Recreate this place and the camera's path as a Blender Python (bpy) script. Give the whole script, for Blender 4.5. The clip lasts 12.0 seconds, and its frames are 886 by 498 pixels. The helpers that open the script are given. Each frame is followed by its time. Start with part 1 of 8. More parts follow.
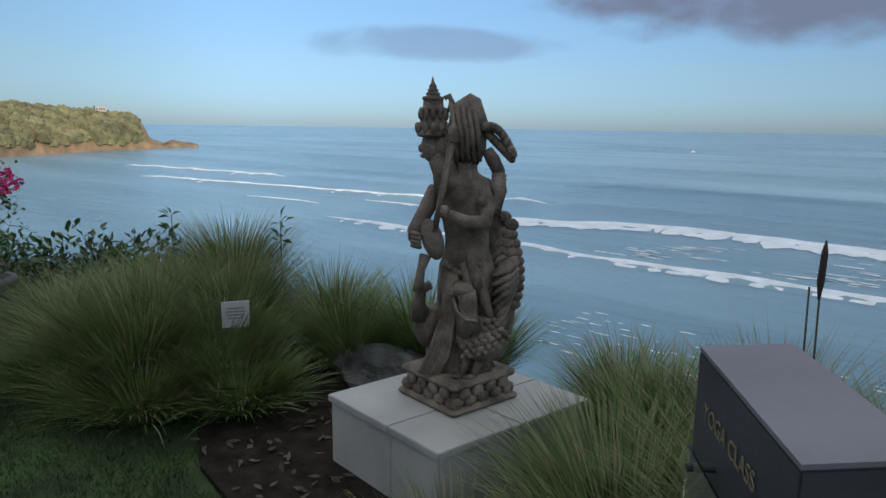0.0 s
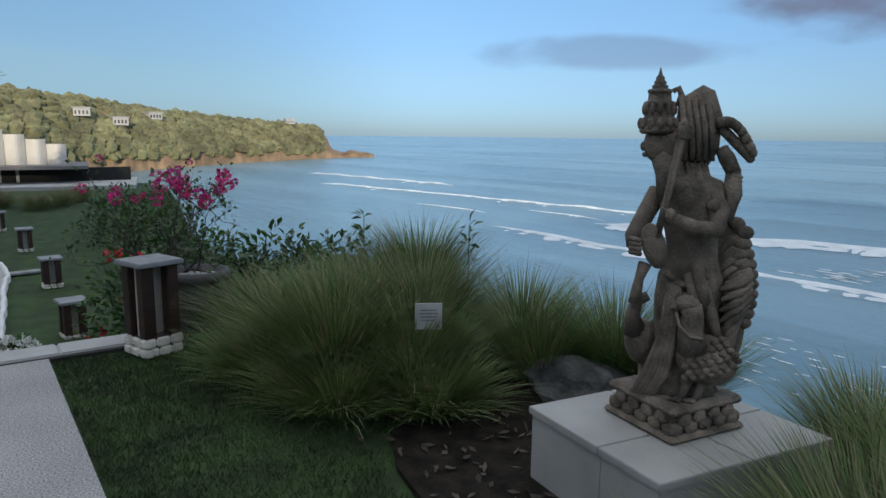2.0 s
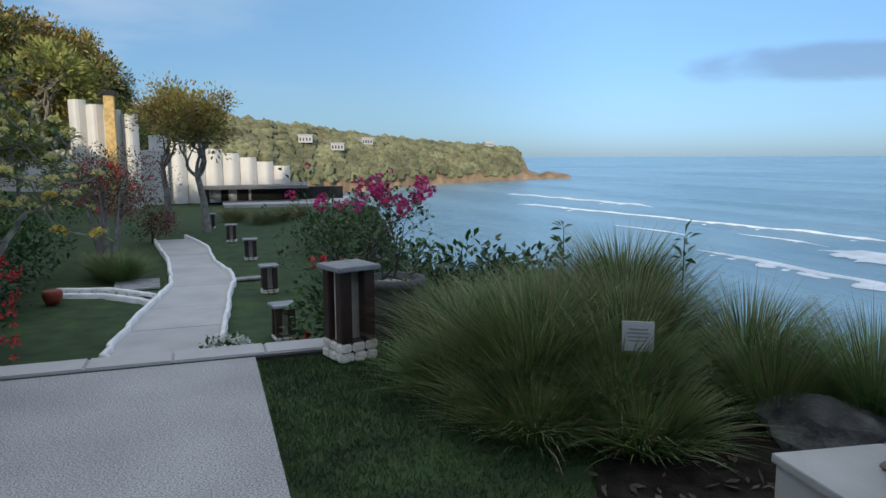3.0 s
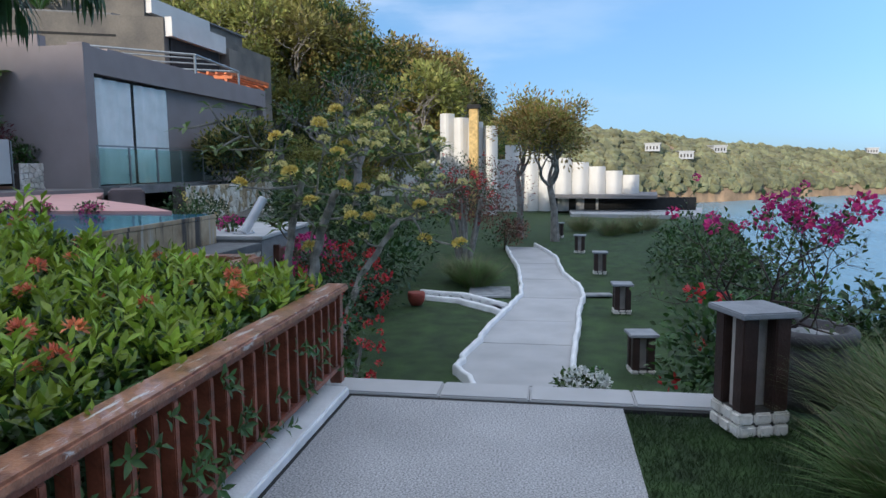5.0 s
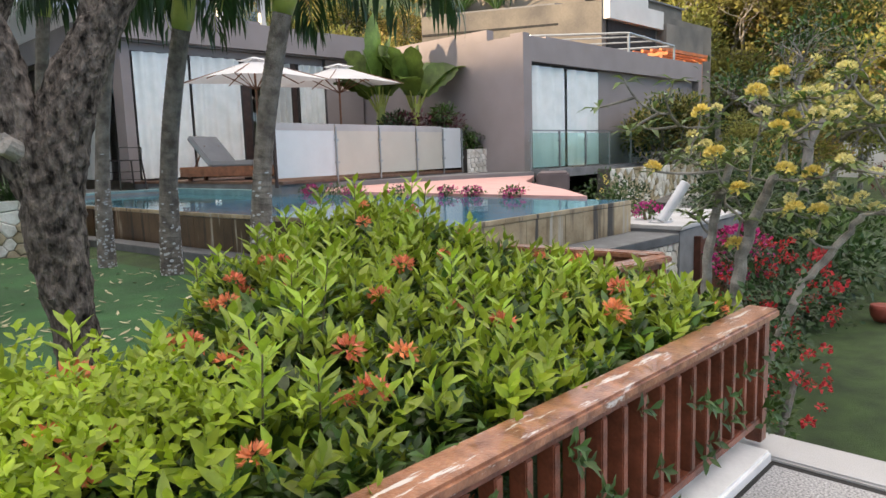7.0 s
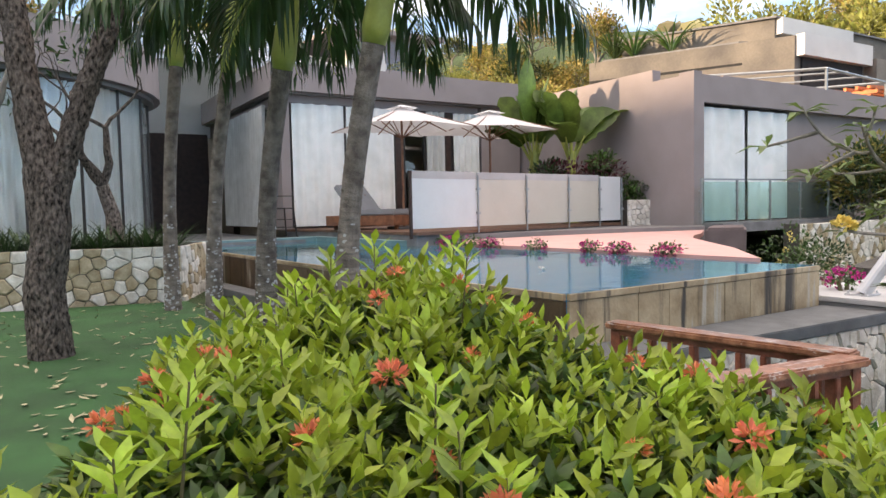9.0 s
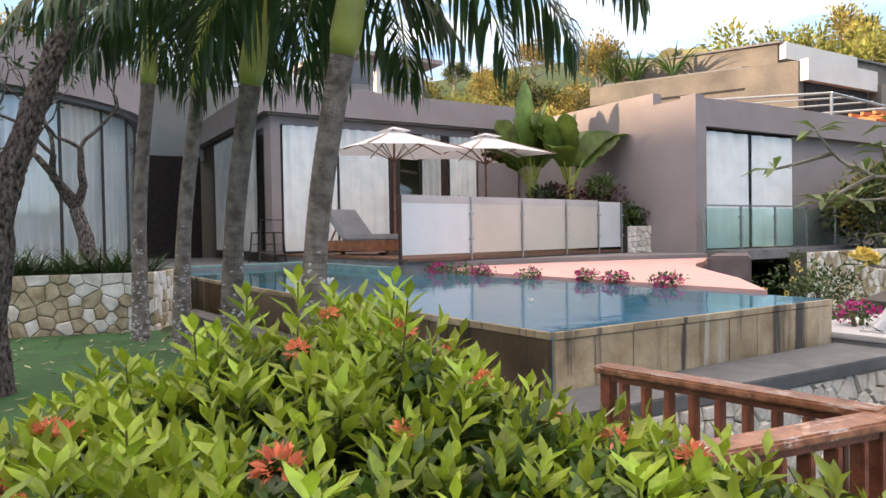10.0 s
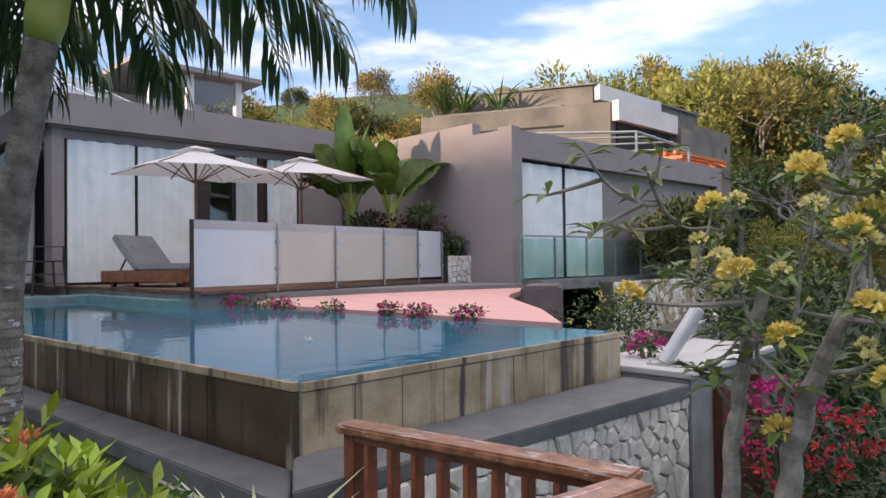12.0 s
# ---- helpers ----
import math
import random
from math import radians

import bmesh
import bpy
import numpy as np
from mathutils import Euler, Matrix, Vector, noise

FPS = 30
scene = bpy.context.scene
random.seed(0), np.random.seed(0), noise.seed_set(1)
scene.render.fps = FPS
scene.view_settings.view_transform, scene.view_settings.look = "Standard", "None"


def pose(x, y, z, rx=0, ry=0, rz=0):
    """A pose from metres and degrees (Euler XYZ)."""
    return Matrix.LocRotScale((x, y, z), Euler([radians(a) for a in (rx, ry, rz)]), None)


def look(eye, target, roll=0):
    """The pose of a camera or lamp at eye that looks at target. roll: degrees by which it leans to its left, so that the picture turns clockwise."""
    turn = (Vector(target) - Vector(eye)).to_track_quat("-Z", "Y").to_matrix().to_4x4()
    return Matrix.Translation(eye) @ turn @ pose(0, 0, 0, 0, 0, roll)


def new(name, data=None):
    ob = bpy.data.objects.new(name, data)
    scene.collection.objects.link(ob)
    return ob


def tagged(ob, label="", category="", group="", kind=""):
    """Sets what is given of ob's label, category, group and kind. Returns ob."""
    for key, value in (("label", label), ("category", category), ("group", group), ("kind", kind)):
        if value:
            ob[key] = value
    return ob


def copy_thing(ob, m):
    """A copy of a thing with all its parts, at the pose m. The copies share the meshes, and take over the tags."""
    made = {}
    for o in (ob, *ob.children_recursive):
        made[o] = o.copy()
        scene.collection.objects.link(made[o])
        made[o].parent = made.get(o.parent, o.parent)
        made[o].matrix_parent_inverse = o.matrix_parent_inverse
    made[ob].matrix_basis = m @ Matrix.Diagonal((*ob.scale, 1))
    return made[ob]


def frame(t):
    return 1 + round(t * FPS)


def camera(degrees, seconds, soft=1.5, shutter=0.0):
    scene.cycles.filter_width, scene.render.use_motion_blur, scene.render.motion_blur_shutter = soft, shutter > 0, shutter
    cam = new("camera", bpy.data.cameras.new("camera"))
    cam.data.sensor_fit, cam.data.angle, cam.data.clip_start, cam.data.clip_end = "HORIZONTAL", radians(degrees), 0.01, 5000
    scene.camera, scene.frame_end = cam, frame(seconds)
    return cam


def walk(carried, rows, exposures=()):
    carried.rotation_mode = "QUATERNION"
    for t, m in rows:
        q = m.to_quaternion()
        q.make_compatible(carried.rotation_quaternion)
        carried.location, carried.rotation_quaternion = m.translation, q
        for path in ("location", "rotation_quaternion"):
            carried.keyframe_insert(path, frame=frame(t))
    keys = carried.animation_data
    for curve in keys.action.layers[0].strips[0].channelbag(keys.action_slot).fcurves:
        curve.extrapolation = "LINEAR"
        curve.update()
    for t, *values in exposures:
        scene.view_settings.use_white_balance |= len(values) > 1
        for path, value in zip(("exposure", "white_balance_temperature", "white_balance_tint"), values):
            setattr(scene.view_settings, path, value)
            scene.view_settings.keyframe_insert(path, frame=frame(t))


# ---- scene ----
cam = camera(65.6, 12.0)
PATH = [
    (0, (0.279, 1.5, 1.906), (-1.015, 2.983, 1.551), 0.8),
    (0.5, (0.244, 1.494, 1.919), (-1.069, 2.957, 1.552), 1.0),
    (1, (0.171, 1.514, 1.9), (-1.203, 2.921, 1.535), 1.0),
    (1.5, (0.077, 1.5, 1.892), (-1.397, 2.802, 1.529), 0.9),
    (2, (-0.036, 1.458, 1.833), (-1.648, 2.594, 1.502), 0.6),
    (2.5, (-0.201, 1.502, 1.714), (-1.962, 2.406, 1.422), 0.5),
    (3, (-0.421, 1.612, 1.677), (-2.296, 2.254, 1.405), -0.3),
    (3.5, (-0.642, 1.592, 1.687), (-2.585, 1.988, 1.427), -0.2),
    (5.5, (-1.769, 1.377, 1.681), (-3.669, 0.802, 1.434), -0.6),
    (6, (-2.01, 1.353, 1.686), (-3.795, 0.491, 1.423), -1.1),
    (6.5, (-2.312, 1.31, 1.693), (-3.928, 0.164, 1.416), -2.1),
    (7, (-2.561, 1.146, 1.692), (-3.984, -0.232, 1.418), -1.8),
    (7.5, (-2.921, 1.064, 1.677), (-4.164, -0.482, 1.42), -1.9),
    (9.5, (-4.168, 0.376, 1.681), (-5.202, -1.333, 1.599), -1.2),
    (10, (-4.416, 0.21, 1.696), (-5.457, -1.497, 1.65), -0.9),
    (10.5, (-4.716, 0.128, 1.691), (-5.791, -1.559, 1.684), -0.8),
    (11, (-4.943, 0.069, 1.687), (-6.097, -1.565, 1.713), -0.8),
    (11.5, (-5.155, -0.005, 1.702), (-6.421, -1.553, 1.741), -0.6),
    (12, (-5.412, -0.018, 1.699), (-6.808, -1.45, 1.731), -0.7),
]

# ---- light ----
SUN_AZ, SUN_EL = radians(-22), radians(12)      # azimuth from +x, anticlockwise
EXPOSURES = [(0.0, 0.2, 6000, 7), (2.0, 0.17, 5850, 7), (3.5, 0.33, 5500, 7), (5.5, 0.76, 5350, 11), (6.5, 1.35, 6750, 13), (7.5, 1.75, 7100, 15),
             (9.5, 1.75, 7300, 19), (10.5, 1.75, 7300, 20), (11.5, 1.5, 6950, 20), (12.0, 1.25, 6600, 20)]
walk(cam, [(t, look(eye, target, roll)) for t, eye, target, roll in PATH], EXPOSURES)

world = bpy.data.worlds.new("sky")
scene.world = world
world.use_nodes = True
wn, wl = world.node_tree.nodes, world.node_tree.links
wn.clear()
w_out = wn.new("ShaderNodeOutputWorld")
w_bg = wn.new("ShaderNodeBackground")
w_sky = wn.new("ShaderNodeTexSky")
w_sky.sky_type = "NISHITA"
w_sky.sun_disc = False
w_sky.sun_elevation = SUN_EL
w_sky.sun_rotation = radians(90) - SUN_AZ
w_sky.altitude = 20
w_sky.dust_density = 0.3
w_sky.ozone_density = 2.0
w_bg.inputs["Strength"].default_value = 0.13
w_co = wn.new("ShaderNodeTexCoord")
w_sep = wn.new("ShaderNodeSeparateXYZ")
wl.new(w_co.outputs["Generated"], w_sep.inputs[0])


def w_math(op, a, b=None, c=None):
    nd = wn.new("ShaderNodeMath")
    nd.operation = op
    for i, v in enumerate((a, b, c)):
        if v is None:
            continue
        if isinstance(v, (int, float)):
            nd.inputs[i].default_value = v
        else:
            wl.new(v, nd.inputs[i])
    return nd.outputs[0]


def w_range(v, f0, f1, t0, t1):
    nd = wn.new("ShaderNodeMapRange")
    nd.interpolation_type = "SMOOTHSTEP"
    wl.new(v, nd.inputs["Value"])
    for k, q in (("From Min", f0), ("From Max", f1), ("To Min", t0), ("To Max", t1)):
        nd.inputs[k].default_value = q
    return nd.outputs[0]


def w_noise(scale, detail, stretch):
    mp = wn.new("ShaderNodeMapping")
    mp.inputs["Scale"].default_value = stretch
    wl.new(w_co.outputs["Generated"], mp.inputs["Vector"])
    nd = wn.new("ShaderNodeTexNoise")
    nd.inputs["Scale"].default_value, nd.inputs["Detail"].default_value = scale, detail
    wl.new(mp.outputs[0], nd.inputs["Vector"])
    return nd.outputs["Fac"]


def w_mix(fac, a, b):
    nd = wn.new("ShaderNodeMix")
    nd.data_type = "RGBA"
    wl.new(fac, nd.inputs["Factor"])
    for v, k in ((a, "A"), (b, "B")):
        if isinstance(v, tuple):
            nd.inputs[k].default_value = (*v, 1)
        else:
            wl.new(v, nd.inputs[k])
    return nd.outputs["Result"]


# a tint dims the low sky and the west; thin bright cloud lies over the land side, two grey clouds over the sea
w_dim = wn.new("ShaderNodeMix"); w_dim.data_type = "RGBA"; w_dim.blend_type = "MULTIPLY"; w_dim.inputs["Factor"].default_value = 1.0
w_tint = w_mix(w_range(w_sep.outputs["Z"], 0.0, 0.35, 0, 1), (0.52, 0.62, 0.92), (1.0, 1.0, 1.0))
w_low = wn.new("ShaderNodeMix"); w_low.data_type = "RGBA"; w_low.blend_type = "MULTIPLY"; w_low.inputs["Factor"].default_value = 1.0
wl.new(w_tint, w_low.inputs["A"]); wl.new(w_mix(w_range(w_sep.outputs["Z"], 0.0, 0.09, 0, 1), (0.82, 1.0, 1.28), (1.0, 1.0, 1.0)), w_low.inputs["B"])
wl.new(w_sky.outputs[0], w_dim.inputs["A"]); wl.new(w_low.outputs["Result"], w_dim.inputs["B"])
w_west = wn.new("ShaderNodeMix"); w_west.data_type = "RGBA"; w_west.blend_type = "MULTIPLY"; w_west.inputs["Factor"].default_value = 1.0
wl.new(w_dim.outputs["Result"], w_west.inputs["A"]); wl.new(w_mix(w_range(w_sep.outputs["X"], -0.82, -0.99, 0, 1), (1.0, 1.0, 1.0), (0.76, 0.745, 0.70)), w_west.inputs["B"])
cover = w_range(w_noise(3.2, 7, (1, 1, 4)), 0.44, 0.66, 0, 1)
side = w_range(w_sep.outputs["Y"], 0.35, -0.55, 0.0, 1.0)
high = w_range(w_sep.outputs["Z"], 0.03, 0.5, 0.35, 1.0)
w_col = w_mix(w_math("MULTIPLY", w_math("MULTIPLY", cover, side), high), w_west.outputs["Result"], (5.6, 5.4, 5.3))
# bright cloud overhead, added out of view to lift the ambient light
over = w_math("MULTIPLY", w_range(w_sep.outputs["Z"], 0.42, 0.62, 0, 1), w_range(w_noise(2.4, 6, (1, 1, 1)), 0.30, 0.52, 0.25, 1.0))
w_col = w_mix(over, w_col, (6.0, 5.8, 5.6))
ragged = w_noise(9, 6, (1, 1, 2.2))
for az, el, wa, we, thick in ((103.5, 0.172, 0.30, 0.060, 0.95), (131.0, 0.112, 0.17, 0.022, 0.42)):
    along = w_math("ADD", w_math("MULTIPLY", w_sep.outputs["X"], -math.sin(radians(az)) / wa), w_math("MULTIPLY", w_sep.outputs["Y"], math.cos(radians(az)) / wa))
    rise = w_math("MULTIPLY", w_math("SUBTRACT", w_sep.outputs["Z"], el), 1 / we)
    r2 = w_math("ADD", w_math("MULTIPLY", along, along), w_math("MULTIPLY", rise, rise))
    mask = w_range(w_math("ADD", r2, w_math("MULTIPLY", w_math("SUBTRACT", ragged, 0.5), 2.6)), 1.5, 0.2, 0, thick)
    ahead = w_range(w_sep.outputs["Y"], 0.0, 0.1, 0, 1)
    w_col = w_mix(w_math("MULTIPLY", mask, ahead), w_col, (1.25, 1.35, 1.85))
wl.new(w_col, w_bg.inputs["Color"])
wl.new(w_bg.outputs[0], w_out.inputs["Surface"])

sun_data = bpy.data.lights.new("sun", "SUN")
sun_data.energy = 3.2
sun_data.angle = radians(0.6)
sun_data.color = (1.0, 0.80, 0.55)
sun = new("sun", sun_data)
sun.matrix_world = look((0, 0, 0), (-math.cos(SUN_EL) * math.cos(SUN_AZ), -math.cos(SUN_EL) * math.sin(SUN_AZ), -math.sin(SUN_EL)))

# ---- materials ----


def mat(name, base, rough=0.7, var=0.25, scale=6.0, fine=60.0, bump=0.0, metal=0.0, second=None, spec=0.5, hue=0.0, coat=0.0, trans=0.0, grit=None, stretch=None):
    """A surface with colour variation at two scales, a little change from piece to piece, and fine relief."""
    m = bpy.data.materials.new(name)
    m.use_nodes = True
    n, l = m.node_tree.nodes, m.node_tree.links
    b = n["Principled BSDF"]
    co = n.new("ShaderNodeTexCoord")
    n1 = n.new("ShaderNodeTexNoise"); n1.inputs["Scale"].default_value = scale; n1.inputs["Detail"].default_value = 4
    n2 = n.new("ShaderNodeTexNoise"); n2.inputs["Scale"].default_value = fine; n2.inputs["Detail"].default_value = 3
    src = co.outputs["Object"]
    if stretch:
        mp = n.new("ShaderNodeMapping"); mp.inputs["Scale"].default_value = stretch
        l.new(src, mp.inputs["Vector"]); src = mp.outputs[0]
    for k in (n1, n2):
        l.new(src, k.inputs["Vector"])
    ramp = n.new("ShaderNodeValToRGB")
    dark = tuple(c * (1 - var) for c in base)
    light = second or tuple(min(1, c * (1 + var)) for c in base)
    ramp.color_ramp.elements[0].position, ramp.color_ramp.elements[1].position = 0.32, 0.68
    ramp.color_ramp.elements[0].color = (*dark, 1)
    ramp.color_ramp.elements[1].color = (*light, 1)
    l.new(n1.outputs["Fac"], ramp.inputs["Fac"])
    info = n.new("ShaderNodeObjectInfo")
    geo = n.new("ShaderNodeNewGeometry")
    add = n.new("ShaderNodeMath"); add.operation = "ADD"
    l.new(info.outputs["Random"], add.inputs[0]); l.new(geo.outputs["Random Per Island"], add.inputs[1])
    mr = n.new("ShaderNodeMapRange")
    mr.inputs["From Max"].default_value = 2.0
    mr.inputs["To Min"].default_value, mr.inputs["To Max"].default_value = 1 - var * 0.7, 1 + var * 0.7
    l.new(add.outputs[0], mr.inputs["Value"])
    mf = n.new("ShaderNodeMapRange")
    gv = var * 0.6 if grit is None else grit
    mf.inputs["To Min"].default_value, mf.inputs["To Max"].default_value = 1 - gv, 1 + gv
    l.new(n2.outputs["Fac"], mf.inputs["Value"])
    mul = n.new("ShaderNodeMath"); mul.operation = "MULTIPLY"
    l.new(mr.outputs[0], mul.inputs[0]); l.new(mf.outputs[0], mul.inputs[1])
    hsv = n.new("ShaderNodeHueSaturation")
    l.new(mul.outputs[0], hsv.inputs["Value"]); l.new(ramp.outputs["Color"], hsv.inputs["Color"])
    if hue:
        mh = n.new("ShaderNodeMapRange"); mh.inputs["From Max"].default_value = 2.0
        mh.inputs["To Min"].default_value, mh.inputs["To Max"].default_value = 0.5 - hue, 0.5 + hue
        l.new(add.outputs[0], mh.inputs["Value"]); l.new(mh.outputs[0], hsv.inputs["Hue"])
    l.new(hsv.outputs["Color"], b.inputs["Base Color"])
    b.inputs["Roughness"].default_value = rough
    b.inputs["Metallic"].default_value = metal
    b.inputs["Specular IOR Level"].default_value = spec
    b.inputs["Coat Weight"].default_value = coat
    if trans:
        b.inputs["Subsurface Weight"].default_value = 0
        tr = n.new("ShaderNodeBsdfTranslucent")
        l.new(hsv.outputs["Color"], tr.inputs["Color"])
        mx = n.new("ShaderNodeMixShader"); mx.inputs["Fac"].default_value = trans
        l.new(b.outputs[0], mx.inputs[1]); l.new(tr.outputs[0], mx.inputs[2])
        l.new(mx.outputs[0], n["Material Output"].inputs["Surface"])
    if bump:
        bp = n.new("ShaderNodeBump"); bp.inputs["Strength"].default_value = bump; bp.inputs["Distance"].default_value = 0.02
        sm = n.new("ShaderNodeMath"); sm.operation = "ADD"
        l.new(n1.outputs["Fac"], sm.inputs[0]); l.new(n2.outputs["Fac"], sm.inputs[1])
        l.new(sm.outputs[0], bp.inputs["Height"]); l.new(bp.outputs[0], b.inputs["Normal"])
    return m


M_LAWN = mat("lawn_green", (0.027, 0.054, 0.012), 0.9, 0.4, 3, 90, 0.6)
M_TURF = mat("turf_green", (0.022, 0.083, 0.022), 0.85, 0.3, 2, 120, 0.5)
M_WALK = mat("washed_concrete", (0.35, 0.35, 0.358), 0.85, 0.12, 1.2, 85, 0.5, grit=1.4)
M_SLAB = mat("pale_concrete", (0.43, 0.43, 0.435), 0.8, 0.10, 1.5, 120, 0.25)
M_WHITE = mat("white_kerb_paint", (0.78, 0.79, 0.80), 0.7, 0.1, 4, 50, 0.2)
# Near-black for real joints, and for hollows whose shade is painted in.
M_DARKLINE = mat("dark_joint_and_shade", (0.02, 0.02, 0.02), 0.9)
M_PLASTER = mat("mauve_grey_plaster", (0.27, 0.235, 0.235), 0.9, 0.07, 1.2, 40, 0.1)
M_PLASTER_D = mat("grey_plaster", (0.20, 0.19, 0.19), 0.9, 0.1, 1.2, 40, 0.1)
M_WHITEWALL = mat("white_plaster", (0.60, 0.59, 0.57), 0.85, 0.06, 1.0, 30, 0.1)
M_WOOD = mat("stained_rail_wood", (0.20, 0.062, 0.034), 0.4, 0.4, 9, 60, 0.2, coat=0.2)
M_DARKWOOD = mat("dark_brown_wood", (0.035, 0.018, 0.014), 0.55, 0.35, 7, 60, 0.2)
M_SAND = mat("mulch_soil", (0.020, 0.017, 0.014), 0.95, 0.5, 8, 60, 0.8, spec=0.1)
M_CONC = mat("grey_concrete", (0.19, 0.19, 0.195), 0.8, 0.2, 3, 60, 0.25)
M_STATUE = mat("carved_grey_stone", (0.18, 0.148, 0.118), 0.9, 0.5, 9, 70, 0.6)
M_PLINTH = mat("pale_limestone", (0.37, 0.365, 0.35), 0.6, 0.12, 3, 60, 0.12)
M_PINK = mat("pink_painted_render", (0.62, 0.36, 0.33), 0.8, 0.06, 2, 40, 0.1)
M_BARK = mat("rough_dark_bark", (0.034, 0.025, 0.021), 0.9, 0.65, 34, 110, 1.0, second=(0.25, 0.21, 0.185), stretch=(1, 1, 0.5), spec=0.2)
M_LEAF = mat("hedge_leaf", (0.054, 0.124, 0.019), 0.38, 0.5, 5, 40, 0.1, hue=0.03, trans=0.25)

# ---- building blocks ----


def part(name, bm, material, parent=None, label="", smooth=False):
    me = bpy.data.meshes.new(name)
    bm.to_mesh(me)
    bm.free()
    for m in (material if isinstance(material, (list, tuple)) else (material,)):
        me.materials.append(m)
    if smooth:
        me.polygons.foreach_set("use_smooth", [True] * len(me.polygons))
    ob = new(name, me)
    if parent is not None:
        ob.parent = parent
    if label:
        ob["label"] = label
    return ob


def box(x0, x1, y0, y1, z0, z1, bevel=0.0, bm=None):
    own = bm is None
    bm = bm or bmesh.new()
    v = bmesh.ops.create_cube(bm, size=1)["verts"]
    for q in v:
        q.co = Vector(((x0 + x1) / 2 + q.co.x * (x1 - x0), (y0 + y1) / 2 + q.co.y * (y1 - y0), (z0 + z1) / 2 + q.co.z * (z1 - z0)))
    if bevel and own:
        bmesh.ops.bevel(bm, geom=bm.edges[:], offset=bevel, segments=2, affect="EDGES")
    return bm


def prism(pts, z0, z1, bm=None, bevel=0.0):
    """An upright body over a plan outline (anticlockwise)."""
    own = bm is None
    bm = bm or bmesh.new()
    lo = [bm.verts.new((x, y, z0)) for x, y in pts]
    hi = [bm.verts.new((x, y, z1)) for x, y in pts]
    bm.faces.new(lo[::-1]); bm.faces.new(hi)
    for i in range(len(pts)):
        j = (i + 1) % len(pts)
        bm.faces.new((lo[i], lo[j], hi[j], hi[i]))
    bmesh.ops.recalc_face_normals(bm, faces=bm.faces[:])
    if bevel and own:
        bmesh.ops.bevel(bm, geom=bm.edges[:], offset=bevel, segments=2, affect="EDGES")
    return bm


def tube(pts, radii, seg=10, bm=None, caps=True):
    """A round limb along points."""
    bm = bm or bmesh.new()
    rings = []
    up = Vector((0, 0, 1))
    P = [Vector(p) for p in pts]
    prev = None
    for i, p in enumerate(P):
        d = (P[min(i + 1, len(P) - 1)] - P[max(i - 1, 0)])
        d = d.normalized() if d.length > 1e-9 else up
        a = prev if prev is not None else (Vector((1, 0, 0)) if abs(d.x) < 0.8 else Vector((0, 1, 0)))
        a = (a - d * a.dot(d)).normalized()
        prev = a
        b = d.cross(a)
        r = radii[i] if isinstance(radii, (list, tuple)) else radii
        rings.append([bm.verts.new(p + (a * math.cos(2 * math.pi * k / seg) + b * math.sin(2 * math.pi * k / seg)) * r) for k in range(seg)])
    for r0, r1 in zip(rings, rings[1:]):
        for k in range(seg):
            bm.faces.new((r0[k], r0[(k + 1) % seg], r1[(k + 1) % seg], r1[k]))
    if caps:
        bm.faces.new(rings[0][::-1]); bm.faces.new(rings[-1])
    return bm


def lathe(profile, seg=16, bm=None, at=(0, 0, 0)):
    """Profile of (radius, z) turned about the upright axis."""
    bm = bm or bmesh.new()
    rings = [[bm.verts.new((at[0] + r * math.cos(2 * math.pi * k / seg), at[1] + r * math.sin(2 * math.pi * k / seg), at[2] + z)) for k in range(seg)] for r, z in profile]
    for r0, r1 in zip(rings, rings[1:]):
        for k in range(seg):
            bm.faces.new((r0[k], r0[(k + 1) % seg], r1[(k + 1) % seg], r1[k]))
    bm.faces.new(rings[0][::-1]); bm.faces.new(rings[-1])
    return bm


def empty(name, m=None, **tags):
    ob = new(name)
    if m is not None:
        ob.matrix_world = m
    return tagged(ob, **tags)


def limb_mesh(name, V, F, material, parent=None, label="", smooth=False):
    """A mesh straight from vertex and face arrays."""
    me = bpy.data.meshes.new(name)
    me.from_pydata(V, [], F)
    me.materials.append(material)
    if smooth:
        me.polygons.foreach_set("use_smooth", [True] * len(me.polygons))
    ob = new(name, me)
    if parent is not None:
        ob.parent = parent
    if label:
        ob["label"] = label
    return ob


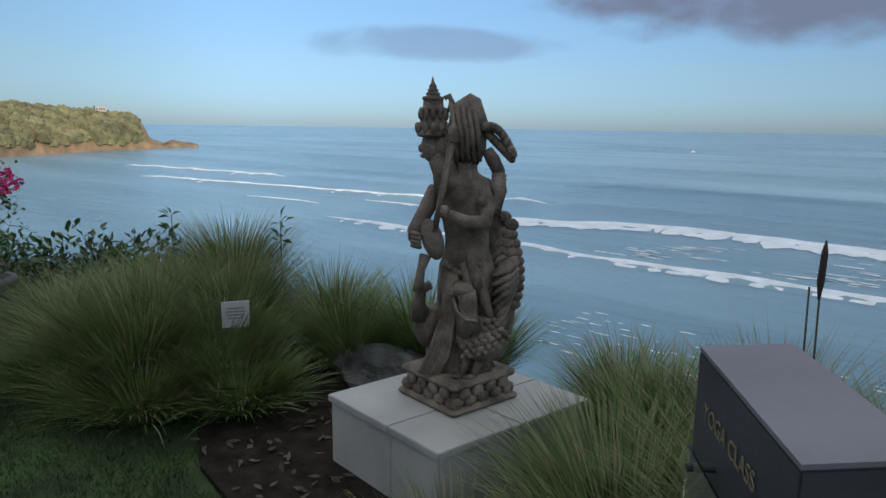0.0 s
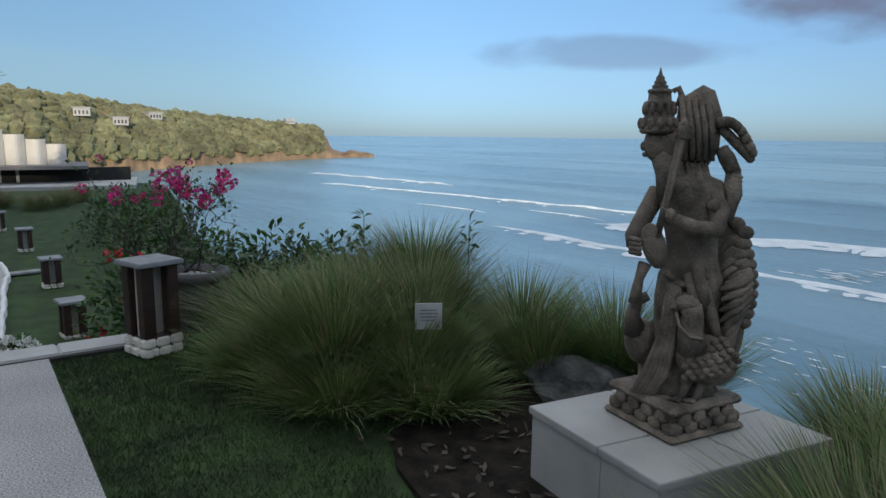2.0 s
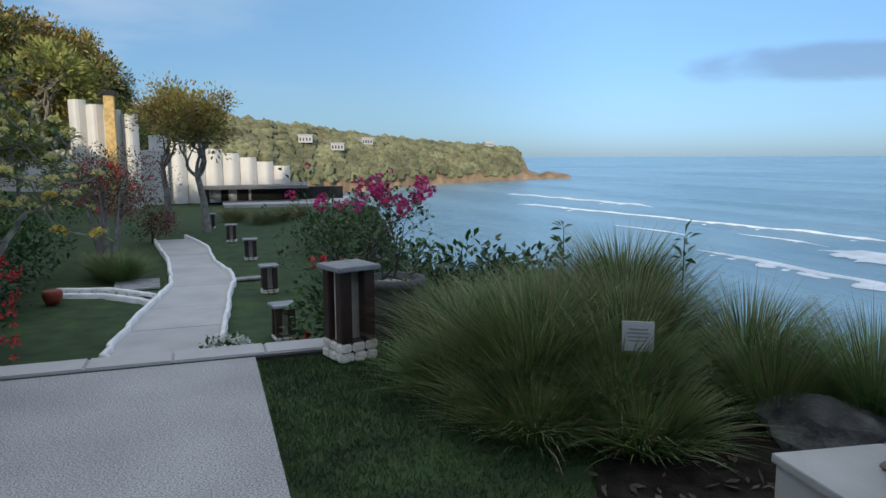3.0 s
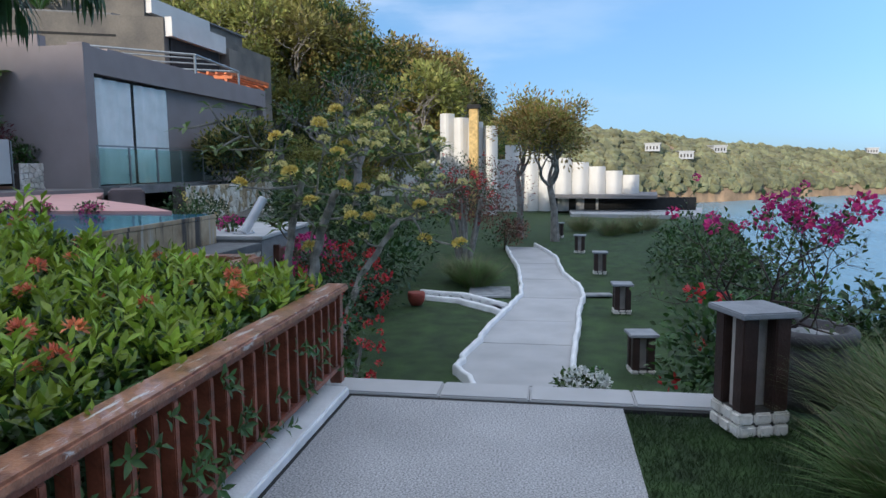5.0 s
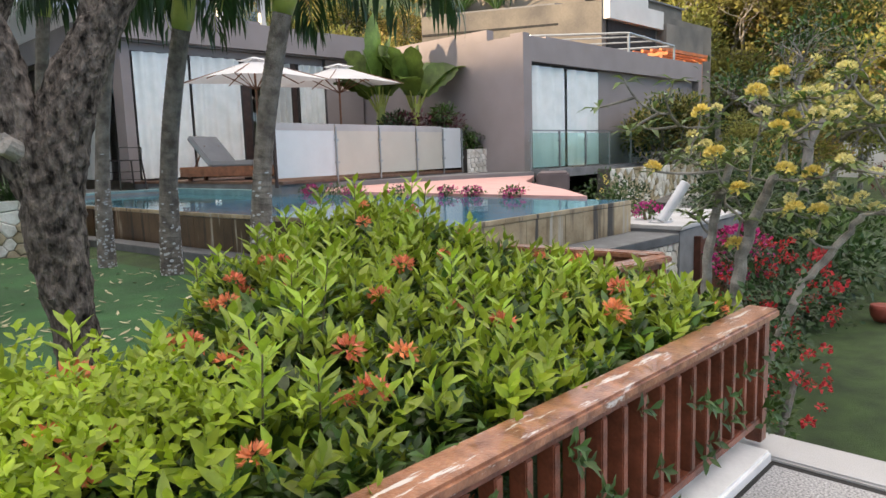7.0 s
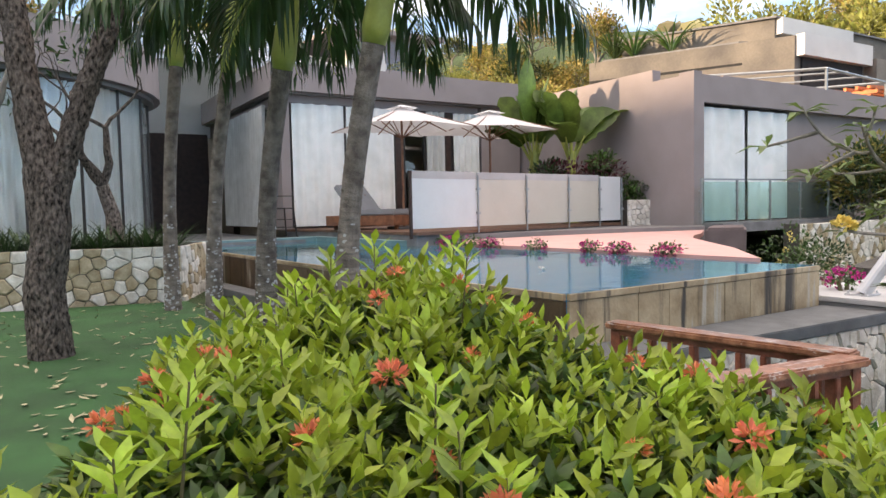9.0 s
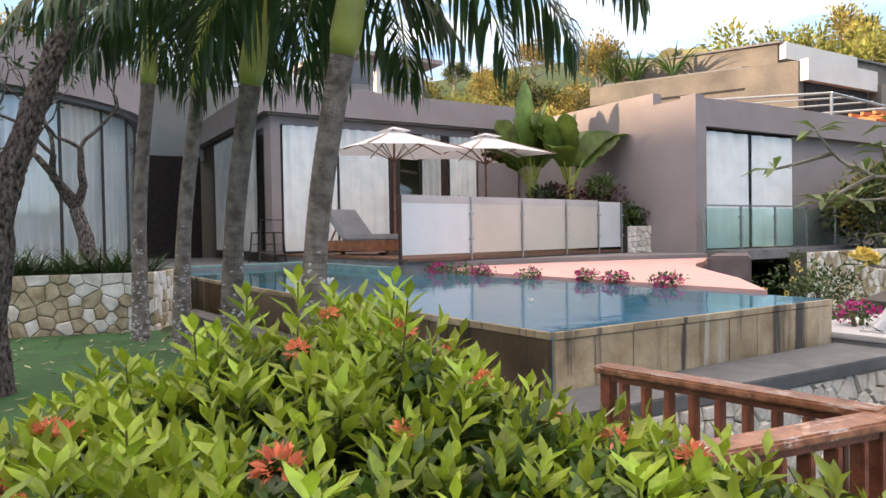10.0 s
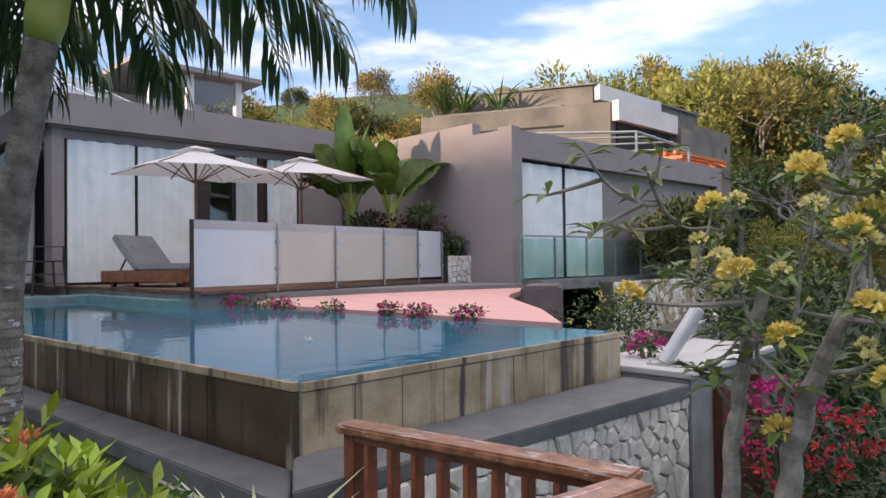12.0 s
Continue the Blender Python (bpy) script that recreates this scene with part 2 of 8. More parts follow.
def blades(name, P, D, N, L, W, material, parent=None, label="", droop=0.25, shape=0.4):
    """Many leaves in one mesh. P roots, D directions, N upper sides, L lengths, W widths."""
    P, D, N = (np.asarray(a, float) for a in (P, D, N))
    L, W = np.asarray(L, float)[:, None], np.asarray(W, float)[:, None]
    D /= np.linalg.norm(D, axis=1)[:, None] + 1e-9
    S = np.cross(D, N)
    S /= np.linalg.norm(S, axis=1)[:, None] + 1e-9
    U = np.cross(S, D)
    dr = U * L * droop
    k = len(P)
    V = np.stack([P, P + D * L * shape + S * W / 2 + U * W * 0.12 - dr * 0.12, P + D * L * shape - dr * 0.12 - U * W * 0.1, P + D * L * shape - S * W / 2 + U * W * 0.12 - dr * 0.12,
                  P + D * L * 0.75 + S * W * 0.32 - dr * 0.5, P + D * L * 0.75 - dr * 0.5 - U * W * 0.06, P + D * L * 0.75 - S * W * 0.32 - dr * 0.5, P + D * L - dr], 1).reshape(-1, 3)
    pat = np.array([[0, 2, 1], [0, 3, 2], [4, 5, 7], [5, 6, 7]])
    quads = np.array([[1, 2, 5, 4], [2, 3, 6, 5]])
    base = (np.arange(k) * 8)[:, None, None]
    tri = (pat[None] + base).reshape(-1, 3)
    qd = (quads[None] + base).reshape(-1, 4)
    me = bpy.data.meshes.new(name)
    me.vertices.add(len(V))
    me.vertices.foreach_set("co", V.ravel())
    nt, nq = len(tri), len(qd)
    me.loops.add(nt * 3 + nq * 4)
    me.loops.foreach_set("vertex_index", np.concatenate([tri.ravel(), qd.ravel()]).astype(np.int32))
    me.polygons.add(nt + nq)
    me.polygons.foreach_set("loop_start", np.concatenate([np.arange(nt) * 3, nt * 3 + np.arange(nq) * 4]).astype(np.int32))
    me.update(calc_edges=True)
    me.validate()
    me.materials.append(material)
    ob = new(name, me)
    if parent is not None:
        ob.parent = parent
    if label:
        ob["label"] = label
    return ob


RNG = np.random.RandomState(7)


def sphere_dirs(k, up=0.0):
    d = RNG.normal(size=(k, 3))
    d[:, 2] += up
    return d / np.linalg.norm(d, axis=1)[:, None]


# ---- ground, sea and distance ----
def smooth_step(a, b, x):
    t = min(1, max(0, (x - a) / (b - a)))
    return t * t * (3 - 2 * t)


def edge_y(x):
    """Where the ground breaks off towards the sea."""
    e = 5.6 + 0.3 * math.sin(x * 0.7) + (0.5 if x > -6 else 0)
    return e + 5 * smooth_step(-24, -38, x) + max(0, -x - 45) * 0.04


def ground_z(x, y):
    z = -0.03
    if x < -6.45:
        z = -0.92
    if y < -2.5 and x > -7.2:
        z = 0.3
    if y < -3.4 and x <= -7.2:
        z = 0.3 if y < -12 else -0.3
    hill = max(0.0, -y - 26 + 15 * smooth_step(-40, -56, x))
    z += min(hill * 0.34, 16 + hill * 0.05)
    far = smooth_step(-30, -90, x)
    z += far * (8 * smooth_step(edge_y(x) - 2, edge_y(x) - 30, y) - 2) * 1.2
    e = edge_y(x)
    if y > e - 0.4:
        z -= smooth_step(e - 0.4, e + 7, y) * (21 + z) + smooth_step(e - 0.4, e + 1.2, y) * 2.0 * (1 - smooth_step(e + 1.2, e + 7, y))
    z += 0.02 * noise.noise((x * 0.9, y * 0.9, 0))
    return z


def spread(a, b, mid, fine, n):
    """Grid lines, close together in the middle stretch."""
    left = [a + (mid[0] - a) * (1 - (1 - i / n) ** 2.2) for i in range(n)]
    right = [mid[1] + (b - mid[1]) * (i / n) ** 2.2 for i in range(1, n + 1)]
    m = int((mid[1] - mid[0]) / fine)
    return left + [mid[0] + (mid[1] - mid[0]) * i / m for i in range(m + 1)] + right


gx = spread(-420, 90, (-24, 3), 0.3, 40)
gy = spread(-160, 60, (-16, 8), 0.3, 36)
V = [(x, y, ground_z(x, y)) for y in gy for x in gx]
nx = len(gx)
F = [(j * nx + i, j * nx + i + 1, (j + 1) * nx + i + 1, (j + 1) * nx + i) for j in range(len(gy) - 1) for i in range(nx - 1)]
tagged(limb_mesh("ground", V, F, M_LAWN, smooth=True), "mown green lawn on a cliff top above the sea", "ground", kind="structure")

# the sea, one sheet to the horizon
SEA = -20.0


def water_mat():
    m = bpy.data.materials.new("sea_water")
    m.use_nodes = True
    n, l = m.node_tree.nodes, m.node_tree.links
    b = n["Principled BSDF"]
    b.inputs["Base Color"].default_value = (0.012, 0.075, 0.15, 1)
    b.inputs["Roughness"].default_value = 0.22
    b.inputs["IOR"].default_value = 1.33
    co = n.new("ShaderNodeTexCoord")
    mp = n.new("ShaderNodeMapping"); mp.inputs["Rotation"].default_value[2] = radians(-12); mp.inputs["Scale"].default_value = (0.25, 1, 1)
    l.new(co.outputs["Object"], mp.inputs["Vector"])
    hs = []
    for sc, amp in ((0.035, 3.0), (0.3, 0.9), (1.6, 0.28)):
        t = n.new("ShaderNodeTexNoise"); t.inputs["Scale"].default_value = sc; t.inputs["Detail"].default_value = 5
        l.new(mp.outputs[0], t.inputs["Vector"])
        k = n.new("ShaderNodeMath"); k.operation = "MULTIPLY"; k.inputs[1].default_value = amp
        l.new(t.outputs["Fac"], k.inputs[0]); hs.append(k)
    a = n.new("ShaderNodeMath"); l.new(hs[0].outputs[0], a.inputs[0]); l.new(hs[1].outputs[0], a.inputs[1])
    c = n.new("ShaderNodeMath"); l.new(a.outputs[0], c.inputs[0]); l.new(hs[2].outputs[0], c.inputs[1])
    bp = n.new("ShaderNodeBump"); bp.inputs["Strength"].default_value = 0.85; bp.inputs["Distance"].default_value = 1.0
    l.new(c.outputs[0], bp.inputs["Height"]); l.new(bp.outputs[0], b.inputs["Normal"])
    r = n.new("ShaderNodeValToRGB")
    r.color_ramp.elements[0].color, r.color_ramp.elements[1].color = (0.15, 0.26, 0.34, 1), (0.27, 0.41, 0.50, 1)
    r.color_ramp.elements[0].position, r.color_ramp.elements[1].position = 0.35, 0.7
    t = n.new("ShaderNodeTexNoise"); t.inputs["Scale"].default_value = 0.02; t.inputs["Detail"].default_value = 6
    l.new(mp.outputs[0], t.inputs["Vector"]); l.new(t.outputs["Fac"], r.inputs["Fac"]); l.new(r.outputs[0], b.inputs["Base Color"])
    return m


M_SEA = water_mat()
sea_bm = bmesh.new()
bmesh.ops.create_circle(sea_bm, cap_ends=True, radius=4950, segments=96)
bmesh.ops.translate(sea_bm, verts=sea_bm.verts[:], vec=(0, 0, SEA))
tagged(part("sea", sea_bm, M_SEA), "rippled blue sea reaching to the horizon", "sea", kind="structure")

M_FOAM = mat("sea_foam", (0.75, 0.80, 0.85), 0.8, 0.12, 0.3, 2.0, 0.6)


def breaker(pts, width, height, foam, seed):
    """A swell line with a ragged foam crest; pts along the crest."""
    rnd = random.Random(seed)
    P = []
    for (x0, y0), (x1, y1) in zip(pts, pts[1:]):
        k = max(2, int(math.hypot(x1 - x0, y1 - y0) / 1.5))
        P += [(x0 + (x1 - x0) * i / k, y0 + (y1 - y0) * i / k) for i in range(k)]
    P.append(pts[-1])
    n = len(P)
    V, F, VS, FS = [], [], [], []
    for i, (x, y) in enumerate(P):
        a, b = P[max(0, i - 1)], P[min(n - 1, i + 1)]
        d = Vector((b[0] - a[0], b[1] - a[1])).normalized()
        s = Vector((d.y, -d.x))                      # towards the shore
        if s.y > 0:
            s = -s
        f = min(1, i / 6, (n - 1 - i) / 6)
        w = width * f * (0.55 + 0.9 * abs(noise.noise((x * 0.15, y * 0.15, seed)))) * (0.8 + 0.4 * rnd.random())
        h = height * f * (0.75 + 0.5 * noise.noise((x * 0.08, 3, seed)))
        wob = 1.2 * noise.noise((x * 0.06, y * 0.06, seed + 9))
        for k, (o, z) in enumerate(((-0.5, 0.03), (-0.15, 1.0), (0.15, 0.9), (0.45, 0.25), (1.0, 0.03))):
            jag = (rnd.random() - 0.5) * w * 0.5 if k in (0, 4) else 0
            V.append((x + s.x * (o * w + jag + wob), y + s.y * (o * w + jag + wob), SEA + 0.05 + z * h))
        for o, z in ((-6, 0.0), (-2.5, 0.45), (0.0, 0.9), (1.6, 0.3), (3.5, 0.0)):
            VS.append((x + s.x * (o * height * 1.6 + wob), y + s.y * (o * height * 1.6 + wob), SEA + 0.01 + z * h * 0.9))
    for i in range(n - 1):
        for k in range(4):
            q = (i * 5 + k, i * 5 + k + 1, i * 5 + k + 6, i * 5 + k + 5)
            F.append(q); FS.append(q)
    e = empty("wave", label="breaking wave line with white foam crest", category="wave", group="waves on the sea")
    limb_mesh("swell", VS, FS, M_SEA, e, smooth=True)
    if foam:
        limb_mesh("foam", V, F, M_FOAM, e, "white ragged foam")
    return e


breaker([(-345, 155), (-300, 163), (-245, 172), (-236, 173)], 4.4, 1.1, True, 1)
breaker([(-236, 174), (-200, 178), (-160, 180), (-118, 182)], 3.0, 1.4, False, 2)
breaker([(-275, 130), (-230, 138), (-190, 146), (-145, 154), (-118, 158)], 3.8, 0.9, True, 3)
breaker([(-124, 166), (-116, 167), (-106, 169)], 9.0, 2.2, True, 4)
breaker([(-106, 170), (-70, 172), (-30, 170), (30, 172)], 3.0, 1.7, False, 5)
breaker([(-118, 131), (-92, 133), (-76, 140), (-62, 146), (-45, 147), (-29, 146), (10, 142), (40, 140)], 9.0, 1.0, True, 6)
breaker([(-128, 106), (-99, 105), (-71, 105), (-44, 104.5), (-16, 105), (20, 104), (50, 103)], 4.0, 0.7, True, 7)
breaker([(-182, 119), (-165, 121), (-150, 122)], 1.6, 0.4, True, 8)
breaker([(-150, 138), (-135, 138), (-120, 137)], 1.8, 0.4, True, 9)
breaker([(-330, 190), (-250, 215), (-150, 235), (-60, 240), (60, 250)], 3.0, 1.3, False, 10)
breaker([(-400, 300), (-250, 330), (-100, 350), (80, 360)], 3.0, 1.6, False, 11)
breaker([(-95, 85), (-60, 80), (-30, 79), (10, 80)], 2.0, 0.7, False, 13)

# broken water behind the inner breakers
rnd = random.Random(3)
fb = bmesh.new()
for _ in range(520):
    x = rnd.uniform(-75, 60)
    y = 106 + (40 * rnd.random() ** 1.4) * smooth_step(-80, -20, x)
    if noise.noise((x * 0.05, y * 0.1, 2)) < -0.05:
        continue
    L, w = rnd.uniform(0.8, 3.5), rnd.uniform(0.12, 0.5)
    k = 7
    ring = []
    for i in range(k):
        a = 2 * math.pi * i / k
        r = 0.6 + 0.6 * rnd.random()
        ring.append(fb.verts.new((x + math.cos(a) * L * r, y + math.sin(a) * w * r, SEA + 0.06)))
    fb.faces.new(ring)
for _ in range(160):
    x, y = rnd.uniform(-40, 40), rnd.uniform(56, 74)
    L, w = rnd.uniform(0.3, 1.4), rnd.uniform(0.05, 0.2)
    fb.faces.new([fb.verts.new((x + math.cos(a) * L * (0.6 + 0.6 * rnd.random()), y + math.sin(a) * w, SEA + 0.06)) for a in [2 * math.pi * i / 6 for i in range(6)]])
tagged(part("foam_patches", fb, M_FOAM), "thin white foam streaks drifting behind the breakers", "foam", kind="stuff")

# small boats far out
M_BOAT = mat("white_boat", (0.7, 0.7, 0.7), 0.5)
boat_me = bmesh.new()
tube([(-2.6, 0, 0.5), (-1.8, 0, 0.45), (0, 0, 0.4), (1.8, 0, 0.45), (2.6, 0, 0.7)], [0.1, 0.5, 0.7, 0.5, 0.08], 8, boat_me)
boat = empty("fishing_boat", pose(-250, 640, SEA), label="small white fishing boat out on the sea", category="boat", group="boats on the sea")
part("hull", boat_me, M_BOAT, boat)
part("cabin", box(-0.9, 0.5, -0.4, 0.4, 0.9, 1.7, 0.1), M_BOAT, boat)
for x, y, a in ((-60, 640, 20), (60, 560, 0), (150, 520, 30)):
    copy_thing(boat, pose(x, y, SEA, 0, 0, a))

# headland across the bay
M_ROCK = mat("warm_cliff_rock", (0.30, 0.21, 0.13), 0.95, 0.35, 0.08, 0.6, 0.6)
M_FARWOOD = mat("far_woodland", (0.155, 0.15, 0.08), 0.95, 0.45, 0.05, 0.5, 0.6, hue=0.03)
AZ_TOP = ((150.5, -19.5), (152.3, -15), (152.9, -18), (153.9, -14), (154.4, -2), (155.2, 5.5), (157, 7.5), (161, 10), (166, 14), (171, 18.5), (176, 22), (182, 26), (195, 32))
AZ_DIST = ((150, 640), (153, 620), (155, 590), (161, 510), (166, 440), (176, 350), (195, 300))


def lerp_table(tab, a):
    for (a0, v0), (a1, v1) in zip(tab, tab[1:]):
        if a <= a1:
            return v0 + (v1 - v0) * max(0, (a - a0) / (a1 - a0))
    return tab[-1][1]


def headland_point(az, k):
    d0, top = lerp_table(AZ_DIST, az), lerp_table(AZ_TOP, az)
    prof = [(-2, SEA - 1), (0, SEA + 1), (4, SEA + 3 + 0.2 * (top - SEA)), (14, SEA + 0.45 * (top - SEA)), (35, SEA + 0.68 * (top - SEA)), (65, SEA + 0.88 * (top - SEA)), (95, top), (150, top + 1), (220, top - 8)]
    s, z = prof[k]
    d = d0 + s * (1 if top > -10 else 0.25)
    n1 = noise.noise((az * 1.3, k * 0.7, 1)) * (3.0 if k > 1 else 1)
    d += noise.noise((az * 2.5, k, 5)) * 6
    return (d * math.cos(radians(az)), d * math.sin(radians(az)), z + n1 * (0.4 if top < 0 else 1))


AZS = [150.5 + i * 0.22 for i in range(200)]
V = [headland_point(a, k) for a in AZS for k in range(9)]
F = [(i * 9 + k, i * 9 + k + 1, (i + 1) * 9 + k + 1, (i + 1) * 9 + k) for i in range(len(AZS) - 1) for k in range(8)]
head = empty("headland", label="wooded headland with pale cliffs across the bay", category="headland")
head["kind"] = "structure"
limb_mesh("cliff", V, F, M_ROCK, head, smooth=True)


def far_wood(name, count, place, size, material, parent, seed):
    rnd = random.Random(seed)
    ico = bmesh.new()
    bmesh.ops.create_icosphere(ico, subdivisions=1, radius=1)
    base = np.array([v.co[:] for v in ico.verts]); faces = np.array([[v.index for v in f.verts] for f in ico.faces])
    ico.free()
    VV, FF = [], []
    for i in range(count):
        p = place(rnd)
        if p is None:
            continue
        r = rnd.uniform(*size)
        f = (0.7 + 0.6 * RNG.rand(len(base), 1)) * r
        FF.append(faces + len(VV) * len(base))
        VV.append(base * f * np.array([1, 1, 0.85]) + np.array(p))
    ob = limb_mesh(name, np.concatenate(VV).tolist(), np.concatenate(FF).tolist(), material, parent)
    return tagged(ob, kind="stuff")


def on_headland(rnd):
    az = rnd.uniform(154.6, 194)
    k = rnd.uniform(1.7, 8)
    a, b = headland_point(az, int(k)), headland_point(az, min(8, int(k) + 1))
    f = k - int(k)
    return [a[i] + (b[i] - a[i]) * f for i in range(3)]


far_wood("woods", 6500, on_headland, (1.6, 4.2), M_FARWOOD, head, 5)

# ---- walkway, kerbs and lower path ----
walk_root = empty("walkway", label="pale washed-aggregate walkway with darker joints", category="walkway", kind="structure")
part("walkway_bed", box(-6.24, 6, -0.02, 1.93, -0.5, 0.0), M_WALK, walk_root)
part("joint_strip", box(-6.30, -6.24, -0.02, 2.55, -0.5, -0.006), M_DARKLINE, walk_root)
part("joint_strip", box(-6.30, 6, -0.05, -0.02, -0.5, -0.006), M_DARKLINE, walk_root)
k_root = empty("kerb", label="white painted concrete kerb along the walkway", category="kerb", kind="structure")
part("kerb_stone", box(-6.30, 6, -0.30, -0.05, -0.5, 0.055, 0.015), M_WHITE, k_root)
slab_root = empty("edge_slabs", label="pale concrete edging slabs at the step", category="slab", kind="structure")
for y0, y1 in ((-0.32, 0.62), (0.625, 1.28), (1.285, 2.02), (2.025, 2.9)):
    part("slab", box(-6.62, -6.30, y0, y1, -0.9, 0.012 + 0.006 * random.random(), 0.012), M_SLAB, slab_root)
# steps that lead down from the edge to the lower path
steps_root = empty("garden_steps", label="pale concrete steps down to the lower path", category="steps", kind="structure")
for i in range(4):
    part("step", box(-6.96 - 0.33 * i, -6.63 - 0.33 * i, 0.35, 1.85, -0.95, -0.17 * (i + 1), 0.012), M_SLAB, steps_root)

PATH_L = [(-8.2, 0.45), (-9.13, 0.57), (-9.8, 0.28), (-10.33, 0.30), (-11.4, 0.42), (-13.22, 0.64), (-14.8, 0.86), (-16.55, 0.77), (-18.5, 0.62), (-20.98, 0.28), (-23, 0.0)]
PATH_R = [(-8.2, 1.80), (-9.4, 1.74), (-10.56, 1.71), (-12.0, 1.84), (-13.52, 1.90), (-14.9, 2.06), (-16.15, 2.0), (-17.6, 1.72), (-20.66, 1.55), (-22.40, 1.17), (-23.6, 0.9)]


def along(tab, f):
    f = f * (len(tab) - 1)
    i = min(int(f), len(tab) - 2)
    a, b = tab[i], tab[i + 1]
    return (a[0] + (b[0] - a[0]) * (f - i), a[1] + (b[1] - a[1]) * (f - i))


path_root = empty("lower_path", label="pale concrete garden path with wavy white kerbs", category="path", kind="structure")
cuts = [-8.2, -9.3, -11.2, -12.7, -14.7, -16.9, -19.4, -23.0]


def edge_at(tab, x):
    """How far across the path's edge lies at x."""
    for (x0, y0), (x1, y1) in zip(tab, tab[1:]):
        if x >= x1:
            return y0 + (y1 - y0) * (x0 - x) / (x0 - x1)
    return tab[-1][1]


for c0, c1 in zip(cuts, cuts[1:]):
    k = 8
    xs = [c0 + (c1 + 0.02 - c0) * i / k for i in range(k + 1)]
    part("path_slab", prism([(x, edge_at(PATH_R, x)) for x in xs] + [(x, edge_at(PATH_L, x)) for x in xs[::-1]], -1.0, -0.868 + 0.004 * random.random()), M_SLAB, path_root)
part("joint_bed", prism([(x, edge_at(PATH_R, x)) for x in cuts] + [(x, edge_at(PATH_L, x)) for x in cuts[::-1]], -1.02, -0.90), M_DARKLINE, path_root)



def kerb_line(pts, w, z0, z1, root, wob=0.05):
    P = []
    for (x0, y0), (x1, y1) in zip(pts, pts[1:]):
        k = 5
        P += [(x0 + (x1 - x0) * i / k, y0 + (y1 - y0) * i / k + wob * noise.noise((x0 + i * 0.7, y0, 4))) for i in range(k)]
    P.append(pts[-1])
    bm = bmesh.new()
    rings = []
    for i, (x, y) in enumerate(P):
        a, b = P[max(0, i - 1)], P[min(len(P) - 1, i + 1)]
        d = Vector((b[0] - a[0], b[1] - a[1])).normalized()
        s = Vector((-d.y, d.x)) * w / 2
        top = z1 + 0.015 * noise.noise((x, y, 8))
        rings.append([bm.verts.new(v) for v in ((x - s.x, y - s.y, z0), (x - s.x, y - s.y, top - 0.02), (x - s.x * 0.6, y - s.y * 0.6, top), (x + s.x * 0.6, y + s.y * 0.6, top), (x + s.x, y + s.y, top - 0.02), (x + s.x, y + s.y, z0))])
    for r0, r1 in zip(rings, rings[1:]):
        for k in range(5):
            bm.faces.new((r0[k], r0[k + 1], r1[k + 1], r1[k]))
    bm.faces.new(rings[0]); bm.faces.new(rings[-1][::-1])
    bmesh.ops.recalc_face_normals(bm, faces=bm.faces[:])
    return part("kerb_stone", bm, M_WHITE, root, smooth=True)


lk = empty("path_kerb", label="wavy white painted kerb beside the garden path", category="kerb", kind="structure")
kerb_line(PATH_L, 0.075, -1.0, -0.79, lk)
kerb_line(PATH_R, 0.075, -1.0, -0.79, lk)
kerb_line([(-14.6, -1.2), (-14.3, -0.3), (-13.6, 0.35), (-13.3, 0.58)], 0.10, -1.0, -0.83, lk)
kerb_line([(-15.1, -1.2), (-14.9, -0.3), (-14.2, 0.35), (-13.9, 0.62)], 0.10, -1.0, -0.83, lk)
M_GREYTILE = mat("weathered_stepping_slab", (0.28, 0.29, 0.30), 0.8, 0.25, 6, 50, 0.3)
sp = empty("stepping_path", label="side path of small grey slabs between white kerbs", category="path", kind="structure")
for i in range(11):
    f = i / 10
    p = along([(-14.85, -1.1), (-14.6, -0.3), (-13.9, 0.35), (-13.62, 0.55)], f)
    part("slab", box(p[0] - 0.19, p[0] + 0.19, p[1] - 0.075, p[1] + 0.075, -0.95, -0.872, 0.01), M_GREYTILE, sp)
grate = empty("drain_cover", pose(-15.3, 0.2, -0.90, 0, 0, 4), label="grey slatted drain cover set in the lawn", category="drain cover")
for i in range(9):
    part("slat", box(-0.55 + i * 0.125, -0.55 + i * 0.125 + 0.1, -0.42, 0.42, 0, 0.035), M_GREYTILE, grate)
stone_flag = empty("paving_stone", pose(-15.2, 2.32, -0.9, 0, 0, 8), label="flat grey stone slab lying beside the kerb", category="paving stone")
part("slab", box(-0.12, 0.12, -0.3, 0.3, 0, 0.05, 0.015), M_GREYTILE, stone_flag)

# ---- timber railings ----
M_RAILTOP = mat("worn_handrail_wood", (0.27, 0.098, 0.05), 0.32, 0.4, 14, 80, 0.2, second=(0.42, 0.19, 0.105), coat=0.35)


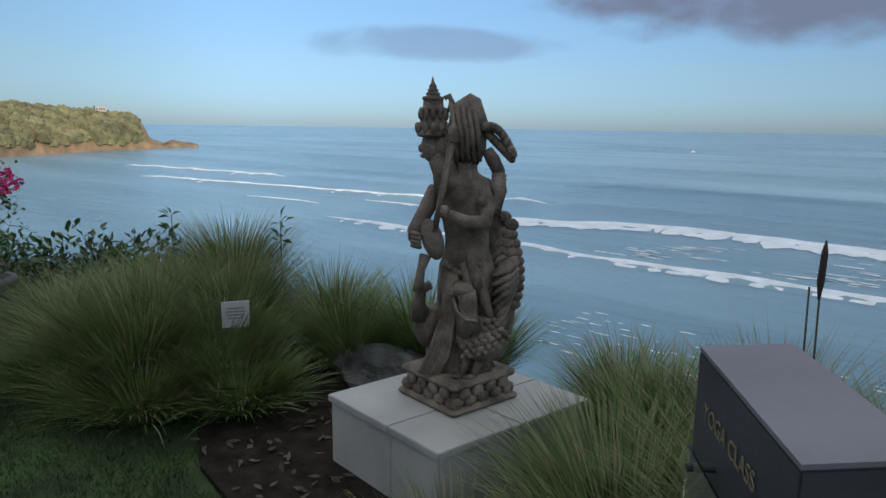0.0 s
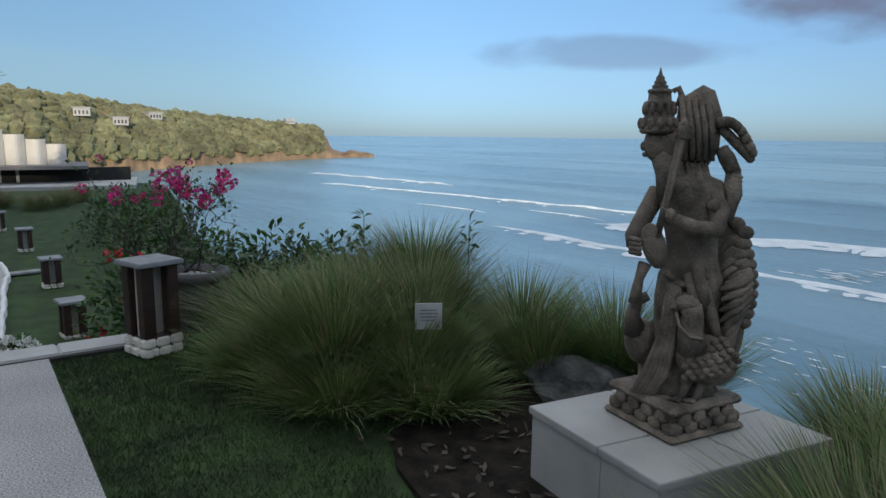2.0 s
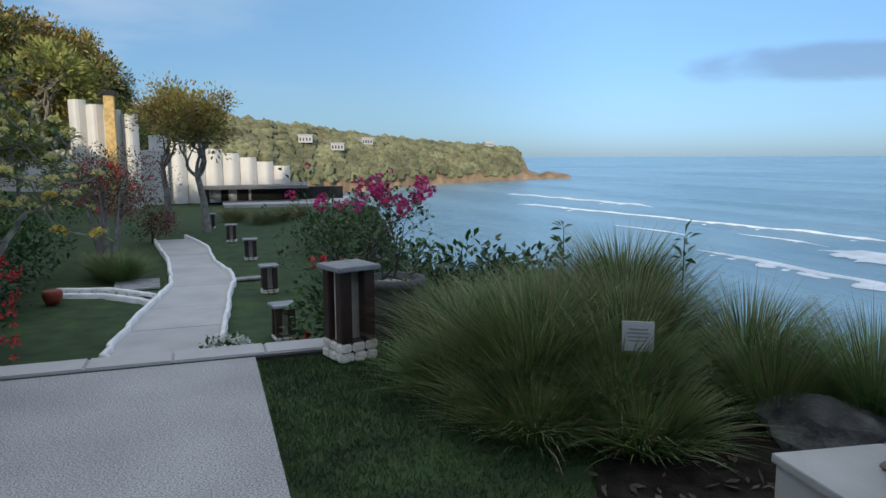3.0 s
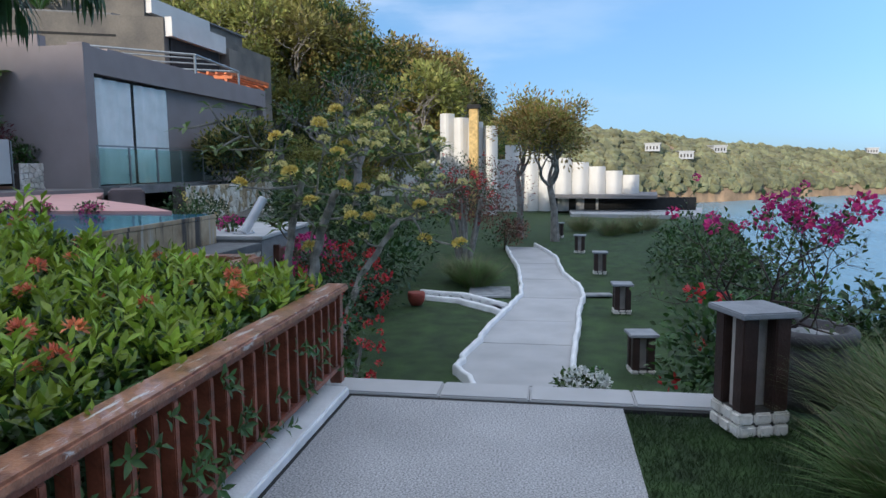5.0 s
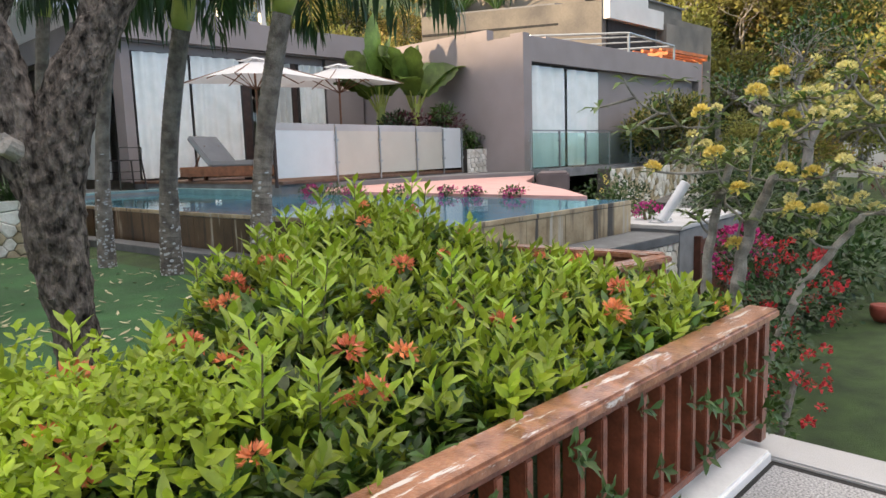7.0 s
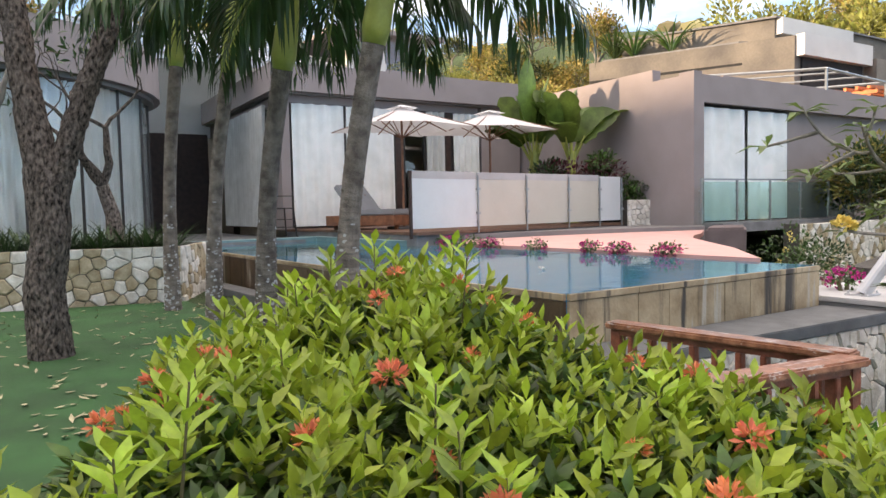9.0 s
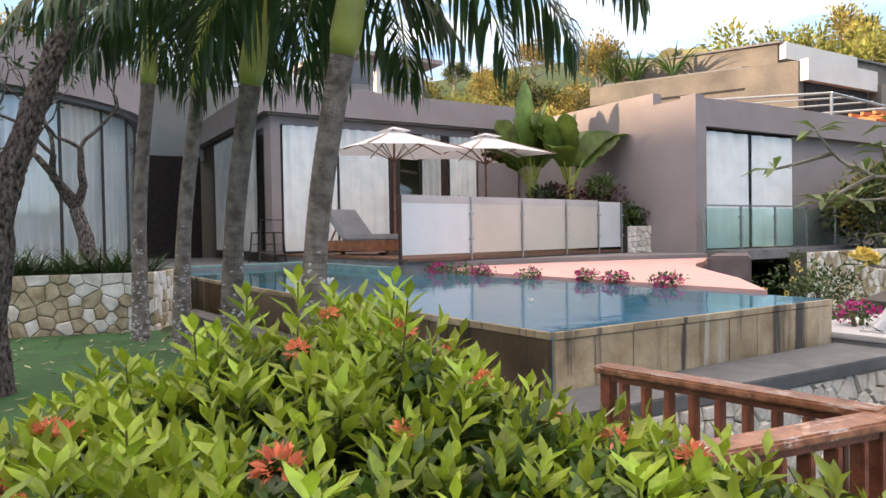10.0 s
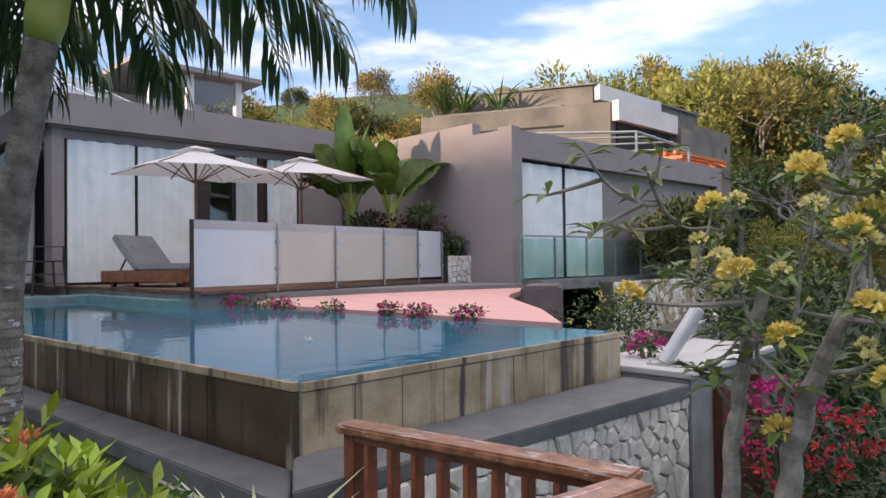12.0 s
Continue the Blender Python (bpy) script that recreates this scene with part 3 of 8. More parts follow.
def peeling(m):
    """Pale patches where the varnish has worn through."""
    n, l = m.node_tree.nodes, m.node_tree.links
    b = n["Principled BSDF"]
    src = b.inputs["Base Color"].links[0].from_socket
    co = n.new("ShaderNodeTexCoord")
    mp = n.new("ShaderNodeMapping"); mp.inputs["Scale"].default_value = (1.4, 9, 3)
    t = n.new("ShaderNodeTexNoise"); t.inputs["Scale"].default_value = 2.6; t.inputs["Detail"].default_value = 8; t.inputs["Roughness"].default_value = 0.7
    r = n.new("ShaderNodeValToRGB"); r.color_ramp.elements[0].position, r.color_ramp.elements[1].position = 0.57, 0.61
    mx = n.new("ShaderNodeMix"); mx.data_type = "RGBA"
    l.new(co.outputs["Object"], mp.inputs["Vector"]); l.new(mp.outputs[0], t.inputs["Vector"]); l.new(t.outputs["Fac"], r.inputs["Fac"])
    l.new(r.outputs[0], mx.inputs["Factor"]); l.new(src, mx.inputs["A"]); mx.inputs["B"].default_value = (0.62, 0.57, 0.54, 1)
    l.new(mx.outputs["Result"], b.inputs["Base Color"])


peeling(M_RAILTOP)


def railing(p0, p1, z0, z1, pitch, width=0.17, deep=0.075, label=""):
    """A timber railing: flat handrail, lower rail, upright slats, end posts."""
    (x0, y0), (x1, y1) = p0, p1
    L = math.hypot(x1 - x0, y1 - y0)
    root = empty("railing", pose(x0, y0, z0, 0, 0, math.degrees(math.atan2(y1 - y0, x1 - x0))), label=label, category="railing")
    h = z1 - z0
    part("handrail", box(-0.03, L + 0.03, -width / 2, width / 2, h - 0.05, h, 0.012), M_RAILTOP, root, "worn varnished handrail")
    part("sub_rail", box(0, L, -0.035, 0.035, h - 0.10, h - 0.052, 0.006), M_WOOD, root)
    part("bottom_rail", box(0, L, -0.035, 0.035, 0.10, 0.15, 0.008), M_WOOD, root)
    n = int(L / pitch)
    first = None
    for i in range(1, n):
        x = L * i / n
        if first is None:
            first = part("slat", box(-0.02, 0.02, -deep / 2, deep / 2, 0.15, h - 0.10, 0.005), M_WOOD, root)
            ob = first
        else:
            ob = new("slat", first.data)
            ob.parent = root
        ob.location.x = x
    for x in (0.04, L - 0.04):
        part("post", box(x - 0.04, x + 0.04, -0.045, 0.045, 0, h - 0.052, 0.006), M_WOOD, root)
    for i in range(1, int(L / 1.9)):
        x = L * i / int(L / 1.9)
        part("post", box(x - 0.03, x + 0.03, -0.03, 0.03, 0, 0.10, 0.004), M_WOOD, root)
    return root


railing((-6.44, -0.175), (1.5, -0.175), 0.05, 0.80, 0.155, label="reddish brown timber railing with worn handrail")
railing((-7.72, -3.16), (-8.0, -1.56), 0.02, 0.80, 0.16, label="short dark brown timber railing by the pool")
railing((-7.93, -1.50), (-6.35, -1.72), 0.02, 0.79, 0.16, label="brown timber railing at the stairwell corner")

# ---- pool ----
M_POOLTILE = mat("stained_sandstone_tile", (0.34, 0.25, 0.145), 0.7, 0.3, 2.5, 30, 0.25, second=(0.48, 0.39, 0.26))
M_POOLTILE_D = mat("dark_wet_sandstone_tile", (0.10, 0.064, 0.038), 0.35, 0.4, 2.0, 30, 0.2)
M_POOLIN = mat("blue_green_pool_tile", (0.02, 0.22, 0.42), 0.4, 0.2, 3, 20, 0.1)
M_COPE = mat("grey_coping_stone", (0.12, 0.126, 0.132), 0.75, 0.2, 4, 50, 0.2)
M_TEAL = mat("teal_pool_edge_tile", (0.16, 0.30, 0.32), 0.4, 0.2, 6, 30, 0.1)
WZ = 0.943
POOL = [(-7.743, -3.715), (-7.36, -8.7), (-7.05, -15.6), (-10.6, -15.6), (-10.75, -11.75), (-10.95, -11.5), (-11.4, -8.4), (-11.65, -3.80)]


def streak(m, dark):
    """Runs of dark and pale water stain down the face."""
    n, l = m.node_tree.nodes, m.node_tree.links
    b = n["Principled BSDF"]
    src = b.inputs["Base Color"].links[0].from_socket
    co = n.new("ShaderNodeTexCoord")
    mp = n.new("ShaderNodeMapping"); mp.inputs["Scale"].default_value = (7, 7, 0.55)
    t = n.new("ShaderNodeTexNoise"); t.inputs["Scale"].default_value = 1.0; t.inputs["Detail"].default_value = 5
    l.new(co.outputs["Object"], mp.inputs["Vector"]); l.new(mp.outputs[0], t.inputs["Vector"])
    for lo, hi, col in ((0.56, 0.66, dark), (0.335, 0.40, None)):
        r = n.new("ShaderNodeValToRGB"); r.color_ramp.elements[0].position, r.color_ramp.elements[1].position = lo, hi
        mx = n.new("ShaderNodeMix"); mx.data_type = "RGBA"
        l.new(t.outputs["Fac"], r.inputs["Fac"]); l.new(r.outputs[0], mx.inputs["Factor"])
        if col:
            l.new(src, mx.inputs["A"]); mx.inputs["B"].default_value = (*col, 1)
        else:
            mx.inputs["A"].default_value = (0.40, 0.37, 0.31, 1); l.new(src, mx.inputs["B"])
        src = mx.outputs["Result"]
    l.new(src, b.inputs["Base Color"])


streak(M_POOLTILE, (0.05, 0.045, 0.04))
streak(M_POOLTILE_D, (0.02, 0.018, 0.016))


def inset(pts, d):
    """The outline moved inwards by d (clockwise or anticlockwise)."""
    c = Vector((sum(p[0] for p in pts) / len(pts), sum(p[1] for p in pts) / len(pts)))
    out = []
    n = len(pts)
    area = sum(pts[i][0] * pts[(i + 1) % n][1] - pts[(i + 1) % n][0] * pts[i][1] for i in range(n))
    sgn = 1 if area > 0 else -1
    for i in range(n):
        p0, p1, p2 = Vector(pts[i - 1]), Vector(pts[i]), Vector(pts[(i + 1) % n])
        a, b = (p1 - p0).normalized(), (p2 - p1).normalized()
        na, nb = Vector((-a.y, a.x)) * sgn, Vector((-b.y, b.x)) * sgn
        m = (na + nb).normalized()
        out.append(tuple(p1 + m * (d / max(0.3, m.dot(na)))))
    return out


pool = empty("swimming_pool", label="infinity pool with still blue water and sandstone sides", category="pool", kind="structure")
inner = inset(POOL, 0.16)
pb = bmesh.new()
n = len(POOL)
o0 = [pb.verts.new((x, y, -2.4)) for x, y in inset(POOL, 0.035)]
o1 = [pb.verts.new((x, y, WZ - 0.018)) for x, y in inset(POOL, 0.035)]
i1 = [pb.verts.new((x, y, WZ - 0.018)) for x, y in inner]
i0 = [pb.verts.new((x, y, WZ - 1.2)) for x, y in inner]
for a, b in ((o0, o1), (o1, i1), (i1, i0)):
    for i in range(n):
        pb.faces.new((a[i], a[(i + 1) % n], b[(i + 1) % n], b[i]))
pb.faces.new(i0)
bmesh.ops.recalc_face_normals(pb, faces=pb.faces[:])
part("basin", pb, M_POOLIN, pool)


def pool_water():
    m = bpy.data.materials.new("pool_water")
    m.use_nodes = True
    nn, l = m.node_tree.nodes, m.node_tree.links
    b = nn["Principled BSDF"]
    b.inputs["Base Color"].default_value = (0.16, 0.52, 0.68, 1)
    b.inputs["Roughness"].default_value = 0.02
    b.inputs["IOR"].default_value = 1.33
    b.inputs["Transmission Weight"].default_value = 0.75
    co = nn.new("ShaderNodeTexCoord")
    mp = nn.new("ShaderNodeMapping"); mp.inputs["Scale"].default_value = (1, 1.6, 1)
    hs = []
    for sc, amp in ((1.3, 1.0), (7, 0.22)):
        t = nn.new("ShaderNodeTexNoise"); t.inputs["Scale"].default_value = sc; t.inputs["Detail"].default_value = 2
        l.new(mp.outputs[0], t.inputs["Vector"])
        k = nn.new("ShaderNodeMath"); k.operation = "MULTIPLY"; k.inputs[1].default_value = amp
        l.new(t.outputs["Fac"], k.inputs[0]); hs.append(k)
    l.new(co.outputs["Object"], mp.inputs["Vector"])
    a = nn.new("ShaderNodeMath"); l.new(hs[0].outputs[0], a.inputs[0]); l.new(hs[1].outputs[0], a.inputs[1])
    bp = nn.new("ShaderNodeBump"); bp.inputs["Strength"].default_value = 0.06; bp.inputs["Distance"].default_value = 0.08
    l.new(a.outputs[0], bp.inputs["Height"]); l.new(bp.outputs[0], b.inputs["Normal"])
    return m


wb = bmesh.new()
wb.faces.new([wb.verts.new((x, y, WZ)) for x, y in inset(POOL, 0.03)])
bmesh.ops.recalc_face_normals(wb, faces=wb.faces[:])
for f in wb.faces:
    if f.normal.z < 0:
        f.normal_flip()
water = part("water", wb, pool_water(), pool, "still blue water")
water.visible_shadow = False


def tiled_face(p0, p1, z0, z1, rows, w, material, root, out, depth=0.035, name="tile", gap=0.008, shift=0.5, cap=True):
    """Separate stone tiles on an upright face from p0 to p1; out: the way it faces."""
    p0, p1 = Vector(p0), Vector(p1)
    d = (p1 - p0)
    L = d.length
    d.normalize()
    o = Vector(out).normalized()
    h = (z1 - z0) / rows
    for r in range(rows):
        x = -(w * shift if r % 2 else 0)
        while x < L - 0.01:
            a, b = max(0, x), min(L, x + w)
            x += w
            if b - a < 0.05:
                continue
            pr = depth + random.uniform(-0.004, 0.004)
            q0, q1 = p0 + d * (a + gap / 2), p0 + d * (b - gap / 2)
            pts = [q0, q1, q1 + o * pr, q0 + o * pr]
            part(name, prism([tuple(q) for q in pts], z0 + r * h + gap / 2, z0 + (r + 1) * h - gap / 2), material, root)


fL0, fL1, fL2, fR1 = inset(POOL, 0.035)[0], inset(POOL, 0.035)[1], inset(POOL, 0.035)[2], inset(POOL, 0.035)[7]
tiled_face(fL0, fR1, 0.42, 0.885, 1, 0.42, M_POOLTILE, pool, (0.02, 1))
tiled_face(fL0, fR1, -0.05, 0.42, 1, 0.42, M_POOLTILE, pool, (0.02, 1))
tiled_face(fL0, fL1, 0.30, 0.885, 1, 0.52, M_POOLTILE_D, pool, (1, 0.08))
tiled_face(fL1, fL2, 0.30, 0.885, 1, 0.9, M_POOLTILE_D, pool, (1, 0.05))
tiled_face(fL0, fR1, 0.885, 0.946, 1, 0.84, M_POOLTILE, pool, (0.02, 1), 0.045, "edge_stone")
tiled_face(fL0, fL1, 0.885, 0.946, 1, 1.04, M_POOLTILE, pool, (1, 0.08), 0.045, "edge_stone")
tiled_face(fL1, fL2, 0.885, 0.946, 1, 1.8, M_POOLTILE, pool, (1, 0.05), 0.045, "edge_stone")

# ledge round the pool's foot and the rubble wall under it
M_RUBBLE = mat("pale_rubble_stone", (0.68, 0.63, 0.55), 0.9, 0.2, 5, 40, 0.5, second=(0.84, 0.81, 0.76))
M_RUBBLE_Y = mat("yellow_rubble_stone", (0.42, 0.32, 0.19), 0.9, 0.3, 5, 40, 0.5, second=(0.56, 0.48, 0.34))
M_MORTAR = mat("dark_recessed_mortar", (0.075, 0.068, 0.06), 0.95, 0.3, 9, 60, 0.4)
ledge = empty("pool_ledge", label="grey concrete ledge running round the pool's foot", category="ledge", kind="structure")
part("ledge_slab", prism([(-7.70, -3.70), (-7.35, -3.15), (-11.60, -3.05), (-11.60, -3.76)], 0.38, 0.50, bevel=0.01), M_COPE, ledge)
part("ledge_slab", prism([(-7.70, -3.72), (-7.02, -12.5), (-6.70, -12.5), (-7.345, -3.17)], 0.27, 0.42, bevel=0.01), M_COPE, ledge)


def relax(P, size, steps=12):
    """Spread points evenly so that their cells come out of like size."""
    P = P.copy()
    for _ in range(steps):
        d = P[:, None] - P[None]
        r = np.linalg.norm(d, axis=2) + 1e-6
        f = np.where(r < size, (size - r) / r, 0)
        np.fill_diagonal(f, 0)
        P += 0.25 * (d * f[:, :, None]).sum(1)
    return P


def clip_cell(poly, a, n):
    out = []
    for i in range(len(poly)):
        p, q = poly[i], poly[(i + 1) % len(poly)]
        dp, dq = (p - a) @ n, (q - a) @ n
        if dp <= 0:
            out.append(p)
        if dp * dq < 0:
            out.append(p + (q - p) * (dp / (dp - dq)))
    return out


def rubble(name, p0, p1, z0, z1, size, mats, label, out, seed, thick=0.35, parts=True, arc=None):
    """A rubble wall: uneven stones standing proud of recessed mortar."""
    rg = np.random.RandomState(seed)
    p0, p1, o = Vector(p0), Vector(p1), Vector(out).normalized()
    L, H = (p1 - p0).length, z1 - z0
    d = (p1 - p0).normalized()
    root = empty(name, label=label, category="stone wall", kind="structure")
    back = [p0, p1, p1 - o * thick, p0 - o * thick]
    part("mortar_core", prism([tuple(q) for q in back], z0, z1), M_MORTAR, root)
    P = relax(rg.rand(int(L * H / size ** 2 * 1.15), 2) * [L, H], size)
    P = P[(P[:, 0] > -0.05) & (P[:, 0] < L + 0.05) & (P[:, 1] > -0.05) & (P[:, 1] < H + 0.05)]
    rest = bmesh.new()
    made = 0
    for i, c in enumerate(P):
        poly = [np.array(q, float) for q in ((0, 0), (L, 0), (L, H), (0, H))]
        for j in np.argsort(((P - c) ** 2).sum(1))[1:14]:
            nrm = P[j] - c
            ln = np.linalg.norm(nrm)
            poly = clip_cell(poly, (P[j] + c) / 2 - nrm / ln * 0.005, nrm / ln)
            if len(poly) < 3:
                break
        if len(poly) < 3:
            continue
        cen = sum(poly) / len(poly)
        bm = bmesh.new() if parts and made < 290 else rest
        pr = 0.025 + 0.03 * rg.rand()
        r0, r1, r2 = [], [], []
        for q in poly:
            for ring, f, z in ((r0, 1.0, 0.0), (r1, 0.98, pr * 0.6), (r2, 0.78, pr)):
                u = cen + (q - cen) * f
                w = p0 + d * float(u[0]) + o * z
                ring.append(bm.verts.new((w.x, w.y, z0 + float(u[1]))))
        k = len(poly)
        for a, b in ((r0, r1), (r1, r2)):
            for q in range(k):
                bm.faces.new((a[q], a[(q + 1) % k], b[(q + 1) % k], b[q]))
        bm.faces.new(r2)
        if bm is not rest:
            bmesh.ops.recalc_face_normals(bm, faces=bm.faces[:])
            part("stone", bm, mats[int(rg.rand() * len(mats))], root)
            made += 1
    if len(rest.verts):
        bmesh.ops.recalc_face_normals(rest, faces=rest.faces[:])
        tagged(part("more_stones", rest, mats[0], root), kind="stuff")
    else:
        rest.free()
    return root


# concrete block with a door at the stair foot, and the slanted lamp on it
M_DOOR = mat("red_brown_door_wood", (0.10, 0.035, 0.022), 0.45, 0.3, 8, 60, 0.2)
blk = empty("stair_block", label="grey concrete stair block with a red-brown door", category="stair block", kind="structure")
part("block_body", prism([(-11.62, -4.3), (-11.62, -3.06), (-14.3, -3.25), (-14.3, -4.3)], -2.4, 0.54, bevel=0.01), M_CONC, blk)
part("block_top", prism([(-11.60, -4.3), (-11.60, -3.03), (-14.35, -3.22), (-14.35, -4.35)], 0.541, 0.60, bevel=0.01), M_SLAB, blk)
dr = part("door", box(-13.2, -12.25, -3.14, -3.05, -1.5, 0.32, 0.01), M_DOOR, blk, "red-brown timber door")
part("door_frame", box(-13.28, -13.2, -3.17, -3.04, -1.5, 0.40, 0.006), M_DOOR, dr)
part("door_frame", box(-12.25, -12.17, -3.12, -3.0, -1.5, 0.40, 0.006), M_DOOR, dr)
M_ALU = mat("pale_grey_metal", (0.55, 0.56, 0.58), 0.4, 0.08, 5, 50, 0.05, metal=0.4)
spot = empty("spotlight", pose(-11.95, -3.45, 0.60), label="pale grey tube spotlight leaning on a bracket", category="spotlight")
part("tube_housing", tube([(0.02, -0.04, 0.02), (-0.24, 0.20, 0.56)], 0.075, 14), M_ALU, spot)
part("lamp_lens", tube([(-0.24, 0.20, 0.56), (-0.246, 0.206, 0.573)], 0.065, 14), M_WHITE, spot)
part("base_plate", box(-0.2, 0.1, -0.2, 0.05, 0, 0.02, 0.004), M_ALU, spot)
part("bracket", tube([(-0.15, -0.15, 0.02), (0.02, -0.03, 0.17)], 0.02, 8), M_ALU, spot)
for dx, dy in ((-0.17, -0.17), (0.07, -0.17), (-0.17, 0.02), (0.07, 0.02)):
    part("bolt", lathe([(0.012, 0), (0.012, 0.03), (0.006, 0.035)], 8, at=(dx, dy, 0.02)), M_ALU, spot)

# ---- villas ----
def glass_mat(name, tint=(0.96, 0.99, 0.99), rough=0.0):
    m = bpy.data.materials.new(name)
    m.use_nodes = True
    b = m.node_tree.nodes["Principled BSDF"]
    b.inputs["Base Color"].default_value = (*tint, 1)
    b.inputs["Roughness"].default_value = rough
    b.inputs["Transmission Weight"].default_value = 1.0
    b.inputs["IOR"].default_value = 1.5
    return m


M_GLASS = glass_mat("window_glass")
M_GLASS_COAT = glass_mat("coated_window_glass", (0.92, 0.99, 1.0))
M_GLASS_COAT.node_tree.nodes["Principled BSDF"].inputs["IOR"].default_value = 2.1
M_BALGLASS = glass_mat("green_balcony_glass", (0.62, 0.88, 0.86))
M_FROST = mat("frosted_white_panel", (0.60, 0.64, 0.66), 0.35, 0.05, 1.5, 20, 0.02)
M_FROST_B = mat("beige_lined_panel", (0.50, 0.48, 0.42), 0.4, 0.05, 1.5, 20, 0.02)
M_CURTAIN = mat("white_curtain", (0.90, 0.95, 0.94), 0.9, 0.08, 2.0, 30, 0.1, trans=0.15)
M_CURTAIN_G = mat("grey_curtain", (0.50, 0.52, 0.51), 0.9, 0.12, 2.0, 30, 0.1)
M_DARKFRAME = mat("dark_window_frame", (0.03, 0.027, 0.025), 0.5, 0.2)
M_STEEL = mat("steel_post", (0.35, 0.37, 0.38), 0.35, 0.1, metal=0.8)
M_INTERIOR = mat("dim_interior_wall", (0.30, 0.28, 0.25), 0.9, 0.1, 1, 30)
M_FLOORIN = mat("interior_floor", (0.22, 0.18, 0.14), 0.5, 0.15)


def slab_between(p0, p1, t, z0, z1, bevel=0.0):
    """An upright board on the plan line p0-p1, t thick to its right."""
    a, b = Vector(p0), Vector(p1)
    d = (b - a).normalized()
    s = Vector((d.y, -d.x)) * t
    return prism([tuple(a), tuple(b), tuple(b + s), tuple(a + s)], z0, z1, bevel=bevel)


def curtain(p0, p1, z0, z1, material, parent, amp=0.05, wave=0.22, seed=0):
    a, b = Vector(p0), Vector(p1)
    d = (b - a)
    L = d.length
    d.normalize()
    s = Vector((-d.y, d.x))
    n = max(8, int(L / wave * 8))
    V, F = [], []
    for i in range(n + 1):
        x = L * i / n
        o = amp * math.sin(x / wave * 2 * math.pi + 1.5 * noise.noise((x, seed, 0))) + 0.5 * amp * noise.noise((x * 3, seed, 3))
        p = a + d * x + s * o
        V += [(p.x, p.y, z0), (p.x + s.x * 0.3 * o, p.y + s.y * 0.3 * o, z1)]
    F = [(2 * i, 2 * i + 2, 2 * i + 3, 2 * i + 1) for i in range(n)]
    return limb_mesh("curtain", V, F, material, parent, smooth=True)


def window(name, p0, p1, z0, z1, panes, parent, cmat=None, gap=0.35, gaps=(), fold=(0.05, 0.22), glass=None):
    """A window wall: frame, mullions, panes, and curtains behind."""
    a, b = Vector(p0), Vector(p1)
    d = (b - a)
    L = d.length
    d.normalize()
    inn = Vector((-d.y, d.x)) * -1
    w = new(name)
    w.parent = parent
    for z in (z0, z1 - 0.07):
        part("window_frame", slab_between(p0, p1, 0.08, z, z + 0.07), M_DARKFRAME, w)
    for i in range(panes + 1):
        q = a + d * (L - 0.06) * i / panes
        part("mullion", slab_between(tuple(q), tuple(q + d * 0.06), 0.08, z0 + 0.07, z1 - 0.07), M_DARKFRAME, w)
    for i in range(panes):
        q0, q1 = a + d * ((L - 0.06) * i / panes + 0.06) + inn * 0.03, a + d * ((L - 0.06) * (i + 1) / panes) + inn * 0.03
        g = part("pane", slab_between(tuple(q0), tuple(q1), 0.012, z0 + 0.07, z1 - 0.07), glass or M_GLASS, w)
        g.visible_shadow = False
        if cmat and i not in gaps:
            c0, c1 = q0 + inn * gap, q1 + inn * gap
            curtain(tuple(c0), tuple(c1), z0 + 0.03, z1 - 0.02, cmat, w, *fold, seed=i)
    return w


# villa with the big window wall, behind the pool to the west
va = empty("villa_west", label="mauve-grey flat-roofed villa with glazed front and balcony", category="villa")
va["kind"] = "structure"
AX, AY = -18.02, -10.56
part("side_wall", box(AX - 0.30, AX, -24, AY, 0.2, 4.83), M_PLASTER, va)
part("corner_pier", box(AX - 0.38, AX - 0.302, AY - 0.5, AY, 0.2, 4.83), M_PLASTER, va)
part("side_parapet", box(AX - 0.30, AX, -24, -11.84, 4.832, 5.13), M_PLASTER, va)
part("corner_parapet", box(AX - 0.30, AX, -11.0, AY, 4.832, 4.90), M_PLASTER, va)
part("roof_band", box(-29.2, AX - 0.304, AY - 0.35, AY - 0.002, 4.16, 4.83), M_PLASTER, va)
part("end_wall", box(-29.5, -29.2, -24, AY, 0.2, 4.83), M_PLASTER, va)
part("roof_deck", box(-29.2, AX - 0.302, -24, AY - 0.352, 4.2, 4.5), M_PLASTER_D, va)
part("floor_slab", box(-29.2, AX - 0.302, -24, AY + 0.6, 0.95, 1.18), M_CONC, va)
part("inner_wall", box(-29.2, AX - 0.302, -15.2, -15.0, 1.18, 4.2), M_INTERIOR, va)
part("front_wall", box(-29.2, -22.25, AY - 0.45, AY - 0.25, 1.18, 4.158), M_PLASTER, va)
window("window", (AX - 0.39, AY - 0.30), (-22.25, AY - 0.30), 1.19, 4.10, 2, va, M_CURTAIN, 0.12, fold=(0.035, 0.55), glass=M_GLASS_COAT)
part("upper_step", box(-27, -20.5, -23, AY - 1.0, 4.832, 5.15), M_PLASTER, va)
bal = empty("balcony_railing", label="green glass balcony railing with steel posts", category="railing")
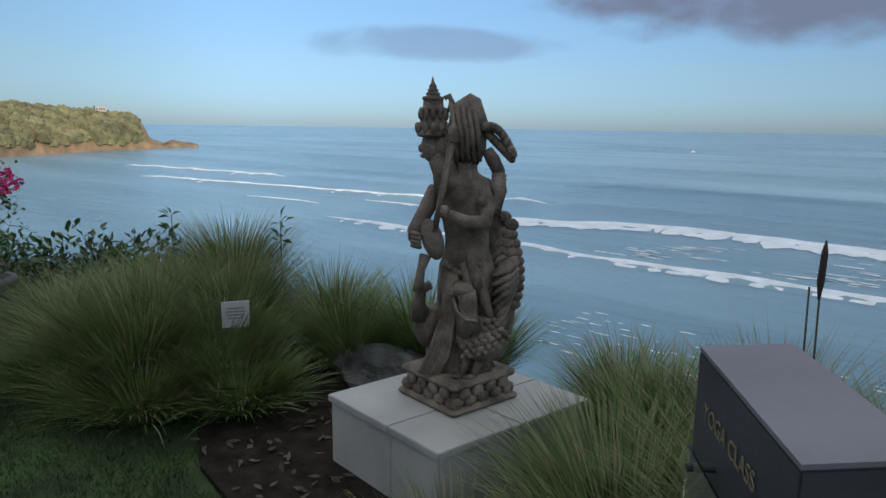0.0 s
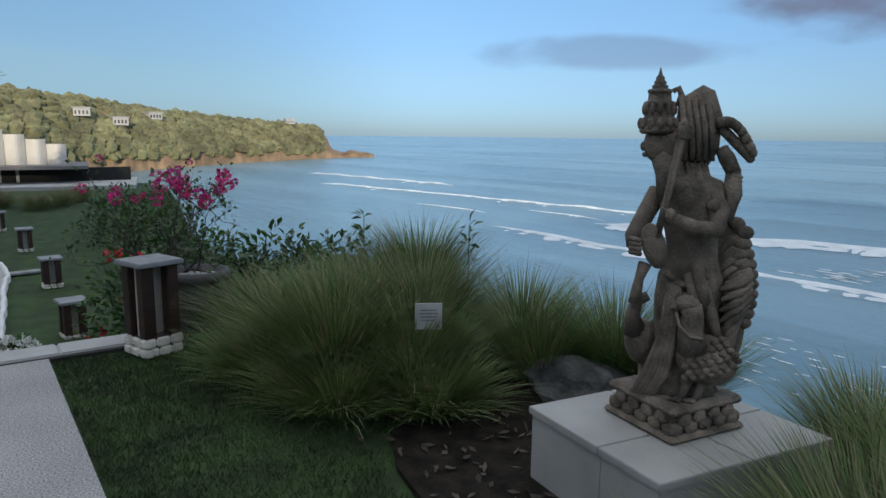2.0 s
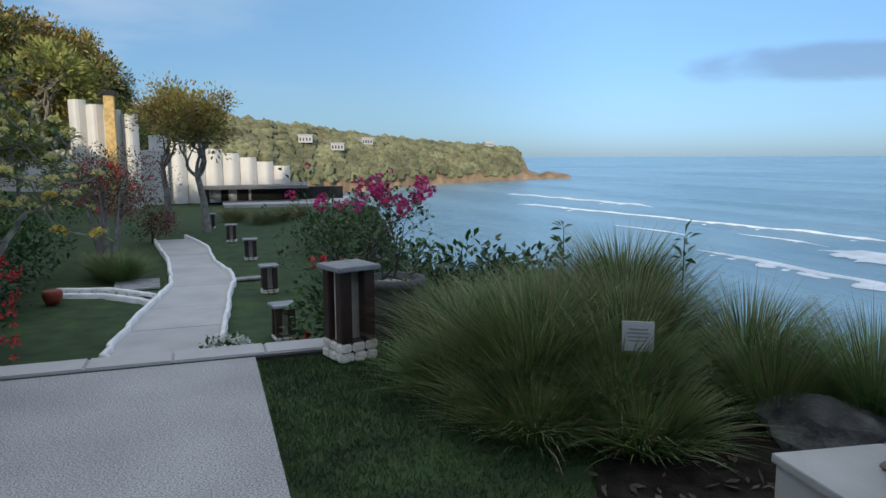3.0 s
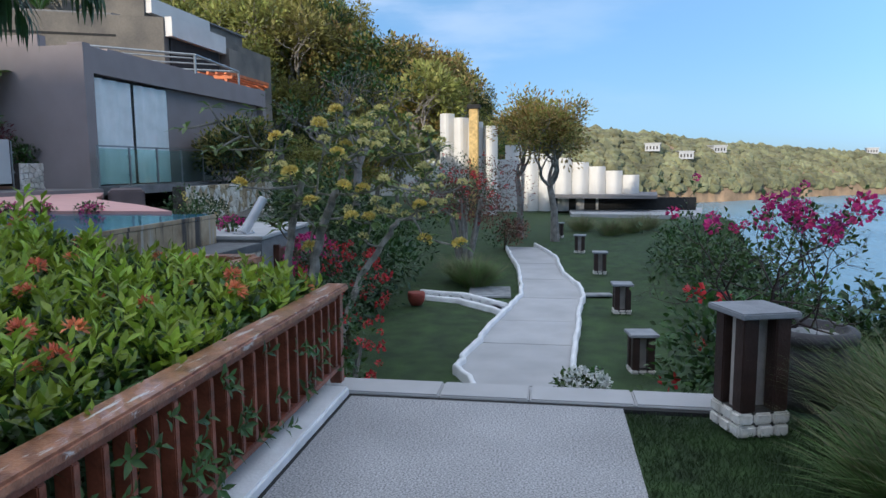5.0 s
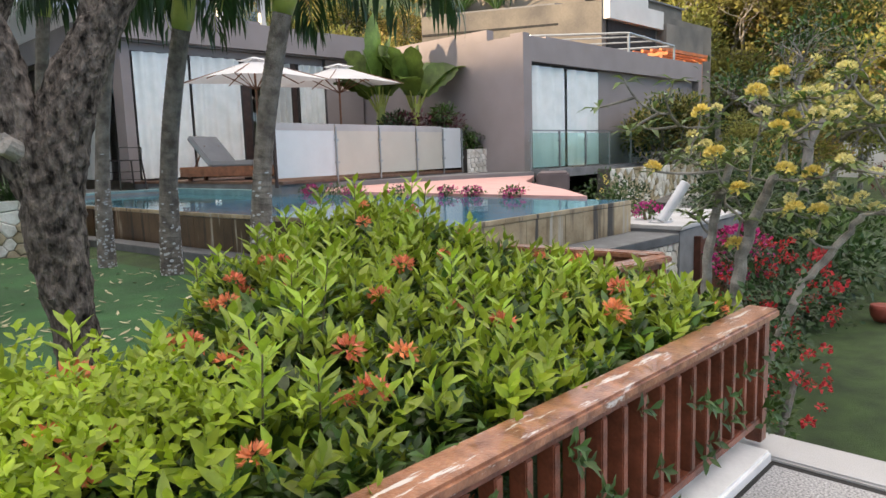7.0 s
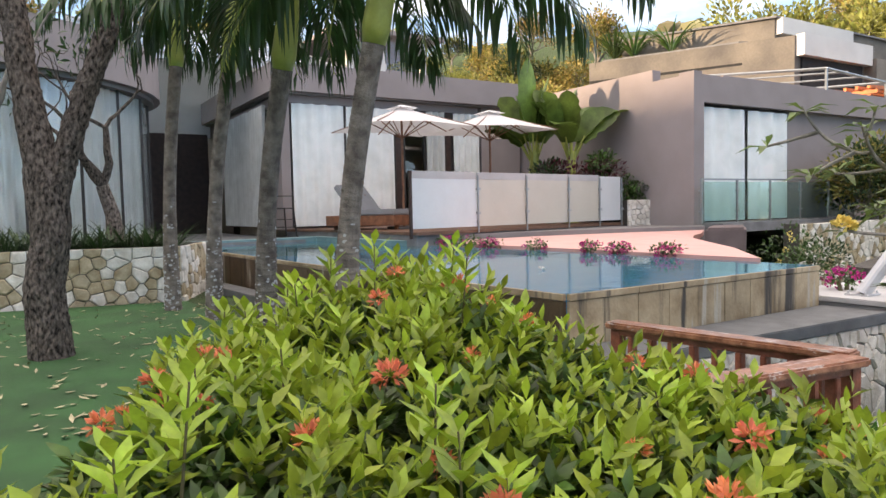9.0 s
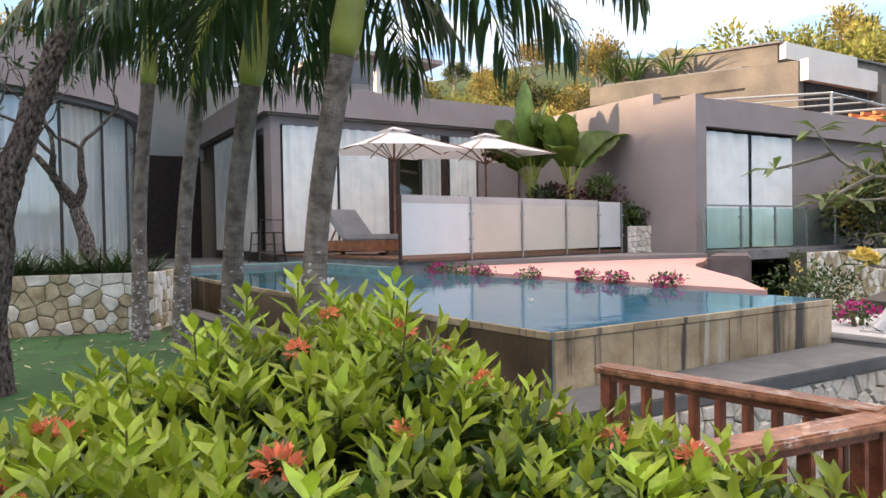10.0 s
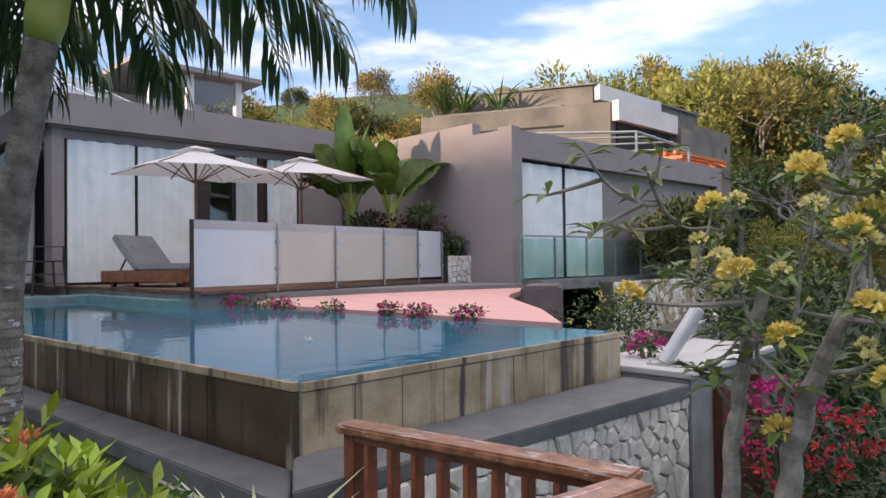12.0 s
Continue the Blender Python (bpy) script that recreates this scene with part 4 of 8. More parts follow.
for i in range(6):
    x = AX + 0.3 - i * 1.35
    part("post", box(x - 0.025, x + 0.025, AY + 0.42, AY + 0.47, 1.18, 2.22, 0.004), M_STEEL, bal)
    for z in (1.45, 1.95):
        part("clamp", box(x - 0.05, x + 0.05, AY + 0.40, AY + 0.49, z, z + 0.04, 0.004), M_STEEL, bal)
    if i < 5:
        g = part("pane", box(x - 1.31, x - 0.04, AY + 0.44, AY + 0.452, 1.22, 2.18), M_BALGLASS, bal)
        g.visible_shadow = False
part("handrail", box(AX + 0.3 - 6.75, AX + 0.33, AY + 0.42, AY + 0.47, 2.22, 2.26, 0.004), M_STEEL, bal)

# upper house behind, terraces and parapets
vu = empty("villa_upper", label="stacked grey concrete villa on the slope above", category="villa")
vu["kind"] = "structure"
# Weathered grey concrete, darkened further to carry the shade on this house.
M_WEATHER_SHADE = mat("weathered_shaded_concrete", (0.17, 0.158, 0.145), 0.9, 0.3, 0.6, 12, 0.15, second=(0.24, 0.215, 0.18))
part("lower_wing", prism([(-30.3, -15.5), (-42, -15.5), (-42, -24), (-26.65, -23.15)], 3, 8.2), M_WEATHER_SHADE, vu)
# Near-black strip painted on as a shadow line; no groove is cut.
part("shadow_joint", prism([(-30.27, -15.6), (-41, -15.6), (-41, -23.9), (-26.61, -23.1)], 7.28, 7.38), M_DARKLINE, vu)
part("upper_wing", prism([(-31.0, -16.8), (-41, -16.8), (-41, -23.6), (-28.2, -22.6)], 8.2, 9.25), M_WEATHER_SHADE, vu)
part("upper_coping", prism([(-30.9, -16.65), (-41.1, -16.65), (-41.1, -23.7), (-28.1, -22.7)], 9.25, 9.33), M_CONC, vu)
part("white_fascia", box(-35.5, -30.4, -15.496, -15.15, 7.4, 8.24), M_WHITEWALL, vu)
# Flat near-black panel stands in for the shade of a hollow.
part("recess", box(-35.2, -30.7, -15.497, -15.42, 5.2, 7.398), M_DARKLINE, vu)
part("upper_fascia", box(-36.5, -31.1, -16.796, -16.5, 8.6, 9.27), M_WHITEWALL, vu)
part("side_wing", box(-39.8, -35.52, -22, -15.0, 2, 7.7), M_WEATHER_SHADE, vu)
planter_up = empty("roof_planter", label="strip of grassy planting on the upper villa's terrace", category="planter")
part("trough", prism([(-29.75, -17.6), (-30.15, -17.4), (-27.6, -22.7), (-27.2, -22.9)], 8.202, 8.35), M_CONC, planter_up)

# steel and timber pergola on the west villa's terrace
M_ORANGE = mat("orange_stained_timber", (0.50, 0.13, 0.03), 0.6, 0.25, 6, 50, 0.15)
per = empty("pergola", label="orange timber pergola under a pale steel frame", category="pergola")
PX, PY = -30.5, -12.6
for i in range(10):
    y = PY - 0.2 - i * 0.42
    part("rafter", box(PX - 4.6, PX, y - 0.06, y + 0.06, 5.72, 5.86, 0.01), M_ORANGE, per)
for x in (PX - 0.3, PX - 4.2):
    part("beam", box(x - 0.08, x + 0.08, PY - 4.2, PY, 5.55, 5.71, 0.01), M_ORANGE, per)
    for y in (PY - 0.3, PY - 3.9):
        part("post", box(x - 0.07, x + 0.07, y - 0.07, y + 0.07, 1.0, 5.55, 0.01), M_ORANGE, per)
stl = empty("steel_canopy", label="thin pale grey steel canopy frame on the roof", category="canopy")
CAN = [(-21.8, -13.1), (-24.1, -10.75), (-28.4, -11.2), (-26.6, -14.0)]
for i in range(4):
    a, b = CAN[i], CAN[(i + 1) % 4]
    part("beam", tube([(*a, 5.5), (*b, 5.5)], 0.045, 6), M_STEEL, stl)
for f in (0.33, 0.66):
    a, b = Vector(CAN[0]).lerp(Vector(CAN[3]), f), Vector(CAN[1]).lerp(Vector(CAN[2]), f)
    part("crossbar", tube([(*a, 5.55), (*b, 5.55)], 0.03, 6), M_STEEL, stl)
for x, y in CAN:
    part("post", tube([(x, y, 4.5), (x, y, 5.5)], 0.045, 8), M_STEEL, stl)

# villa behind the deck
vb = empty("villa_deck", label="mauve-grey villa with curtained glass behind the deck", category="villa")
vb["kind"] = "structure"
BX, BY = -9.9, -17.2
part("corner_pier", box(BX - 0.25, BX, BY - 0.6, BY, 1.2, 4.798), M_PLASTER, vb)
part("roof_band", box(-17.9, BX + 0.25, BY - 9, BY + 0.25, 4.85, 5.58), M_PLASTER, vb)
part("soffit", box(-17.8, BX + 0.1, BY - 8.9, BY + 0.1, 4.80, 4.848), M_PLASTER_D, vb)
part("back_wall", box(-17.9, BX, BY - 9, BY - 8.7, 0.2, 4.798), M_PLASTER, vb)
part("inner_wall", box(-17.5, BX - 0.3, BY - 4.6, BY - 4.4, 1.26, 4.798), M_INTERIOR, vb)
part("inner_floor", box(-17.5, BX - 0.26, BY - 8.6, BY - 0.3, 0.2, 1.24), M_FLOORIN, vb)
part("front_wall", box(-17.9, -16.39, BY - 0.3, BY - 0.05, 0.2, 4.798), M_PLASTER, vb)
window("window", (BX - 0.27, BY - 0.2), (-13.38, BY - 0.2), 1.25, 4.6, 2, vb, M_CURTAIN, 0.12, fold=(0.045, 0.34))
part("window_post", box(-13.62, -13.39, BY - 0.36, BY - 0.12, 1.24, 4.6), M_DARKWOOD, vb)
window("window", (-13.63, BY - 0.2), (-15.1, BY - 0.2), 1.25, 4.6, 2, vb, M_CURTAIN_G, 0.12, gaps=(0,))
part("window_post", box(-15.28, -15.11, BY - 0.36, BY - 0.12, 1.24, 4.6), M_DARKWOOD, vb)
window("window", (-15.29, BY - 0.2), (-16.38, BY - 0.2), 1.25, 4.6, 1, vb, M_CURTAIN, 0.12)
part("lintel", box(-16.3, BX - 0.252, BY - 0.32, BY - 0.1, 4.602, 4.798), M_PLASTER, vb)
window("window", (BX - 0.12, BY - 5.2), (BX - 0.12, BY - 0.62), 1.25, 4.6, 3, vb, M_CURTAIN_G, 0.3)
part("lintel", box(BX - 0.25, BX - 0.02, BY - 5.2, BY - 0.602, 4.602, 4.798), M_PLASTER, vb)
part("side_wall", box(BX - 0.3, BX - 0.05, BY - 8.7, BY - 5.2, 0.2, 4.798), M_DARKWOOD, vb)

# wing with the curved curtained glass
vc = empty("villa_round", label="round-fronted villa with white curtains and flat roof", category="villa")
vc["kind"] = "structure"
CX, CY, CR = -2.3, -19.2, 4.6


def arc(r, a0, a1, k):
    return [(CX + r * math.cos(radians(a0 + (a1 - a0) * i / k)), CY + r * math.sin(radians(a0 + (a1 - a0) * i / k))) for i in range(k + 1)]


part("roof_band", prism(arc(CR + 0.32, 0, 360, 48)[:-1], 4.55, 5.55), M_PLASTER, vc)
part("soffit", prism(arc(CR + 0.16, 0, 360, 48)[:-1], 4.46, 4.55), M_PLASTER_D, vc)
part("floor_slab", prism(arc(CR + 0.25, 0, 360, 48)[:-1], 0.2, 1.12), M_CONC, vc)
part("core_wall", prism(arc(2.2, 0, 360, 24)[:-1], 1.12, 4.46), M_INTERIOR, vc)
gl = arc(CR, 10, 215, 14)
for i, (q0, q1) in enumerate(zip(gl, gl[1:])):
    w = new("window"); w.parent = vc
    g = part("pane", slab_between(q0, q1, 0.012, 1.14, 4.45), M_GLASS, w)
    g.visible_shadow = False
    part("mullion", prism([(q0[0] - 0.03, q0[1] - 0.03), (q0[0] + 0.03, q0[1] - 0.03), (q0[0] + 0.03, q0[1] + 0.03), (q0[0] - 0.03, q0[1] + 0.03)], 1.12, 4.46), M_DARKFRAME, w)
    c0 = (CX + (q0[0] - CX) * 0.975, CY + (q0[1] - CY) * 0.975)
    c1 = (CX + (q1[0] - CX) * 0.975, CY + (q1[1] - CY) * 0.975)
    curtain(c0, c1, 1.13, 4.45, M_CURTAIN, w, 0.06, 0.2, i)

# passage between the wings: dark timber wall and a glass roof
pas = empty("passage", label="dark timber passage with a sloping glass roof", category="passage", kind="structure")
part("timber_wall", box(-9.6, -6.6, -24.2, -24.0, 0.2, 4.4), M_DARKWOOD, pas)
part("passage_floor", box(BX, -6.0, -24, -15.6, 0.2, 1.0), M_CONC, pas)
M_SKYGLASS = mat("pale_roof_glass", (0.55, 0.62, 0.66), 0.08, 0.05, 1, 10, 0.0, metal=0.2)
for i in range(7):
    x = -12.2 + i * 0.95
    bm = bmesh.new()
    bm.faces.new([bm.verts.new(v) for v in ((x, -25, 8.15), (x + 0.9, -25, 8.15), (x + 0.9, -18.6, 5.92), (x, -18.6, 5.92))])
    bmesh.ops.solidify(bm, geom=bm.faces[:], thickness=0.02)
    part("roof_pane", bm, M_SKYGLASS, pas)
    part("rafter", tube([(x - 0.025, -25, 8.10), (x - 0.025, -18.5, 5.86)], 0.04, 6), M_ALU, pas)
part("eave_beam", box(-12.3, -5.5, -18.7, -18.55, 5.72, 5.84), M_ALU, pas)
for x in (-12.25, -10.2, -5.6):
    part("roof_post", tube([(x, -18.62, 4.6 if x > -7 else 5.58), (x, -18.62, 5.72)], 0.05, 8), M_ALU, pas)
part("ridge_wall", box(-12.3, -5.5, -25.3, -25.05, 4.4, 8.2), M_WHITEWALL, pas)
rp = empty("roof_pavilion", label="small white glazed pavilion on the deck villa's roof", category="pavilion", kind="structure")
part("pavilion_roof", box(-16.6, -12.5, -24, -19.6, 7.36, 7.5), M_PLASTER, rp)
part("pavilion_wall", box(-16.4, -12.7, -23.8, -23.6, 5.58, 7.358), M_WHITEWALL, rp)
for x in (-13.2, -14.35, -15.9):
    part("column", box(x - 0.1, x + 0.1, -20.1, -19.9, 5.58, 7.358), M_WHITEWALL, rp)
part("sill", box(-15.78, -13.32, -20.06, -19.94, 5.58, 6.3), M_PLASTER, rp)
g = part("pane", box(-15.78, -13.32, -20.01, -19.99, 6.302, 7.35), M_GLASS, rp)
g.visible_shadow = False

# deck with the glass screen
M_DECK = mat("brown_deck_boards", (0.16, 0.085, 0.055), 0.6, 0.3, 5, 50, 0.2)
dk = empty("pool_deck", label="raised brown deck beside the pool", category="deck", kind="structure")
part("deck_body", prism([(-10.62, -11.3), (-10.45, -16.0), (-10.0, -17.2), (-18.0, -17.2), (-17.9, -12.35)], 0.2, 1.16), M_CONC, dk)
part("deck_boards", prism([(-10.60, -11.22), (-10.42, -16.0), (-9.95, -17.2), (-18.0, -17.2), (-17.8, -12.30)], 1.16, 1.22), M_DECK, dk)
part("pool_coping", prism([(-10.75, -11.6), (-10.30, -11.9), (-10.15, -17.1), (-10.45, -17.1)], 0.8, 1.05), M_TEAL, dk)
part("pool_coping", prism([(-10.42, -15.62), (-7.0, -15.62), (-7.0, -16.3), (-10.42, -16.3)], 0.6, 1.04), M_TEAL, dk)

scr = empty("glass_screen", label="frosted glass screen with steel posts on the deck", category="screen")
S0, S1 = Vector((-10.44, -11.15)), Vector((-17.24, -12.22))
sd = (S1 - S0).normalized()
so = Vector((sd.y, -sd.x))
if so.y < 0:
    so = -so
SL = (S1 - S0).length
cutp = [0, 0.255, 0.475, 0.69, 0.865, 1.0]
for i in range(5):
    a, b = S0 + sd * (SL * cutp[i] + 0.015), S0 + sd * (SL * cutp[i + 1] - 0.015)
    pr = [tuple(a), tuple(b), tuple(b - so * 0.02), tuple(a - so * 0.02)]
    part("panel", prism(pr, 1.29, 2.40), M_FROST if i in (0, 4) else M_FROST_B, scr, "frosted pale panel" if i in (0, 4) else "beige panel behind glass")
    if i < 4:
        part("top_strip", prism([tuple(a + so * 0.004), tuple(b + so * 0.004), tuple(b - so * 0.024), tuple(a - so * 0.024)], 2.28, 2.43), M_SLAB, scr)
for i in range(1, 6):
    q = S0 + sd * SL * cutp[i] + so * 0.03
    ps = part("post", lathe([(0.02, 1.15), (0.02, 2.36), (0.01, 2.37)], 8, at=(q.x, q.y, 0)), M_STEEL, scr)
    for z in (1.55, 2.05):
        part("clamp", box(q.x - 0.05, q.x + 0.05, q.y - 0.02, q.y + 0.03, z, z + 0.05, 0.005), M_STEEL, ps)
q = S0 - sd * 0.02
part("post", box(q.x - 0.02, q.x + 0.03, q.y - 0.04, q.y + 0.02, 1.1, 2.43), M_DARKWOOD, scr)

# pink curved terrace with a grey rim
pk = empty("pink_terrace", label="curved pink-painted terrace with a grey rim", category="terrace", kind="structure")
part("grey_rim", prism([(-11.0, -11.55), (-17.9, -12.75), (-19.0, -11.2), (-17.7, -10.0), (-16.4, -10.6), (-13.5, -11.3)], 0.2, 1.13), M_PLASTER_D, pk)
pbm = bmesh.new()
lo = [(-11.42, -10.9), (-11.55, -8.3), (-11.72, -4.6), (-13.3, -6.1), (-14.6, -7.6), (-15.5, -8.6), (-16.4, -9.3), (-17.2, -9.75)]
hi = [(-11.9, -11.4), (-12.5, -11.33), (-13.4, -11.25), (-14.6, -11.1), (-15.6, -10.85), (-16.4, -10.55), (-17.0, -10.25), (-17.6, -9.95)]
a = [pbm.verts.new((x, y, 0.86)) for x, y in lo]
b = [pbm.verts.new((x, y, 0.90 + 0.004 * i)) for i, (x, y) in enumerate(hi)]
for i in range(len(lo) - 1):
    pbm.faces.new((a[i], a[i + 1], b[i + 1], b[i]))
bmesh.ops.recalc_face_normals(pbm, faces=pbm.faces[:])
bmesh.ops.solidify(pbm, geom=pbm.faces[:], thickness=0.12)
part("pink_floor", pbm, M_PINK, pk)
part("grey_floor", prism([(-11.05, -11.52), (-11.4, -8.3), (-11.7, -9.6), (-12.4, -11.4)], 0.2, 0.855), M_PLASTER_D, pk)
# Solid block; its dark mauve paints the shade of a hollow.
part("dark_niche", prism([(-16.0, -8.7), (-17.6, -9.75), (-18.1, -9.2), (-16.6, -8.15)], 0.2, 1.16, bevel=0.05), mat("shaded_mauve_render", (0.15, 0.115, 0.115), 0.85, 0.2, 2, 40, 0.1), pk)

# ---- unseen ridge added in the east, which keeps the low sun off the garden ----
RIDGE_X = 150
V, F = [], []
for i in range(121):
    y = -230 + 3.2 * i
    top = 43.6 + 1.2 * noise.noise((y * 0.03, 0, 0)) + 0.7 * noise.noise((y * 0.2, 3, 0))
    V += [(RIDGE_X - 55, y, -2), (RIDGE_X - 20, y, top * 0.62), (RIDGE_X, y, top), (RIDGE_X + 30, y, top * 0.7), (RIDGE_X + 70, y, -20)]
for i in range(120):
    F += [(i * 5 + k, i * 5 + k + 1, i * 5 + k + 6, i * 5 + k + 5) for k in range(4)]
tagged(limb_mesh("east_ridge", V, F, M_FARWOOD, smooth=True), "unseen ridge added in the east to shade the garden", "hill", kind="structure")

# ---- rubble walls ----
rubble("rubble_wall", (-7.45, -3.17), (-11.62, -3.12), -1.9, 0.376, 0.17, (M_RUBBLE,), "pale rubble stone retaining wall under the pool", (0.01, 1), 11, 0.3)
rubble("rubble_wall", (-6.70, -12.4), (-7.36, -3.2), -0.1, 0.265, 0.15, (M_RUBBLE_Y, M_RUBBLE), "low rubble stone wall under the pool ledge", (1, 0.07), 12, 0.3)
rubble("planter_wall", (-3.2, -11.55), (-6.05, -10.85), 0.25, 1.18, 0.19, (M_RUBBLE_Y, M_RUBBLE_Y, M_RUBBLE), "yellowish rubble stone planter wall on the lawn", (-0.24, 1), 13, 0.35)
rubble("planter_wall", (-6.05, -10.85), (-6.75, -12.3), 0.25, 1.18, 0.19, (M_RUBBLE, M_RUBBLE_Y), "rubble stone planter wall beside the pool", (-1, 0.4), 14, 0.35)
rubble("planter_wall", (-17.35, -12.1), (-19.3, -11.75), 1.0, 1.80, 0.16, (M_RUBBLE,), "white rubble stone planter beside the villa", (0.15, 1), 15, 0.4)
rubble("rubble_wall", (-18.9, -8.4), (-25.5, -8.7), -0.6, 1.15, 0.22, (M_RUBBLE, M_RUBBLE_Y), "rubble stone wall below the balcony", (0.05, 1), 16, 0.4)
rubble("rubble_wall", (-13.6, -4.2), (-17.0, -5.2), -1.0, 0.75, 0.2, (M_RUBBLE, M_RUBBLE), "shaded rubble stone wall beyond the pool", (0.3, 1), 17, 0.4)
soil = tagged(part("planter_soil", prism([(-3.0, -11.75), (-6.0, -11.15), (-6.6, -12.3), (-6.4, -15.0), (-3.0, -15.4)], 0.2, 1.08), M_SAND), "dark soil filling the stone planter", "soil", kind="structure")
part("garden_bed", prism([(-17.4, -12.3), (-19.3, -11.95), (-18.4, -16.5), (-17.0, -16.5)], 0.9, 1.7), M_SAND, None)["kind"] = "structure"

# ---- statue, one mesh ----
def statue():
    bm = bmesh.new()
    f = Vector((-0.658, 0.753, 0))
    r = Vector((0.753, 0.658, 0))
    C = Vector((-2.085, 4.35, 0))

    def P(u, v, z):
        """The body leans a little towards the lute."""
        up_ = max(0.0, z - 0.57)
        u, z = u - 0.03 * up_, z - 0.018 * up_
        return C + r * u - f * v + Vector((0, 0, z))

    def ell(c, rad, seg=12, tilt=0.0):
        vs = bmesh.ops.create_uvsphere(bm, u_segments=seg, v_segments=max(6, seg // 2 + 2), radius=1)["verts"]
        for q in vs:
            a, b, z = q.co.x * rad[0], q.co.y * rad[1], q.co.z * rad[2]
            a, z = a * math.cos(tilt) + z * math.sin(tilt), -a * math.sin(tilt) + z * math.cos(tilt)
            q.co = P(c[0] + a, c[1] + b, c[2] + z)

    def tub(pts, radii, seg=10):
        tube([P(*p) for p in pts], radii, seg, bm)

    def turned(u, v, prof, seg=14, sx=1.0, sy=1.0):
        rings = [[bm.verts.new(P(u + a * sx * math.cos(2 * math.pi * k / seg), v + a * sy * math.sin(2 * math.pi * k / seg), z)) for k in range(seg)] for a, z in prof]
        for r0, r1 in zip(rings, rings[1:]):
            for k in range(seg):
                bm.faces.new((r0[k], r0[(k + 1) % seg], r1[(k + 1) % seg], r1[k]))
        bm.faces.new(rings[0][::-1]); bm.faces.new(rings[-1])

    # lotus base, square, turned with the plinth
    a8 = radians(-8.5)
    ex, ey = Vector((math.cos(a8), math.sin(a8), 0)), Vector((-math.sin(a8), math.cos(a8), 0))
    for h, z0, z1 in ((0.245, 0.40, 0.432), (0.205, 0.43, 0.535), (0.232, 0.53, 0.572)):
        vs = box(-h, h, -h, h, z0, z1, 0.0)
        bmesh.ops.bevel(vs, geom=vs.edges[:], offset=0.012, segments=2, affect="EDGES")
        me = bpy.data.meshes.new("tmp")
        vs.to_mesh(me); vs.free()
        old = set(bm.verts)
        bm.from_mesh(me)
        bpy.data.meshes.remove(me)
        for q in bm.verts:
            if q not in old:
                q.co = C + ex * q.co.x + ey * q.co.y + Vector((0, 0, q.co.z))
    for s in range(4):
        ax, ay = (ex, ey) if s % 2 == 0 else (ey, ex)
        sg = 1 if s < 2 else -1
        for i in range(5):
            t = -0.19 + 0.095 * i
            for row, (zz, rr, off, flip) in enumerate(((0.458, 0.047, 0.21, 1), (0.512, 0.042, 0.218, -1))):
                tt = t + (0.0475 if row else 0)
                if abs(tt) > 0.225:
                    continue
                vs = bmesh.ops.create_uvsphere(bm, u_segments=8, v_segments=6, radius=1)["verts"]
                for q in vs:
                    w = q.co.copy()
                    q.co = C + ax * (tt + w.x * rr * (1 + 0.25 * flip * w.z)) + ay * sg * (off + w.y * 0.02) + Vector((0, 0, zz + w.z * 0.036))
    # gown: turned body with folds
    seg = 40
    prof = [(0.57, 0.185, 0.02), (0.62, 0.165, 0.02), (0.75, 0.150, 0.03), (0.90, 0.150, 0.045), (1.05, 0.158, 0.055), (1.16, 0.150, 0.06), (1.24, 0.125, 0.06), (1.32, 0.118, 0.06), (1.45, 0.135, 0.055), (1.56, 0.160, 0.05), (1.64, 0.150, 0.04), (1.69, 0.085, 0.0), (1.73, 0.055, -0.04)]
    rings = []
    for z, rad, cu in prof:
        ring = []
        for k in range(seg):
            a = 2 * math.pi * k / seg
            fold = 1 + (0.045 * math.sin(a * 11 + z * 3) if z < 1.2 else 0.012 * math.sin(a * 7))
            ring.append(bm.verts.new(P(cu + rad * fold * math.cos(a), rad * 0.82 * fold * math.sin(a), z)))
        rings.append(ring)
    for r0, r1 in zip(rings, rings[1:]):
        for k in range(seg):
            bm.faces.new((r0[k], r0[(k + 1) % seg], r1[(k + 1) % seg], r1[k]))
    bm.faces.new(rings[0][::-1]); bm.faces.new(rings[-1])
    # trailing folds towards the front foot
    for i in range(6):
        u0 = -0.02 - 0.02 * i
        tub([(0.0 - 0.01 * i, 0.13, 1.15), (-0.02 - 0.012 * i, 0.15, 0.9), (u0 - 0.03, 0.16, 0.7), (u0 - 0.09, 0.165, 0.585)], [0.012, 0.016, 0.018, 0.012], 6)
    # sash panels
    for (u, z0, z1, w) in ((0.10, 0.98, 1.25, 0.035), (0.145, 0.88, 1.12, 0.03), (0.06, 1.0, 1.2, 0.025)):
        tub([(u - 0.03, 0.125, z1), (u, 0.145, (z0 + z1) / 2), (u + 0.035, 0.13, z0)], [w * 0.8, w, w * 0.7], 8)
    for i in range(9):
        ell((-0.06 + 0.022 * i, 0.13, 1.19 - 0.05 * math.sin(i / 8 * math.pi)), (0.02, 0.02, 0.02), 6)
    for i in range(8):
        ell((-0.02 + 0.02 * i, 0.135, 1.08 + 0.012 * (i % 2)), (0.016, 0.018, 0.026), 6)
    # head and tall crown
    ell((-0.115, 0.0, 1.815), (0.066, 0.064, 0.09), 14)
    ell((-0.03, 0.0, 1.83), (0.11, 0.075, 0.10), 14)
    tub([(-0.11, 0, 1.80), (-0.06, 0.0, 1.70), (0.0, 0.0, 1.60)], [0.05, 0.07, 0.13], 14)
